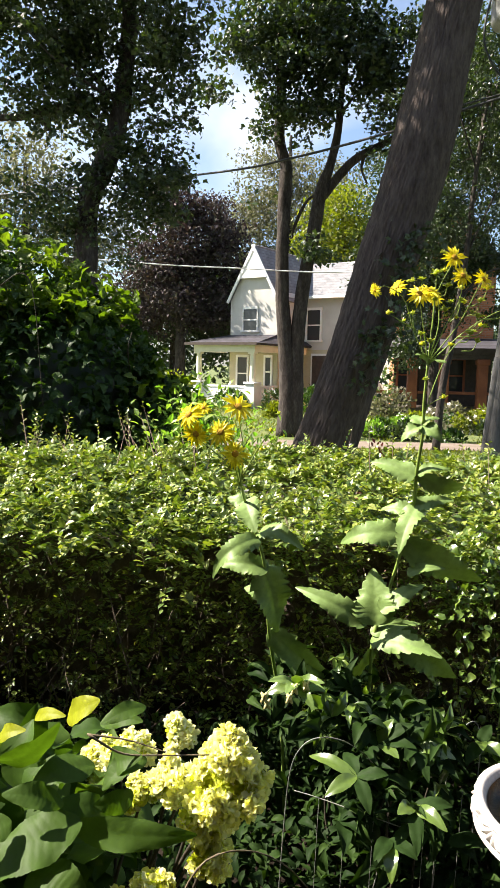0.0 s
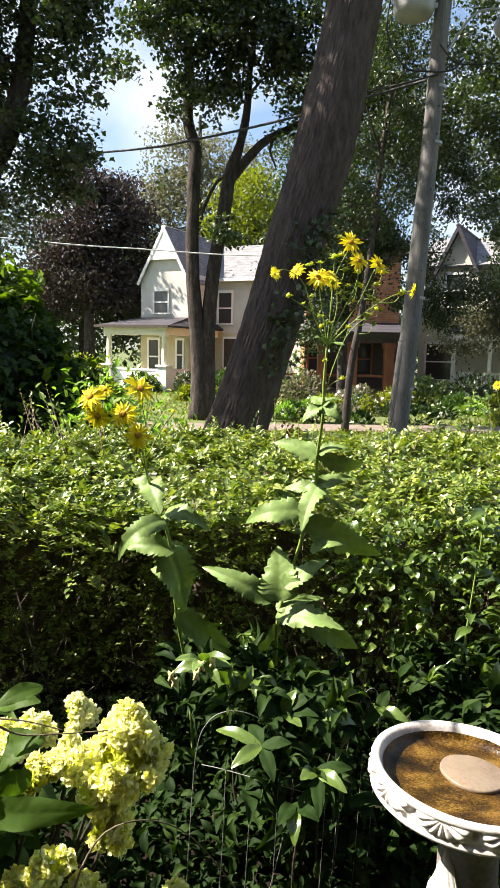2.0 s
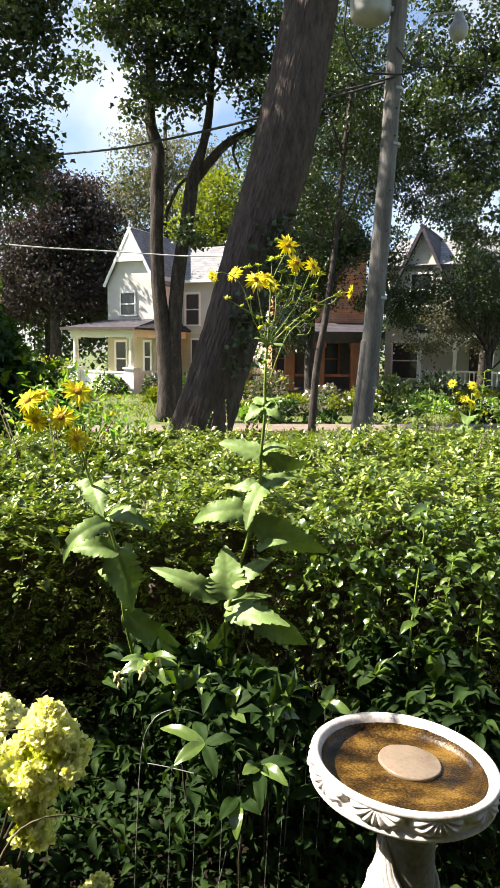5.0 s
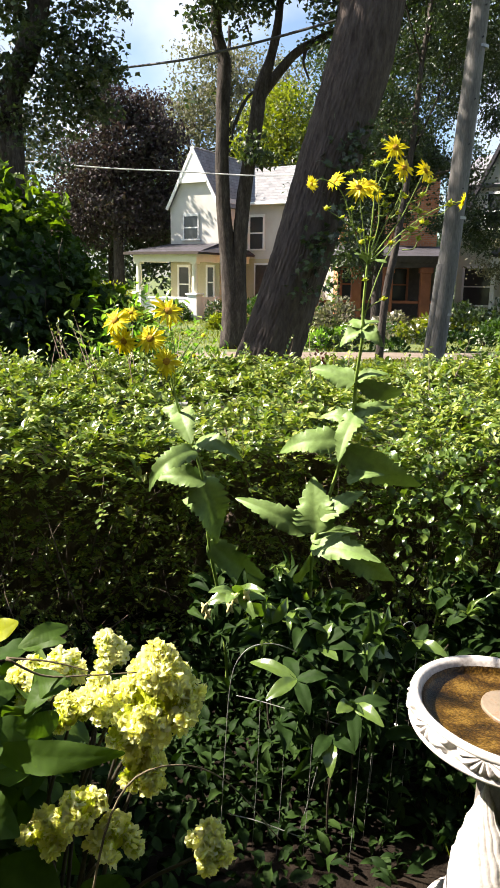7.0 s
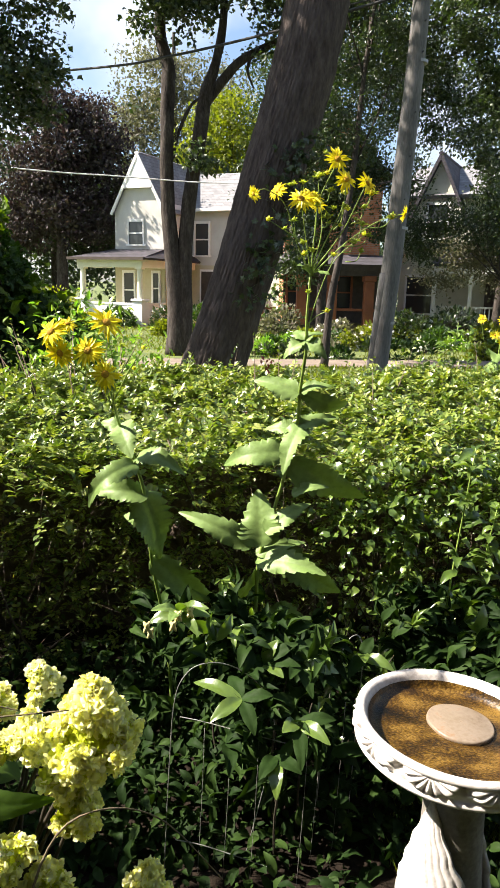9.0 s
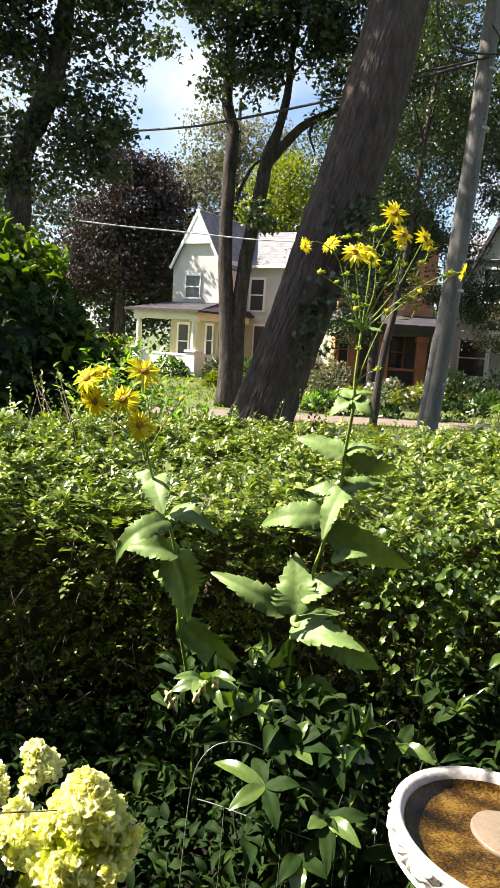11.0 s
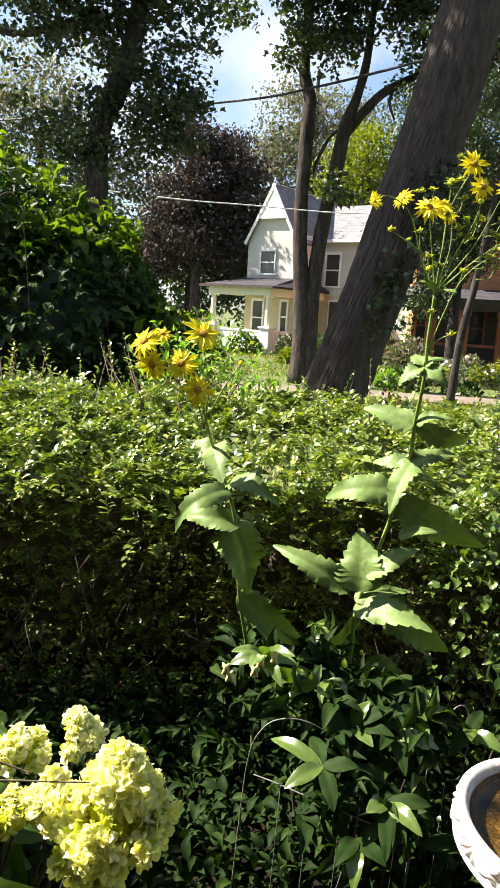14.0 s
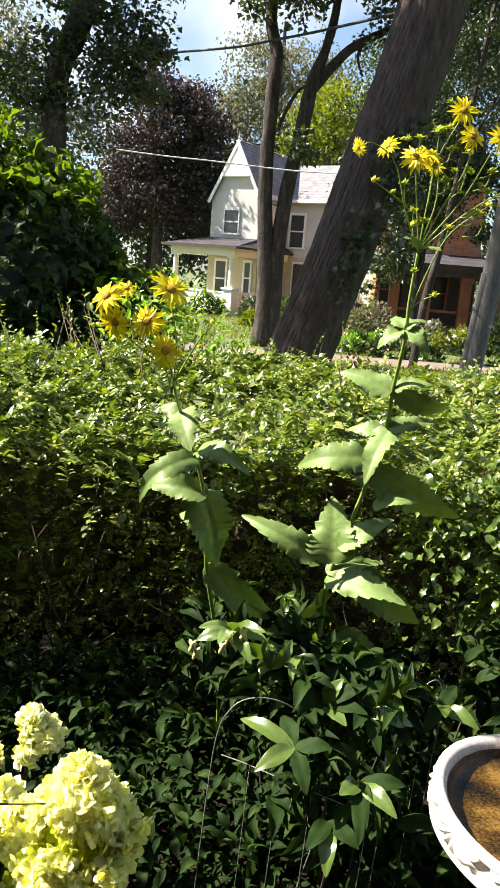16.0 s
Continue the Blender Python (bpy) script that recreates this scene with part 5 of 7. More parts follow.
# ---- pole and cables ----
def utility_pole():
    ob = thing("utility_pole", (3.5, 11, G), "weathered grey leaning utility pole with transformer", "utility pole")
    o = np.array([3.5, 11, G])
    rows = np.array([(3.52, 11, G - 0.1, 0.165), (3.575, 11, 0.43, 0.16), (3.71, 11, 2.0, 0.148), (3.865, 11, 4.53, 0.13), (3.93, 11, 6.17, 0.122), (3.985, 11, 7.0, 0.118), (4.15, 11, 9.6, 0.10)])
    v, f = tube(rows[:, :3] - o, rows[:, 3], 28, 60, 0.004, 2)
    mesh_part("pole", np_mesh("pole", v, f), M_POLE, ob)
    g = [(3.42, 10.97, G, 0.07), (3.47, 10.97, 0.43, 0.07), (3.60, 10.97, 1.93, 0.07)]
    v, f = tube(np.array(g)[:, :3] - o, np.array(g)[:, 3], 12, 12)
    mesh_part("cable_guard", np_mesh("cable_guard", v, f), M_POLE, ob, "grey cable guard strapped to the pole")
    for z, x in ((1.2, 3.67), (2.6, 3.79), (4.9, 3.935), (5.7, 3.955)):
        v, f = tube([(x - 3.5, 0, z - G - 0.02), (x - 3.498, 0, z - G + 0.02)], [0.146 - 0.004 * z, 0.146 - 0.004 * z], 28)
        mesh_part("band", np_mesh("band", v, f, False), M_STEEL, ob, "steel strap")
    for z, x in ((3.0, 3.80), (3.6, 3.84), (4.2, 3.88), (5.0, 3.93), (5.4, 3.94)):
        v, f = tube([(x - 3.5, -0.115, z - G), (x - 3.5, -0.15, z - G)], [0.012, 0.010], 8)
        mesh_part("bolt", np_mesh("bolt", v, f, False), M_CABLE, ob)
    # transformer can: domed bottom, lid, lugs
    prof = [(0.0, 6.60), (0.16, 6.61), (0.27, 6.66), (0.30, 6.74), (0.30, 7.5), (0.32, 7.52), (0.32, 7.6), (0.2, 7.7), (0.0, 7.72)]
    v, f = tube([(0.02, -0.02, z - G) for r, z in prof], [max(r, 0.001) for r, z in prof], 32)
    can = mesh_part("transformer", np_mesh("transformer", v, f), M_STEEL, ob, "grey steel transformer can")
    part("bracket", box_bm(0.28, 0.42, -0.06, 0.06, 7.05 - G, 7.15 - G, 0.01), M_STEEL, can)
    part("bracket", box_bm(0.28, 0.42, -0.06, 0.06, 6.78 - G, 6.86 - G, 0.01), M_STEEL, can)
    for dx in (-0.12, 0.12):
        v, f = tube([(0.02 + dx, -0.02, 7.68 - G + k * 0.03) for k in range(7)], [0.05, 0.03, 0.05, 0.03, 0.05, 0.03, 0.02], 12)
        mesh_part("bushing", np_mesh("bushing", v, f), M_TRIM, can)
    # lamp head on its arm
    v, f = tube([(0.55, 0, 6.2 - G), (0.95, -0.02, 6.75 - G), (1.38, -0.05, 6.85 - G)], [0.018, 0.018, 0.018], 10, 14)
    arm = mesh_part("lamp_arm", np_mesh("lamp_arm", v, f), M_STEEL, ob)
    prof = [(0.02, 6.86), (0.06, 6.84), (0.08, 6.78), (0.085, 6.72), (0.13, 6.68), (0.145, 6.60), (0.13, 6.52), (0.08, 6.46), (0.02, 6.44)]
    v, f = tube([(1.40, -0.05, z - G) for r, z in prof], [r for r, z in prof], 24)
    mesh_part("lamp_head", np_mesh("lamp_head", v, f), M_STEEL, arm, "dull grey lamp globe")
    # drop cables looped on the pole
    for pts, r in (([(3.28, 10.9, 7.4), (3.12, 10.9, 6.7), (3.14, 10.9, 6.3), (3.4, 10.9, 5.92), (3.7, 10.85, 5.86), (4.1, 10.85, 5.9), (4.3, 10.9, 6.1)], 0.022), ([(3.9, 10.86, 6.25), (4.2, 10.85, 6.0), (4.9, 10.8, 6.02), (6.2, 10.6, 5.95), (12, 9.5, 6.1)], 0.016),
                   ([(4.9, 10.8, 6.02), (5.25, 10.8, 6.35), (5.3, 10.8, 5.85), (5.1, 10.8, 5.6), (4.6, 10.8, 5.45)], 0.012), ([(3.9, 10.86, 5.83), (3.2, 11.2, 5.72), (2.4, 11.8, 5.66)], 0.02)):
        v, f = tube([np.array(p) - o for p in pts], [r * 0.7] * len(pts), 7, 30)
        mesh_part("cable", np_mesh("cable", v, f), M_CABLE, ob, "black cable loop")


utility_pole()


def cable(label, pts, r, mat):
    v, f = tube(pts, [r] * len(pts), 7, 60)
    ob = mesh_part("overhead_cable", np_mesh("overhead_cable", v, f), mat)
    tagged(ob, label, "cable")


cable("black overhead cable sagging from the pole", [(3.95, 11, 5.85), (2.2, 12.5, 5.68), (0.5, 14, 5.62), (-1.05, 15.6, 5.75), (-6, 19.5, 6.2), (-16, 27, 7.2)], 0.022, M_CABLE)
cable("pale overhead cable crossing above the street", [(1.55, 9.4, 3.0), (1.85, 13.0, 3.5), (2.1, 17.0, 3.96), (1.2, 17.5, 3.99), (-0.6, 17.6, 4.06), (-4.0, 17.7, 4.22), (-16, 18.5, 5.2)], 0.014, M_WHITEWIRE)


# ---- bird bath ----
def lathe(prof, sides, warp=None):
    th = np.linspace(0, 2 * np.pi, sides, endpoint=False)
    r, z = np.array(prof, float).T
    rr, tt = np.meshgrid(r, th, indexing="ij")
    zz = np.repeat(z[:, None], sides, axis=1)
    if warp:
        rr, zz = warp(rr, zz, tt)
    v = np.stack([rr * np.cos(tt), rr * np.sin(tt), zz], -1).reshape(-1, 3)
    k = len(r)
    i, j = np.meshgrid(np.arange(k - 1), np.arange(sides), indexing="ij")
    j2 = (j + 1) % sides
    return v, [np.stack([i * sides + j, i * sides + j2, (i + 1) * sides + j2, (i + 1) * sides + j], -1).reshape(-1, 4)]


def bird_bath():
    cx, cy, k = 0.812, 1.645, 1.05
    ob = thing("bird_bath", (cx, cy, 0.0), "white cast-stone bird bath with brown silted basin", "bird bath")
    # bowl: from the underside round the rim into the basin
    und = [(0.072, 0.566), (0.11, 0.572), (0.15, 0.587), (0.185, 0.605), (0.207, 0.617), (0.221, 0.627), (0.2262, 0.633), (0.2268, 0.637), (0.2235, 0.641)]
    orn = [(0.2195 + 0.006 * math.sin(math.pi * u) + 0.007 * u, 0.642 + 0.042 * u) for u in np.linspace(0.03, 1, 28)]
    rim = [(0.2285, 0.6865), (0.2295, 0.690), (0.2285, 0.695), (0.225, 0.698), (0.219, 0.699), (0.212, 0.6975), (0.207, 0.692), (0.203, 0.685)]
    ins = [(0.199, 0.674), (0.194, 0.664), (0.186, 0.655), (0.172, 0.650)]
    k0, k1 = len(und), len(und) + len(orn)

    def carve(rr, zz, tt):
        # fans of ribs that spread from below, with drilled eyes between
        u = np.clip((zz - 0.642) / 0.042, 0, 1)
        band = np.zeros_like(rr)
        band[k0:k1] = np.sin(np.pi * np.clip(u[k0:k1], 0.02, 1)) ** 0.4
        ph = (tt * 10 / (2 * np.pi)) % 1 - 0.5
        fan = np.arctan2(ph * 2.6, (1.0 - u) * 0.9 + 0.06)
        ribs = np.abs(np.cos(fan * 7.0)) ** 0.6
        reach = np.hypot(ph * 2.4, (1.0 - u) * 0.9)
        fall = 1 / (1 + np.exp((reach - 0.95) * 14))
        eye = np.exp(-(((np.abs(ph) - 0.5) / 0.06) ** 2 + ((u - 0.70) / 0.22) ** 2))
        return rr + band * (0.015 * ribs * fall * (0.35 + reach) - 0.022 * eye - 0.008), zz

    def big(rows):
        return [(r * k, z) for r, z in rows]

    v, f = lathe(big(und + orn + rim + ins), 760, carve)
    lean = pose(0, 0, 0.6, 0, 4.0, 0) @ pose(0, 0, -0.6)
    mesh_part("bowl", np_mesh("bowl", v, f), M_CONCRETE, ob, "white painted bowl with carved leaf rim", lean)

    def silt(rr, zz, tt):
        p = np.stack([rr * np.cos(tt), rr * np.sin(tt), 0 * rr], -1).reshape(-1, 3)
        return rr, zz + 0.0016 * (wob(p, 30, 3) + 0.6 * wob(p, 90, 4)).reshape(rr.shape) + 0.0012

    v, f = lathe(big([(0.1995, 0.680), (0.1965, 0.671), (0.1925, 0.663), (0.185, 0.656), (0.172, 0.652), (0.15, 0.651), (0.11, 0.6505), (0.05, 0.650), (0.0008, 0.650)]), 120, silt)
    mesh_part("basin", np_mesh("basin", v, f), M_ALGAE, ob, "basin coated in wet golden-brown silt", lean)
    # stem under the bowl, darker than the bowl and leaves
    stem = [(0.13, 0.0), (0.135, 0.03), (0.12, 0.05), (0.105, 0.08), (0.09, 0.2), (0.080, 0.33), (0.076, 0.42), (0.076, 0.48), (0.08, 0.54), (0.09, 0.566)]
    v, f = lathe([tuple(p) for p in spline(np.array(stem), 40)], 64)
    mesh_part("pedestal", np_mesh("pedestal", v, f), M_CASTSTONE, ob, "dark grey stem", pose(0.022, 0, 0))
    # broad ribbed leaves clasping it, swelling outwards, pointed at the top
    for a in (206, 40):
        nu, nv = 80, 72
        s, c = np.meshgrid(np.linspace(0, 1, nu), np.linspace(-1, 1, nv), indexing="ij")
        half = (0.015 + 2.1 * np.clip(1 - s, 0, 1) ** 0.95 * (1 - 0.25 * (1 - s))) * (1 + 0.05 * np.sin(s * 44))
        rib = 0.0032 * np.abs(np.sin(13.0 * np.arctan2(c * 0.8 - 0.25, s + 0.10))) ** 0.6
        r = 0.070 + 0.058 * (1 - s**2.8) * (0.75 + 0.25 * (1 - s)) + rib * np.clip((1 - s) * 4, 0, 1) + 0.010 * (1 - c * c)
        th = c * half + 0.6 * (1 - s)
        v = np.stack([r * np.cos(th), r * np.sin(th), 0.05 + 0.46 * s], -1).reshape(-1, 3)
        i, j = np.meshgrid(np.arange(nu - 1), np.arange(nv - 1), indexing="ij")
        f = np.stack([i * nv + j, i * nv + j + 1, (i + 1) * nv + j + 1, (i + 1) * nv + j], -1).reshape(-1, 4)
        back = v.copy()
        back[:, :2] *= 0.86
        edge = np.concatenate([np.arange(nu) * nv, np.arange(nu)[::-1] * nv + nv - 1])
        n2 = len(v)
        rimf = np.stack([edge[:-1], edge[1:], edge[1:] + n2, edge[:-1] + n2], -1)
        mesh_part("carved_leaf", np_mesh("carved_leaf", np.vstack([v, back]), [f, f[:, ::-1] + n2, rimf]), M_CONCRETE, ob, "", pose(0.018, 0, 0, 0, 0, a))
    v, f = lathe([(0.0, 0.0), (0.165, 0.0), (0.17, 0.01), (0.17, 0.05), (0.15, 0.062), (0.0, 0.064)], 48)
    mesh_part("plinth", np_mesh("plinth", v, f), M_CONCRETE, ob)
    # a round stone lying in the basin
    prof = [(0.0008, 0.648), (0.074, 0.648), (0.0768, 0.651), (0.077, 0.657), (0.0758, 0.6598), (0.073, 0.6610), (0.0008, 0.6614)]
    v, f = lathe(prof, 72, lambda r, z, t: (r * (1.08 + 0.012 * np.sin(3 * t + 1) + 0.006 * np.sin(7 * t)), z))
    stone = mesh_part("flat_stone", np_mesh("flat_stone", v, f), M_PLATE, None, "", pose(cx, cy, 0) @ lean @ pose(0.038, 0.046, 0.0))
    tagged(stone, "round tan stone lying in the basin", "stone")


bird_bath()


# ---- cup plants ----
def big_leaf(base, tip, width, face, droop=0.25, teeth=9, fold=0.18, seed=0, nu=41, nv=8, rounded=False):
    """A cupped leaf from base to tip, toothed or smooth-edged; face: the way its upper side looks."""
    rng = np.random.default_rng(seed)
    b, t, n = np.array(base, float), np.array(tip, float), np.array(face, float)
    y = t - b
    ln = np.linalg.norm(y)
    y /= ln
    x = np.cross(y, n)
    x /= np.linalg.norm(x)
    z = np.cross(x, y)
    ph = rng.uniform(0, 6.28, 4)
    s, c = np.meshgrid(np.linspace(0, 1, nu), np.linspace(-1, 1, nv + 1), indexing="ij")
    if rounded:
        w = width * np.sin(np.pi * np.clip(s, 0, 1) ** 0.85) ** 0.78
    else:
        w = width * 1.08 * (np.sin(np.pi * s**0.60) ** 0.75 * (1 - 0.12 * s) + 0.16 * (1 - s) ** 2)
    w = w + 0.0012
    edge = np.abs(c) ** (6 if rounded else 3)
    cuts = np.cumsum(rng.uniform(0.5, 1.5, (2, teeth + 1)), axis=1)
    cuts /= cuts[:, -1:]
    saw, bite = np.zeros_like(s), np.zeros_like(s)
    for k in range(2):
        side = (c > 0) == bool(k)
        at = np.searchsorted(cuts[k], s[side], side="right").clip(0, teeth)
        low = np.concatenate([[0.0], cuts[k]])[at]
        saw[side] = (s[side] - low) / (cuts[k][at] - low)
        bite[side] = rng.uniform(0.10, 0.34, teeth + 1)[at]
    ww = w * (1 + edge * bite * (saw**0.9 - 0.55) * (0.2 if rounded else 1))
    arch = ln * droop * (np.sin(np.pi * s * 0.9) * 0.7 - 0.55 * s**3)
    wave = (0.18 if rounded else 0.30) * w * np.sin(7 * s + 2.5 * np.sign(c) + ph[1]) * c * c + 0.05 * w * np.sin(23 * s + ph[2]) * edge
    vein = (0.013 if rounded else 0.012) * w * (np.abs(np.sin(np.pi * (s * teeth * 0.8 - 0.9 * np.abs(c)))) ** 0.7 - 0.6)
    up = arch + fold * w * (np.sqrt(c * c + 0.004) - 0.06) - 0.45 * fold * w * c * c + wave + vein * (1 - edge) + 0.22 * np.sin(ph[0] + 2.5 * s) * w * c * 0.5
    v = b + (ln * s)[..., None] * y + (ww * c)[..., None] * x + up[..., None] * z
    i, j = np.meshgrid(np.arange(nu - 1), np.arange(nv), indexing="ij")
    k = nv + 1
    f = np.stack([i * k + j, i * k + j + 1, (i + 1) * k + j + 1, (i + 1) * k + j], -1).reshape(-1, 4)
    return v.reshape(-1, 3), [f]


def flower_head(parent, o, at, face, size, seed, petals=18, droop=0.0):
    """A yellow daisy: one ring and a half of narrow petals round a domed disc, with a green cup behind."""
    rng = np.random.default_rng(seed)
    n = np.array(face, float)
    n /= np.linalg.norm(n)
    a = np.cross(n, (0.3, 0.2, 0.93))
    a /= np.linalg.norm(a)
    b = np.cross(n, a)
    at = np.array(at, float) - o
    th = np.linspace(0, 2 * np.pi, petals, endpoint=False) + rng.normal(size=petals) * 0.09
    way = np.cos(th)[:, None] * a + np.sin(th)[:, None] * b + n * (rng.normal(size=petals) * 0.14 + 0.05 - droop)[:, None]
    v, f = scatter(LANCE, at + way * size * 0.16, way, np.tile(n, (petals, 1)), size * rng.uniform(0.72, 1.08, petals), 0.95)
    head = mesh_part("flower_head", np_mesh("flower_head", v, f, False), M_YELLOW, parent, "bright yellow daisy-like flower")
    bm = bmesh.new()
    bmesh.ops.create_icosphere(bm, subdivisions=2, radius=1, matrix=Matrix.Translation(at + n * size * 0.02) @ n_turn(n) @ Matrix.Diagonal((size * 0.27, size * 0.27, size * 0.13, 1)))
    part("disc", bm, M_DISC, head, "golden-brown centre", True)
    bm = bmesh.new()
    bmesh.ops.create_icosphere(bm, subdivisions=2, radius=1, matrix=Matrix.Translation(at - n * size * 0.10) @ n_turn(n) @ Matrix.Diagonal((size * 0.24, size * 0.24, size * 0.16, 1)))
    part("calyx", bm, M_CUPSTEM, head, "green cup behind the petals", True)


def n_turn(n):
    return Vector(n).to_track_quat("Z", "Y").to_matrix().to_4x4()


def bud(parent, o, at, size, seed, opened=False):
    rng = np.random.default_rng(seed)
    at = np.array(at, float) - o
    u = unit(9, rng)
    u[:, 2] = np.abs(u[:, 2]) * 0.6 + 0.2
    v1, f1 = scatter(OVAL, np.tile(at, (9, 1)) - np.array([0, 0, size * 0.3]), u, np.tile([0, 0, 1.0], (9, 1)) + unit(9, rng) * 0.3, size * 1.1)
    b = mesh_part("bud", np_mesh("bud", v1, f1, False), M_BUD, parent, "green closed bud")
    bm = bmesh.new()
    bmesh.ops.create_icosphere(bm, subdivisions=1, radius=size * 0.45, matrix=Matrix.Translation(at))
    part("bud_core", bm, M_YELLOW if opened else M_BUD, b, "", True)


def cup_plant(base, stem, leaves, sprays, heads, buds, label, seed, tips=()):
    ob = thing("cup_plant", base, label, "flowering plant", "yellow cup plants")
    o = np.array(base)
    s = np.array(stem)
    v, f = tube(s[:, :3] - o, s[:, 3] * 0.70, 8, 60)
    mesh_part("stem", np_mesh("stem", v, f), M_CUPSTEM, ob)
    for i, (b, t, w, n, d) in enumerate(leaves):
        b, t = np.array(b), np.array(t)
        if n[2] > 0 and np.linalg.norm(t - b) > 0.2:
            t = b + 0.86 * (t - b)
        v, f = big_leaf(b - o, t - o, w * (0.84 if n[2] < 0 else 1.04), n, d, 7 + i % 3, 0.30, seed + i, 91, 16)
        mesh_part("leaf", np_mesh("leaf", v, f), M_CUP, ob)
    for p in sprays:
        p = np.array(p)
        v, f = tube(p[:, :3] - o, np.linspace(0.0021, 0.0012, len(p)), 6, 14)
        mesh_part("flower_stalk", np_mesh("flower_stalk", v, f), M_CUPSTEM, ob)
    for i, (p, n, z) in enumerate(heads):
        flower_head(ob, o, p, n, z * 1.08, seed + 50 + i, 23 + i % 5, 0.15 * (i % 2))
    for i, p in enumerate(tips):
        p = np.array(p)
        k = np.array([0.556 + (0.2 + 0.13 * (i % 4)) * (p[0] - 0.556), 2.245 - 0.012 * (i % 3), min(p[2] - 0.05, 1.76 + 0.03 * (i % 5) + 0.3 * max(0.0, p[2] - 1.80))])
        k = p + (k - p) * 0.62
        q = (k + p) / 2 + np.array([0.22 * (p[0] - k[0]), 0.0, -0.012])
        v, f = tube([k - o, q - o, p - o], [0.0016, 0.0015, 0.0011], 6, 12)
        mesh_part("flower_stalk", np_mesh("flower_stalk", v, f), M_CUPSTEM, ob)
        bud(ob, o, p, 0.015 + 0.005 * (i % 3) / 2, seed + 150 + i, i % 4 == 1)
    for i, (p, z) in enumerate(buds):
        bud(ob, o, p, z, seed + 90 + i, i % 3 == 0)


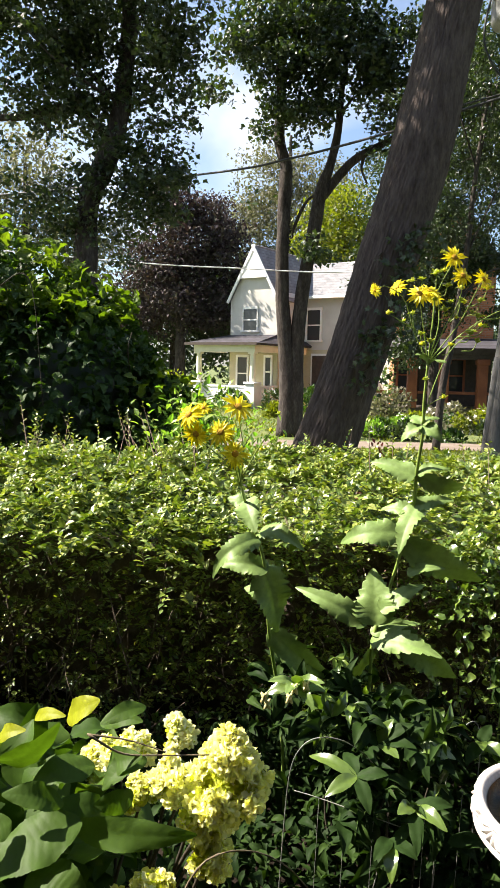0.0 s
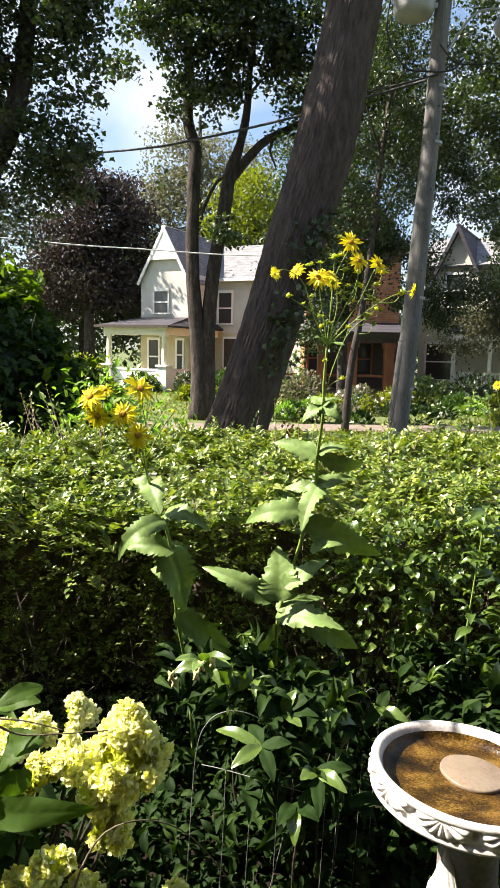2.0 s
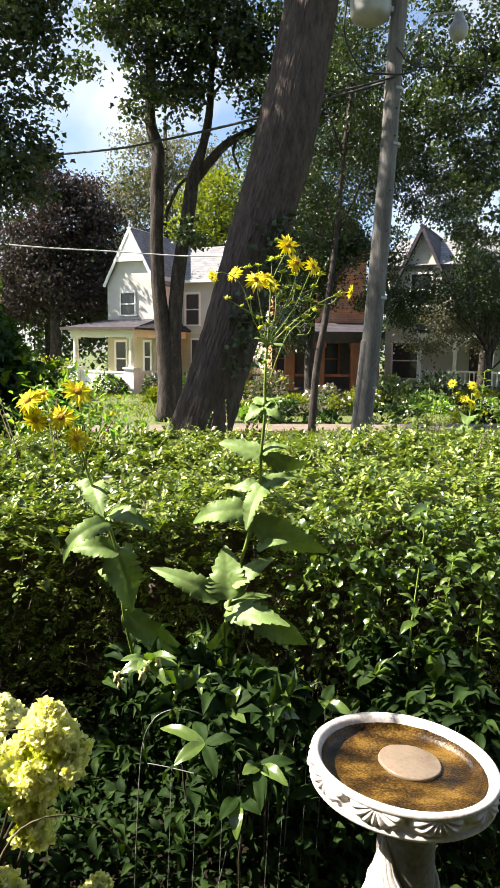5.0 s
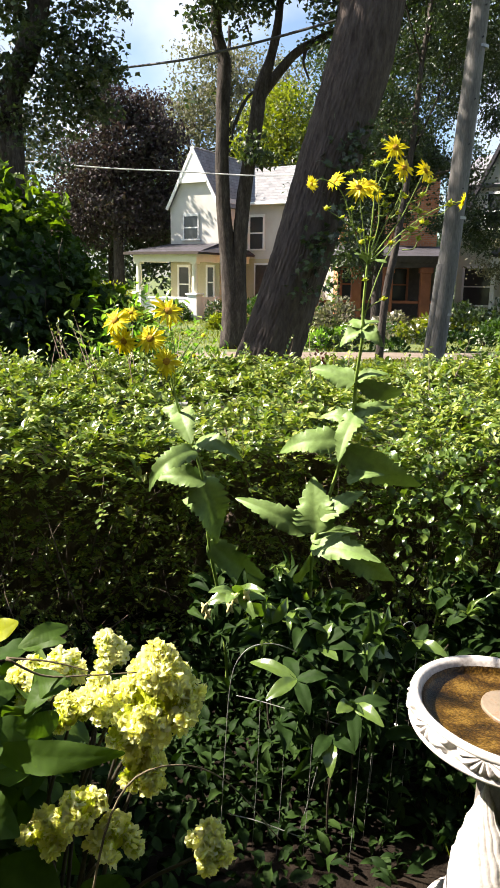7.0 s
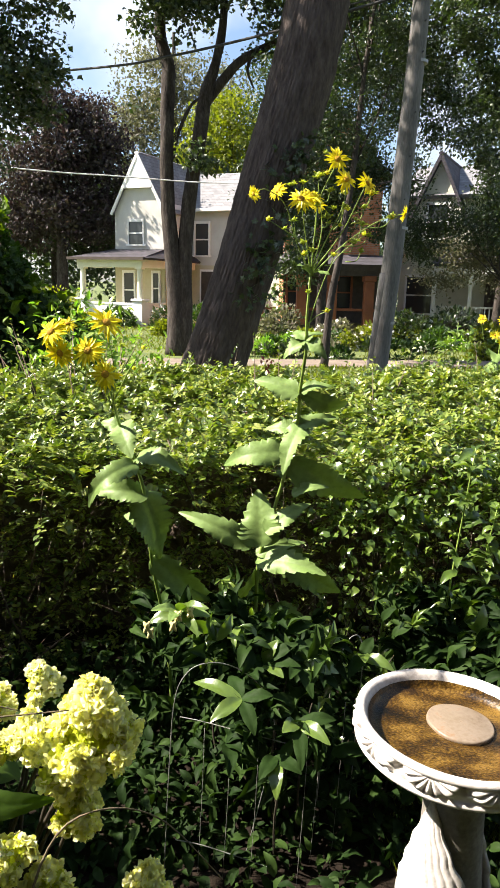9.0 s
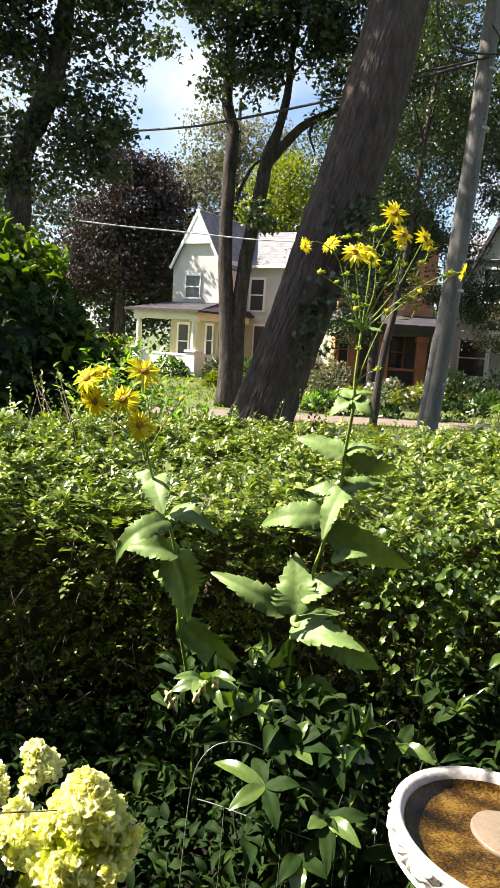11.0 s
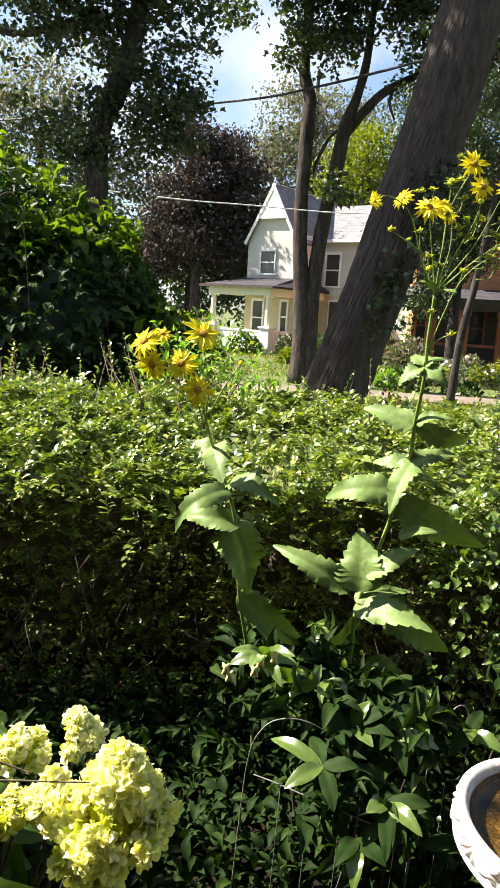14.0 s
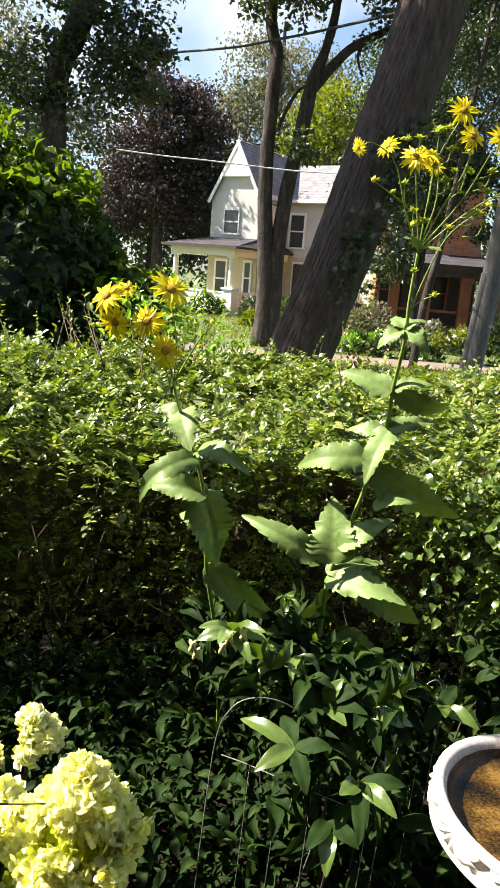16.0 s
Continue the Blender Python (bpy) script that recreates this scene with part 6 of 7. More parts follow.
UP = (0, -0.35, 1)
cup_plant((0.42, 2.47, 0.0), [(0.42, 2.47, 0, 0.010), (0.44, 2.46, 0.4, 0.0098), (0.447, 2.46, 0.647, 0.0095), (0.451, 2.45, 0.797, 0.009), (0.494, 2.44, 0.972, 0.0088), (0.529, 2.42, 1.124, 0.0085), (0.553, 2.38, 1.287, 0.0082), (0.550, 2.34, 1.398, 0.008), (0.552, 2.29, 1.525, 0.0075), (0.548, 2.275, 1.626, 0.0065), (0.551, 2.26, 1.75, 0.0055)],
          [((0.543, 2.28, 1.556), (0.482, 2.28, 1.505), 0.0204, (-0.49, -0.64, 0.59), 0.2),
           ((0.549, 2.28, 1.556), (0.605, 2.237, 1.51), 0.0203, (-0.2, -0.82, 0.54), 0.2),
           ((0.543, 2.28, 1.559), (0.521, 2.337, 1.581), 0.0168, (-0.32, -0.45, 0.84), 0.2),
           ((0.548, 2.28, 1.559), (0.6, 2.285, 1.582), 0.0167, (-0.32, -0.45, 0.84), 0.2),
           ((0.547, 2.34, 1.389), (0.414, 2.41, 1.423), 0.032, (-0.47, -0.61, 0.64), 0.1),
           ((0.553, 2.34, 1.398), (0.749, 2.41, 1.364), 0.0358, (0.4, -0.7, -0.59), 0.4),
           ((0.553, 2.34, 1.398), (0.639, 2.298, 1.422), 0.0171, (-0.47, -0.61, 0.63), 0.2),
           ((0.553, 2.38, 1.279), (0.679, 2.375, 1.309), 0.0218, (-0.18, -0.77, 0.62), 0.15),
           ((0.548, 2.38, 1.268), (0.456, 2.441, 1.259), 0.0206, (-0.46, -0.59, 0.66), 0.15),
           ((0.566, 2.38, 1.287), (0.491, 2.285, 1.148), 0.032, (-0.46, -0.59, 0.66), 0.12),
           ((0.525, 2.42, 1.185), (0.292, 2.49, 1.124), 0.0392, (-0.4, -0.79, 0.47), 0.32),
           ((0.537, 2.42, 1.158), (0.833, 2.49, 0.996), 0.0572, (0.43, -0.72, -0.54), 0.12),
           ((0.551, 2.42, 1.042), (0.664, 2.378, 1.079), 0.0169, (-0.44, -0.55, 0.71), 0.2),
           ((0.454, 2.4, 0.867), (0.444, 2.47, 1.045), 0.0588, (-0.34, -0.65, 0.68), 0.06),
           ((0.462, 2.4, 0.917), (0.615, 2.416, 1.011), 0.0312, (-0.34, -0.66, 0.67), 0.15),
           ((0.447, 2.45, 0.808), (0.681, 2.275, 0.806), 0.04, (-0.39, -0.53, 0.76), 0.15),
           ((0.441, 2.45, 0.822), (0.614, 2.459, 0.859), 0.022, (-0.12, -0.69, 0.72), 0.15),
           ((0.499, 2.45, 0.847), (0.768, 2.52, 0.629), 0.0601, (0.47, -0.74, -0.48), 0.1),
           ((0.426, 2.42, 0.867), (0.14, 2.49, 0.987), 0.034, (-0.35, -0.75, 0.56), 0.2),
           ((0.497, 2.45, 0.625), (0.663, 2.52, 0.496), 0.0496, (0.5, -0.75, -0.44), 0.15),
           ((0.442, 2.45, 0.767), (0.347, 2.483, 0.611), 0.0395, (0.49, -0.74, -0.46), 0.15),
           ((0.551, 2.26, 1.745), (0.505, 2.22, 1.775), 0.016, UP, 0.2), ((0.551, 2.26, 1.745), (0.598, 2.22, 1.752), 0.016, UP, 0.2)],
          [[(0.551, 2.26, 1.75), (0.555, 2.25, 1.85), (0.56, 2.23, 1.95), (0.605, 2.22, 2.05)], [(0.551, 2.26, 1.75), (0.53, 2.24, 1.84), (0.503, 2.2, 1.945)], [(0.551, 2.26, 1.75), (0.5, 2.22, 1.83), (0.46, 2.2, 1.93), (0.40, 2.17, 1.965), (0.362, 2.15, 1.95)], [(0.49, 2.22, 1.85), (0.414, 2.2, 1.89)],
           [(0.551, 2.26, 1.75), (0.59, 2.24, 1.85), (0.62, 2.2, 1.93), (0.628, 2.2, 1.995)], [(0.551, 2.26, 1.75), (0.62, 2.2, 1.86), (0.655, 2.12, 1.97)], [(0.551, 2.26, 1.745), (0.65, 2.25, 1.84), (0.74, 2.25, 1.90), (0.816, 2.25, 1.925)], [(0.546, 2.28, 1.56), (0.575, 2.27, 1.68), (0.62, 2.26, 1.79), (0.70, 2.25, 1.86)],
           [(0.553, 2.26, 1.76), (0.575, 2.25, 1.86), (0.569, 2.25, 1.95)], [(0.546, 2.28, 1.6), (0.575, 2.265, 1.63), (0.602, 2.25, 1.645)]],
          [((0.605, 2.22, 2.058), (0.1, -0.9, 0.3), 0.032), ((0.628, 2.20, 2.003), (0.15, -0.85, 0.35), 0.030), ((0.658, 2.10, 1.981), (0.5, -0.7, 0.3), 0.028), ((0.503, 2.20, 1.948), (-0.2, -0.8, 0.5), 0.034), ((0.535, 2.21, 1.955), (0.1, -0.6, 0.7), 0.030), ((0.437, 2.20, 1.966), (-0.6, -0.6, 0.4), 0.026), ((0.365, 2.15, 1.95), (-0.7, -0.4, -0.3), 0.020), ((0.818, 2.25, 1.922), (0.8, -0.4, -0.3), 0.022), ((0.565, 2.26, 1.94), (0.2, -0.7, 0.4), 0.024)],
          [((0.414, 2.2, 1.892), 0.016), ((0.569, 2.2, 2.07), 0.013), ((0.55, 2.22, 2.01), 0.014), ((0.575, 2.21, 2.02), 0.014), ((0.47, 2.2, 1.985), 0.012), ((0.485, 2.22, 1.99), 0.013), ((0.602, 2.25, 1.647), 0.016), ((0.541, 2.24, 1.70), 0.014), ((0.548, 2.23, 1.815), 0.018), ((0.644, 2.23, 1.93), 0.014), ((0.60, 2.22, 1.93), 0.014), ((0.66, 2.2, 1.90), 0.013), ((0.70, 2.25, 1.865), 0.015), ((0.78, 2.25, 1.92), 0.015), ((0.675, 2.23, 1.845), 0.012), ((0.62, 2.22, 1.885), 0.013), ((0.59, 2.22, 1.89), 0.012), ((0.46, 2.2, 1.87), 0.012)],
          "tall cup plant with toothed leaves and yellow flowers", 300,
          [(0.489, 2.22, 1.894), (0.521, 2.22, 1.805), (0.555, 2.22, 2.016), (0.513, 2.22, 1.995), (0.588, 2.22, 1.977), (0.632, 2.22, 1.972), (0.631, 2.22, 1.937), (0.688, 2.22, 1.936), (0.585, 2.22, 1.907), (0.607, 2.22, 1.804), (0.686, 2.22, 1.817), (0.685, 2.22, 1.891),
           (0.706, 2.22, 1.859), (0.77, 2.22, 1.911), (0.665, 2.22, 1.841), (0.553, 2.22, 1.936), (0.516, 2.22, 1.835), (0.708, 2.22, 1.974)])
cup_plant((0.17, 2.60, 0.0), [(0.17, 2.60, 0, 0.009), (0.14, 2.48, 0.5, 0.0085), (0.093, 2.36, 0.825, 0.008), (0.08, 2.32, 0.973, 0.0077), (0.07, 2.28, 1.092, 0.0075), (0.046, 2.25, 1.191, 0.007), (0.006, 2.2, 1.312, 0.006), (-0.005, 2.12, 1.38, 0.005), (-0.014, 2.04, 1.452, 0.0045), (-0.021, 2.01, 1.478, 0.004)],
          [((0.006, 2.2, 1.314), (-0.051, 2.234, 1.323), 0.0197, (-0.27, -0.65, 0.71), 0.15),
           ((0.006, 2.2, 1.323), (0.038, 2.105, 1.247), 0.0323, (-0.27, -0.65, 0.71), 0.1),
           ((0.05, 2.25, 1.212), (0.182, 2.166, 1.191), 0.0273, (-0.29, -0.63, 0.73), 0.45),
           ((0.05, 2.25, 1.195), (-0.101, 2.222, 1.078), 0.0269, (-0.24, -0.83, 0.51), 0.5),
           ((0.082, 2.28, 1.088), (-0.094, 2.333, 1.087), 0.028, (-0.25, -0.81, 0.54), 0.25),
           ((0.065, 2.28, 1.092), (0.12, 2.35, 0.85), 0.062, (0.55, -0.69, -0.48), 0.08),
           ((0.08, 2.32, 0.977), (0.002, 2.383, 0.995), 0.0204, (-0.28, -0.58, 0.77), 0.15),
           ((0.09, 2.36, 0.854), (0.31, 2.43, 0.654), 0.0473, (0.57, -0.7, -0.44), 0.12)],
          [[(-0.007, 2.05, 1.39), (-0.03, 2.03, 1.47), (-0.062, 2.0, 1.535)], [(-0.007, 2.05, 1.39), (0.0, 2.02, 1.5), (-0.016, 2.0, 1.60)], [(-0.02, 2.04, 1.44), (-0.09, 2.02, 1.52), (-0.15, 2.0, 1.58)], [(-0.02, 2.04, 1.44), (-0.08, 2.02, 1.49), (-0.129, 2.0, 1.53)], [(0.0, 2.04, 1.42), (0.04, 2.02, 1.5), (0.074, 2.0, 1.55)]],
          [((-0.021, 2.0, 1.488), (0.05, -0.9, 0.35), 0.036), ((-0.062, 1.99, 1.548), (-0.2, -0.8, 0.4), 0.036), ((-0.016, 2.0, 1.617), (0.3, -0.6, 0.6), 0.040), ((-0.15, 2.0, 1.593), (-0.4, -0.7, 0.4), 0.036), ((-0.129, 2.0, 1.54), (-0.3, -0.8, -0.2), 0.034), ((-0.112, 2.02, 1.611), (0.2, -0.5, 0.6), 0.022)],
          [((0.074, 2.0, 1.556), 0.014), ((0.02, 2.02, 1.56), 0.012), ((-0.175, 2.0, 1.53), 0.014), ((0.05, 2.03, 1.50), 0.013), ((0.095, 2.02, 1.60), 0.012)],
          "shorter cup plant with drooping leaves and yellow flowers", 400)
cup_plant((2.77, 5.5, ground_z(2.77, 5.5)), [(2.77, 5.5, -0.1, 0.012), (2.77, 5.5, 0.8, 0.01), (2.80, 5.5, 1.42, 0.006)],
          [((2.77, 5.5, 0.3 + 0.13 * i), (2.77 + 0.3 * math.cos(2.4 * i), 5.5 + 0.3 * math.sin(2.4 * i), 0.28 + 0.13 * i), 0.07, (0, -0.3, 1), 0.25) for i in range(8)],
          [[(2.78, 5.5, 1.1), (2.67, 5.5, 1.3), (2.62, 5.5, 1.5)], [(2.78, 5.5, 1.1), (2.88, 5.5, 1.2), (2.92, 5.5, 1.3)], [(2.78, 5.5, 1.2), (2.82, 5.5, 1.4), (2.84, 5.5, 1.5)]],
          [((2.62, 5.48, 1.50), (-0.5, -0.8, 0.1), 0.036), ((2.78, 5.45, 1.49), (0, -0.8, 0.5), 0.040), ((2.82, 5.45, 1.42), (0.3, -0.8, 0.4), 0.040), ((2.79, 5.45, 1.33), (0.1, -0.9, 0.3), 0.040), ((2.72, 5.45, 1.38), (-0.3, -0.8, 0.3), 0.036), ((2.92, 5.48, 1.28), (0.4, -0.8, 0.3), 0.036)],
          [((2.67, 5.5, 1.42), 0.02), ((2.88, 5.5, 1.38), 0.02), ((2.97, 5.5, 1.2), 0.02)], "leafy clump of yellow flowers beyond the hedge", 500)

# ---- hydrangea ----
def bloom(parent, o, at, r, h, n, seed, sharp=0.6, petal=M_HYD):
    """A ragged cone of clustered four-petalled florets, pale outside and lime within for the shade."""
    rng = np.random.default_rng(seed)
    lobes = max(7, n // 24)
    u = unit(lobes, rng)
    u[:, 2] = np.where(u[:, 2] < -0.55, -u[:, 2], u[:, 2])
    taper = 1 - sharp * np.clip(u[:, 2], 0, 1) ** 1.1
    lobe = u * np.stack([r * taper, r * taper, np.full(lobes, h)], -1) * rng.uniform(0.70, 1.0, lobes)[:, None]
    for name, share, lift, mat in (("flower_cone", 1.0, 0.0, petal), ("inner_petals", 0.55, -0.28, M_HYDIN)):
        m = int(n * share)
        pick = rng.integers(0, lobes, m)
        w = u[pick] * 0.9 + unit(m, rng)
        w /= np.linalg.norm(w, axis=1)[:, None]
        lr = r * 0.30 * rng.uniform(0.7, 1.1, m)
        c = np.array(at) - o + lobe[pick] * (1 + lift) + w * (lr * rng.uniform(0.6, 1.25, m))[:, None]
        nrm = w + unit(m, rng) * 0.75
        nrm /= np.linalg.norm(nrm, axis=1)[:, None]
        a = np.cross(nrm, unit(m, rng))
        a /= np.linalg.norm(a, axis=1)[:, None]
        b = np.cross(nrm, a)
        size = 0.0118 * rng.uniform(0.65, 1.25, m)
        pieces = []
        for q in range(4):
            y = a * math.cos(q * math.pi / 2) + b * math.sin(q * math.pi / 2) + nrm * rng.uniform(-0.2, 1.4, m)[:, None]
            pieces.append(scatter(PETAL, c, y, nrm + unit(m, rng) * 0.25, size * rng.uniform(0.75, 1.2, m)))
        v, f = join(pieces)
        mesh_part(name, np_mesh(name, v, f), mat, parent, "lime-yellow cone of small petals" if share == 1.0 else "")["kind"] = "stuff"
    bm = bmesh.new()
    bmesh.ops.create_icosphere(bm, subdivisions=2, radius=1, matrix=Matrix.LocRotScale(Vector(np.array(at) - o), None, Vector((r * 0.5, r * 0.5, h * 0.55))))
    part("flower_core", bm, M_HYDIN, parent, "", True)


def hydrangea():
    base = (-0.25, 1.15, 0.0)
    o = np.array(base)
    ob = thing("hydrangea", base, "panicle hydrangea with lime-yellow flower cones", "shrub")
    cones = [((0.010, 1.08, 1.102), 0.051, 0.074, 820),
             ((-0.086, 1.15, 1.055), 0.027, 0.033, 207),
             ((-0.094, 1.28, 1.062), 0.027, 0.029, 185),
             ((-0.133, 1.15, 1.028), 0.023, 0.032, 176),
             ((-0.181, 1.25, 1.05), 0.042, 0.023, 224),
             ((-0.02, 1.08, 0.981), 0.028, 0.04, 246),
             ((-0.099, 1.02, 0.966), 0.027, 0.023, 161),
             ((-0.051, 1.02, 0.913), 0.028, 0.023, 171),
             ((-0.152, 1.03, 0.915), 0.027, 0.024, 170),
             ((0.085, 1.08, 0.839), 0.032, 0.029, 212),
             ((-0.232, 1.25, 1.013), 0.028, 0.037, 232),
             ((-0.042, 1.08, 1.054), 0.023, 0.022, 141),
             ((-0.062, 1.13, 1.06), 0.026, 0.026, 180),
             ((-0.02, 1.09, 1.03), 0.028, 0.03, 200)]
    for i, (p, r, h, n) in enumerate(cones):
        bloom(ob, o, p, r, h, int(n * 1.7), 600 + i, 0.85 if i == 0 else 0.6, M_HYDWHITE if i in (2, 4) else M_HYD)
        mid = (np.array(p) + np.array([-0.22, 1.15, 0.3])) / 2 + np.array([0.02 * (i % 3 - 1), 0.03, 0.05])
        v, f = tube([np.array([-0.24 + 0.03 * (i % 4), 1.16, 0]) - o, mid - o, np.array(p) - o], [0.0045, 0.004, 0.0025], 6, 18)
        mesh_part("stem", np_mesh("stem", v, f), M_STEM, ob)
    leaves = [((-0.24, 1.1, 1.181), (-0.184, 1.07, 1.23), 0.0192, (0.09, -0.68, 0.73), 0.1, 0),
              ((-0.178, 1.02, 1.156), (-0.254, 0.98, 1.156), 0.0227, (-0.25, -0.57, 0.78), 0.15, 1),
              ((-0.212, 0.98, 1.122), (-0.285, 0.95, 1.155), 0.0174, (-0.22, -0.55, 0.8), 0.15, 1),
              ((-0.184, 0.97, 1.105), (-0.309, 0.92, 1.048), 0.0388, (-0.22, -0.52, 0.82), 0.18, 1),
              ((-0.192, 1.12, 1.169), (-0.123, 1.08, 1.195), 0.015, (0.06, -0.67, 0.74), 0.2, 1),
              ((-0.17, 1.06, 1.124), (-0.116, 1.03, 1.167), 0.0206, (0.05, -0.65, 0.76), 0.2, 1),
              ((-0.213, 0.99, 1.086), (-0.028, 0.96, 1.094), 0.0201, (0.73, -0.66, 0.17), 0.12, 1),
              ((-0.322, 1.02, 1.158), (-0.223, 1.0, 1.222), 0.0245, (0.77, -0.63, 0.09), 0.2, 1),
              ((-0.329, 1.05, 1.175), (-0.283, 1.03, 1.202), 0.0113, (-0.2, -0.6, 0.78), 0.2, 0),
              ((-0.289, 1.1, 1.183), (-0.234, 1.06, 1.21), 0.0097, (-0.23, -0.61, 0.76), 0.2, 0),
              ((-0.274, 0.95, 1.116), (-0.323, 0.92, 1.095), 0.0251, (-0.19, -0.53, 0.83), 0.2, 1),
              ((-0.112, 1.06, 1.227), (-0.17, 1.02, 1.22), 0.0126, (0.08, -0.65, 0.75), 0.2, 1),
              ((-0.111, 1.06, 1.147), (-0.169, 1.02, 1.123), 0.0186, (-0.27, -0.54, 0.8), 0.25, 1),
              ((-0.126, 1.04, 1.1), (-0.174, 1.0, 1.107), 0.0171, (0.76, -0.63, 0.18), 0.2, 1),
              ((-0.22, 1.02, 0.88), (-0.12, 0.97, 0.83), 0.040, (0, -0.5, 0.8), 0.3, 1),
              ((-0.10, 1.02, 0.84), (-0.02, 0.96, 0.80), 0.036, (0, -0.4, 0.9), 0.3, 1),
              ((-0.27, 1.0, 1.0), (-0.17, 0.96, 0.98), 0.034, (0, -0.5, 0.8), 0.3, 1)]
    for i, (b, t, w, n, d, old) in enumerate(leaves):
        v, f = big_leaf(np.array(b) - o, np.array(t) - o, w, n, d, 15, 0.16, 700 + i, 97, 16, True)
        mesh_part("leaf", np_mesh("leaf", v, f), M_HYDLEAF if old else M_GOLDLEAF, ob, "" if old else "yellow-green young leaf")
    for p in ([(-0.187, 1.02, 1.202), (-0.142, 1.03, 1.17), (-0.086, 1.04, 1.163), (-0.017, 1.05, 1.16)], [(-0.199, 1.06, 1.181), (-0.14, 1.06, 1.174), (-0.082, 1.06, 1.157)],
              [(-0.09, 0.96, 0.80), (-0.06, 0.95, 0.962), (-0.038, 0.96, 1.025), (-0.01, 0.97, 1.056), (0.032, 0.98, 1.062), (0.076, 1.0, 1.039), (0.122, 1.02, 0.989), (0.191, 1.05, 0.873)]):
        p = np.array(p)
        v, f = tube(p - o, np.linspace(0.0019, 0.0008, len(p)), 6, 18)
        mesh_part("twig", np_mesh("twig", v, f), M_TAN, ob)
    # inner foliage below
    rng = np.random.default_rng(77)
    n = 1500
    x, y = rng.uniform(-0.95, -0.20, n), rng.uniform(1.0, 1.36, n)
    roof = 1.17 - 0.25 * (y - 1.0) - 0.8 * np.clip(x + 0.30, 0, 1)
    at = np.stack([x, y, roof * (0.15 + 0.80 * rng.random(n) ** 0.6) + 0.03 * rng.normal(size=n)], -1)
    at = at[(at[:, 2] < roof - 0.02) & ((x < -0.22) | (y > 1.15))]
    n = len(at)
    v, f = scatter(HEART, at - o, unit(n, rng) + np.array([0.2, -0.3, -0.2]), unit(n, rng) * 0.5 + np.array([0, -0.3, 0.8]), 0.095 * rng.uniform(0.6, 1.2, n))
    mesh_part("foliage", np_mesh("foliage", v, f), M_HYDLEAF, ob)["kind"] = "stuff"


hydrangea()


# added out of view on the left, to cast shade over the soil
shrub("shade_shrub", "unseen tall shrub added to shade the garden bed", -1.5, 1.95, 0.54, 1.95, M_HYDLEAF, 4200, 0.075, OVAL, 171)


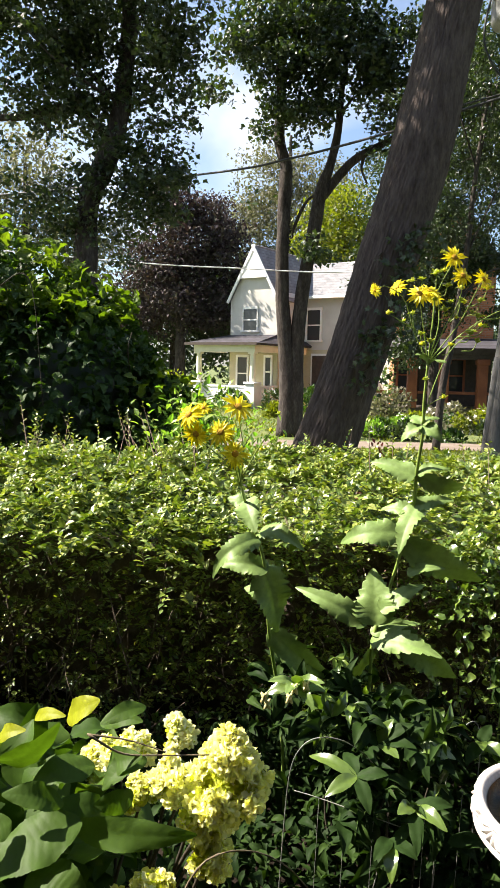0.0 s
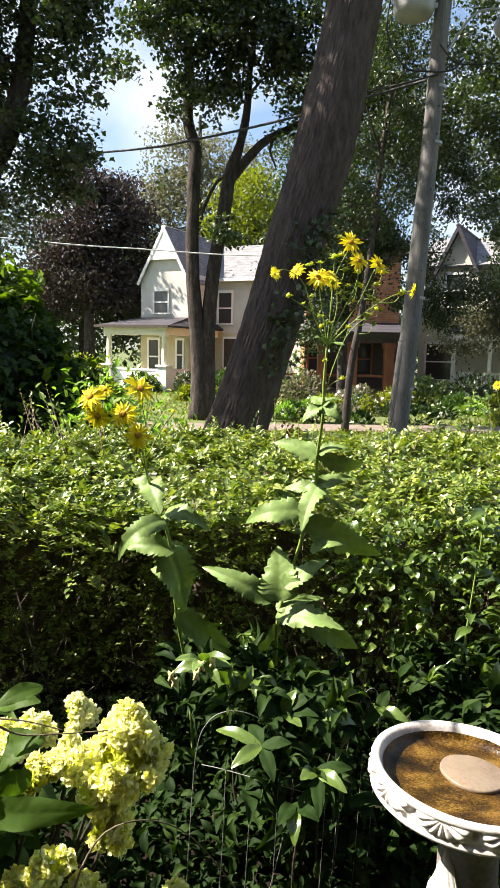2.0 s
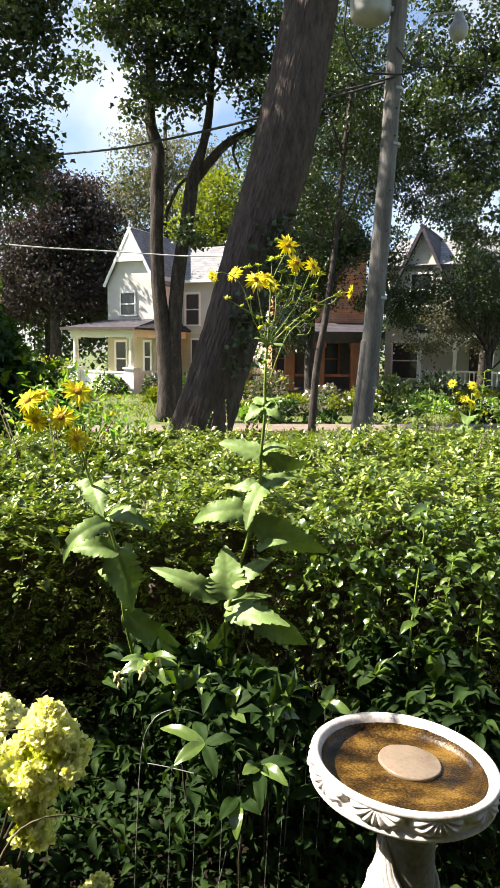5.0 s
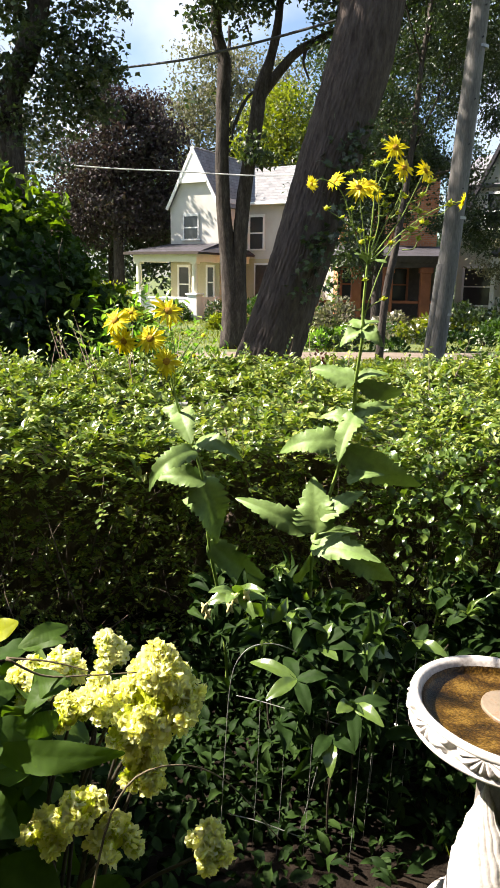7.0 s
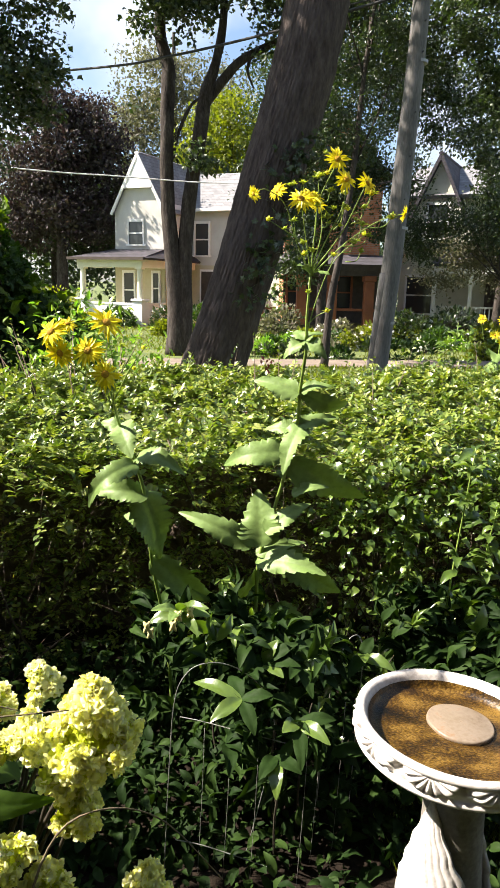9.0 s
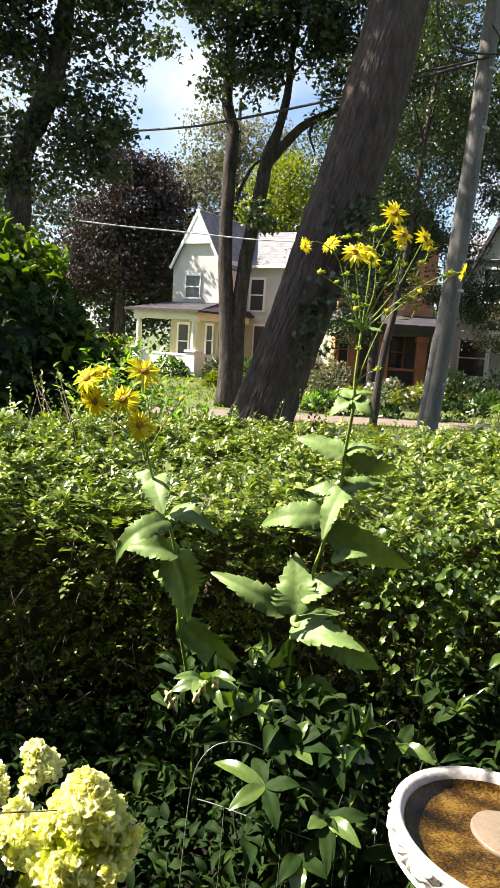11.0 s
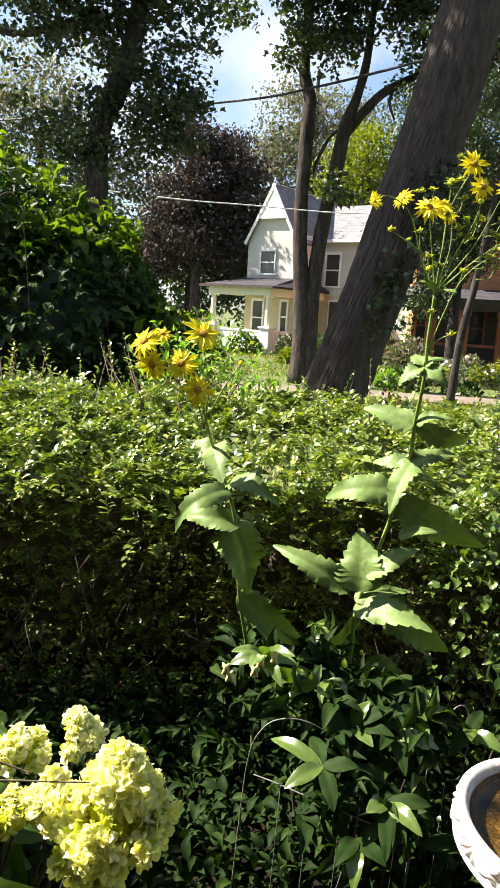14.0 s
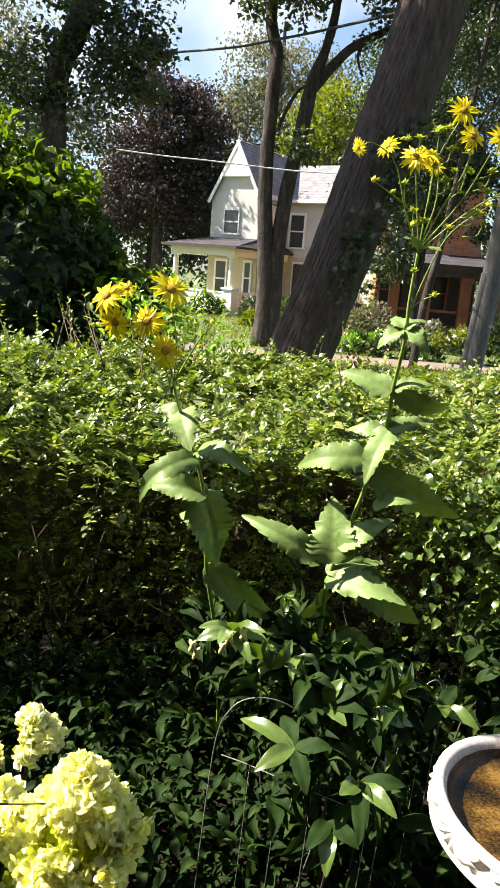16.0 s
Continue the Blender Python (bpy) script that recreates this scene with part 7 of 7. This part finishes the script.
# ---- peony and small plants of the bed ----
def peony():
    rng = np.random.default_rng(120)
    base = (0.42, 2.05, 0.0)
    o = np.array(base)
    ob = thing("peony_bush", base, "dark glossy peony bush with narrow leaflets", "shrub")
    pieces, bright = [], []
    stems = []
    n = 1500
    for i in range(n):
        x = rng.uniform(-0.45, 1.35)
        y = rng.uniform(1.62, 2.62)
        cap = 0.68 - 0.95 * max(0, 2.02 - y) - 0.1 * abs(x - 0.4) + 0.06 * math.sin(5 * x + 3 * y)
        z = cap * rng.uniform(0.12, 1.0) ** 0.65
        if (x - 0.78) ** 2 + (y - 1.645) ** 2 < 0.078 or (y < 1.97 and z < 0.46) or (x < 0.22 and y < 2.3 and z < 0.62 and i % 3) or (x < 0.24 and i % 3 == 0) or x < 0.02 or (x < 0.36 and z < 0.58 and i % 2) or (x < 0.3 and y < 2.0 and z < 0.5 and i % 4) or wob(np.array([[x, y, z * 1.5]]), 5.5, 44)[0] < -0.22:
            continue
        c = np.array([x, y, z])
        k = rng.integers(4, 8)
        out = np.array([rng.normal() * 0.5, -0.45 + rng.normal() * 0.4, 0.15])
        way = out + unit(k, rng) * 0.75
        up = np.array([0, -0.15, 1.0]) + unit(k, rng) * 0.8
        # some upper sprays get a lighter material in place of sunlight
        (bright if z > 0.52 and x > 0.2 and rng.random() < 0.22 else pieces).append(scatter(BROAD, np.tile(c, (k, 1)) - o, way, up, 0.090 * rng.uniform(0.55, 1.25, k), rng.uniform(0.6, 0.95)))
        if i % 30 == 0:
            stems.append(tube([np.array([x * 0.7 + 0.12, 2.1 + (y - 2.1) * 0.5, 0]) - o, np.array([x * 0.9, y, z * 0.6]) - o, c - o], [0.004, 0.0035, 0.002], 5, 8))
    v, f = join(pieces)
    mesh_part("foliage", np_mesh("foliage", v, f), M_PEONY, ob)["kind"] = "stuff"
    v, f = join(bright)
    mesh_part("sunlit_foliage", np_mesh("sunlit_foliage", v, f), M_BRAMBLE, ob, "upper leaflets in lighter green standing for sunlight")["kind"] = "stuff"
    v, f = join(stems)
    mesh_part("stem_growth", np_mesh("stem_growth", v, f), M_STEM, ob)["kind"] = "stuff"
    # the nearest sprays, leaflet by leaflet; lighter leaf colours stand for sunlit ones
    for c, rows in (((0.402, 2.0, 0.668), [(0.44, 2.0, 0.74), (0.493, 1.98, 0.739), (0.495, 1.94, 0.692), (0.444, 1.92, 0.672), (0.358, 1.98, 0.694)]), ((0.322, 1.85, 0.655), [(0.20, 1.93, 0.668), (0.345, 1.76, 0.61), (0.40, 1.83, 0.675), (0.235, 1.80, 0.63), (0.30, 1.95, 0.67)]), ((0.47, 1.83, 0.59), [(0.535, 1.74, 0.585), (0.46, 1.72, 0.53), (0.57, 1.82, 0.60), (0.42, 1.78, 0.60)]), ((0.40, 1.78, 0.53), [(0.39, 1.68, 0.485), (0.35, 1.70, 0.53), (0.46, 1.72, 0.52)]),
                    ((0.50, 2.0, 0.665), [(0.58, 1.93, 0.67), (0.56, 2.06, 0.71), (0.46, 1.90, 0.68), (0.62, 1.98, 0.64), (0.52, 1.88, 0.63)]), ((0.17, 2.17, 0.755), [(0.25, 2.10, 0.80), (0.09, 2.10, 0.80), (0.19, 2.06, 0.83), (0.26, 2.13, 0.76), (0.08, 2.16, 0.73), (0.14, 2.05, 0.79), (0.22, 2.05, 0.74)]), ((0.72, 2.1, 0.62), [(0.80, 2.03, 0.61), (0.66, 2.02, 0.60), (0.76, 2.12, 0.67), (0.70, 2.0, 0.66)])):
        for i, t in enumerate(rows):
            v, f = big_leaf(np.array(c) - o, np.array(t) - o, 0.0185, (0.1 * (i % 3 - 1), -0.5, 0.9), 0.16, 3, 0.3, 130 + i, 22, 8, True)
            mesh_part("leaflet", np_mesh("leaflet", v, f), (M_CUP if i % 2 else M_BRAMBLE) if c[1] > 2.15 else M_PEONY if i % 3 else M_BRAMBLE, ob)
    for c in ((0.165, 2.10, 0.775), (0.085, 2.10, 0.725), (0.20, 2.11, 0.78), (0.075, 2.09, 0.75), (0.15, 2.09, 0.75)):
        bm = bmesh.new()
        for q in range(3):
            m = Matrix.Translation(Vector(np.array(c) - o)) @ pose(0, 0, 0, 35, 0, 120 * q) @ Matrix.Diagonal((0.006, 0.007, 0.019, 1))
            bmesh.ops.create_icosphere(bm, subdivisions=2, radius=1, matrix=m)
        part("seed_pod", bm, M_POD, ob, "pale yellow split seed pod", True)


peony()


def ground_cover():
    """Low leaves over the soil in front of the peony, their colour darkened for shade."""
    rng = np.random.default_rng(160)
    n = 17000
    x, y = rng.uniform(-1.6, 1.3, n), rng.uniform(0.75, 2.95, n)
    keep = ((x - 0.803) ** 2 + (y - 1.645) ** 2 > 0.035) & (rng.random(n) < np.where((y < 1.97) & (x > -0.1), 0.45, 1.0) * np.clip(0.95 + 0.4 * wob(np.stack([x, y, 0 * x], -1), 4, 9), 0.3, 1))
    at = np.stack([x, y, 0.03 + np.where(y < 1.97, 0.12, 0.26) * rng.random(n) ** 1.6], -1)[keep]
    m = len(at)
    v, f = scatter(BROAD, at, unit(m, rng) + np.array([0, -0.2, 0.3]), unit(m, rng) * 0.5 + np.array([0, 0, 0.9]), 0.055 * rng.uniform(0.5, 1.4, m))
    tagged(mesh_part("ground_cover", np_mesh("ground_cover", v, f), M_PEONY), "low leaves over the soil, coloured dark for shade", "ground cover", kind="stuff")


ground_cover()


def side_weeds():
    """Tall weeds and broad-leaved growth where the hedge meets the bird bath."""
    rng = np.random.default_rng(140)
    for i, (x, y, h, name) in enumerate(((1.06, 2.55, 0.98, "goldenrod"), (1.10, 2.42, 1.20, "goldenrod"), (1.28, 2.6, 0.95, "goldenrod"), (1.45, 2.55, 1.02, "goldenrod"), (0.95, 2.62, 0.8, "goldenrod"), (1.62, 2.5, 1.15, "goldenrod"), (2.35, 5.5, 1.52, "goldenrod"), (2.44, 5.3, 1.47, "goldenrod"), (2.24, 5.45, 1.36, "goldenrod"), (2.78, 5.4, 1.65, "goldenrod"), (2.95, 5.2, 1.4, "goldenrod"))):
        z0 = float(ground_z(x, y))
        ob = thing("tall_weed", (x, y, z0), "tall leafy green weed in front of the hedge" if y < 4 else "tall leafy green weed beyond the hedge", "plant", "tall weeds")
        top = np.array([rng.normal() * 0.05 + 0.02, rng.normal() * 0.04 - 0.02, h])
        v, f = tube([(0, 0, 0), tuple(top * np.array([0.3, 0.3, 0.5])), tuple(top)], [0.005, 0.004, 0.002], 6, 14)
        mesh_part("stem", np_mesh("stem", v, f), M_CUPSTEM, ob)
        n = 60
        s = np.sqrt(rng.random(n)) * 0.85 + 0.15
        at = top * s[:, None]
        v, f = scatter(BROAD, at, unit(n, rng) * np.array([1, 1, 0.35]) + np.array([0, -0.1, 0.15]), unit(n, rng) * 0.35 + np.array([0, -0.2, 1]), 0.08 * rng.uniform(0.5, 1.2, n))
        mesh_part("foliage", np_mesh("foliage", v, f), M_BRAMBLE, ob)["kind"] = "stuff"
    ob = thing("bramble_growth", (1.3, 2.75, 0), "broad-leaved green growth against the hedge", "shrub")
    n = 6400
    at = np.stack([rng.uniform(0.70, 2.6, n), rng.normal(2.70, 0.11, n), rng.uniform(0.05, 1.10, n)], -1)
    at = at[(at[:, 2] > 0.80) | (rng.random(n) < 0.25)]
    n = len(at)
    o = np.array([1.3, 2.75, 0])
    v, f = scatter(HEART, at - o, unit(n, rng) + np.array([0, -0.4, -0.1]), unit(n, rng) * 0.55 + np.array([-0.15, -0.15, 0.85]), 0.029 * rng.uniform(0.6, 1.6, n), 0.95)
    mesh_part("foliage", np_mesh("foliage", v, f), M_BRAMBLE, ob)["kind"] = "stuff"
    pieces = []
    for i in range(26):
        a = np.array([rng.uniform(0.8, 2.4), 2.8, 0.0])
        b = a + np.array([rng.normal() * 0.15, -0.1, rng.uniform(0.6, 1.0)])
        pieces.append(tube([a - o, (a + b) / 2 - o + rng.normal(size=3) * 0.05, b - o], [0.004, 0.003, 0.0015], 5, 8))
    v, f = join(pieces)
    mesh_part("stem_growth", np_mesh("stem_growth", v, f), M_STEM, ob)["kind"] = "stuff"


side_weeds()


def wire_border():
    """A low woven-wire border with round-topped hoops, half hidden in the peony."""
    ob = thing("wire_border", (0.14, 1.96, 0), "low white wire garden border with hooped tops", "garden fence")
    o = np.array([0.14, 1.96, 0])

    def wire(name, pts, r=0.0016, n=30):
        v, f = tube([np.array(p) - o for p in pts], [r] * len(pts), 6, n)
        mesh_part(name, np_mesh(name, v, f), M_WIRE, ob)

    wire("hoop", [(0.118, 1.95, 0.02), (0.135, 1.95, 0.40), (0.150, 1.95, 0.60), (0.18, 1.95, 0.676), (0.225, 1.955, 0.702), (0.285, 1.965, 0.694), (0.345, 1.98, 0.655), (0.40, 2.0, 0.59), (0.435, 2.01, 0.50), (0.44, 2.0, 0.42), (0.41, 2.0, 0.25), (0.36, 2.0, 0.02)], 0.0015, 60)
    wire("hoop", [(0.60, 2.11, 0.02), (0.625, 2.12, 0.40), (0.65, 2.13, 0.555), (0.683, 2.14, 0.643), (0.715, 2.15, 0.664), (0.735, 2.15, 0.64), (0.742, 2.15, 0.58), (0.735, 2.15, 0.40), (0.72, 2.14, 0.02)], 0.0015, 60)
    wire("cross_wire", [(0.165, 1.97, 0.535), (0.22, 1.945, 0.535), (0.32, 1.90, 0.528), (0.50, 1.84, 0.502)])
    wire("cross_wire", [(0.15, 1.93, 0.172), (0.24, 1.90, 0.166), (0.43, 1.85, 0.115)])
    for x, y in ((0.215, 1.945), (0.285, 1.915), (0.36, 1.89), (0.55, 1.95), (0.63, 2.0), (0.49, 1.86)):
        wire("upright", [(x, y, 0.02), (x + 0.012, y, 0.3), (x + 0.018, y, 0.53)], 0.0008, 8)


wire_border()


def lawn_grass():
    """Short grass by the bird bath."""
    rng = np.random.default_rng(150)
    n = 16000
    x, y = rng.uniform(0.7, 2.6, n), rng.uniform(0.5, 2.4, n)
    keep = (y < 2.2) & (((x - 0.835) ** 2 + (y - 1.645) ** 2) > 0.026) & (x > 0.95 - 0.2 * rng.random(n))
    at = np.stack([x, y, 0 * x + 0.02], -1)[keep]
    m = len(at)
    v, f = scatter(RHOMB, at, unit(m, rng) * 0.55 + np.array([0, 0, 1.0]), unit(m, rng), 0.055 * rng.uniform(0.5, 1.4, m), 0.12)
    ob = mesh_part("grass", np_mesh("grass", v, f, False), M_LIME)
    tagged(ob, "short sunlit grass round the bird bath", "grass", kind="stuff")


lawn_grass()
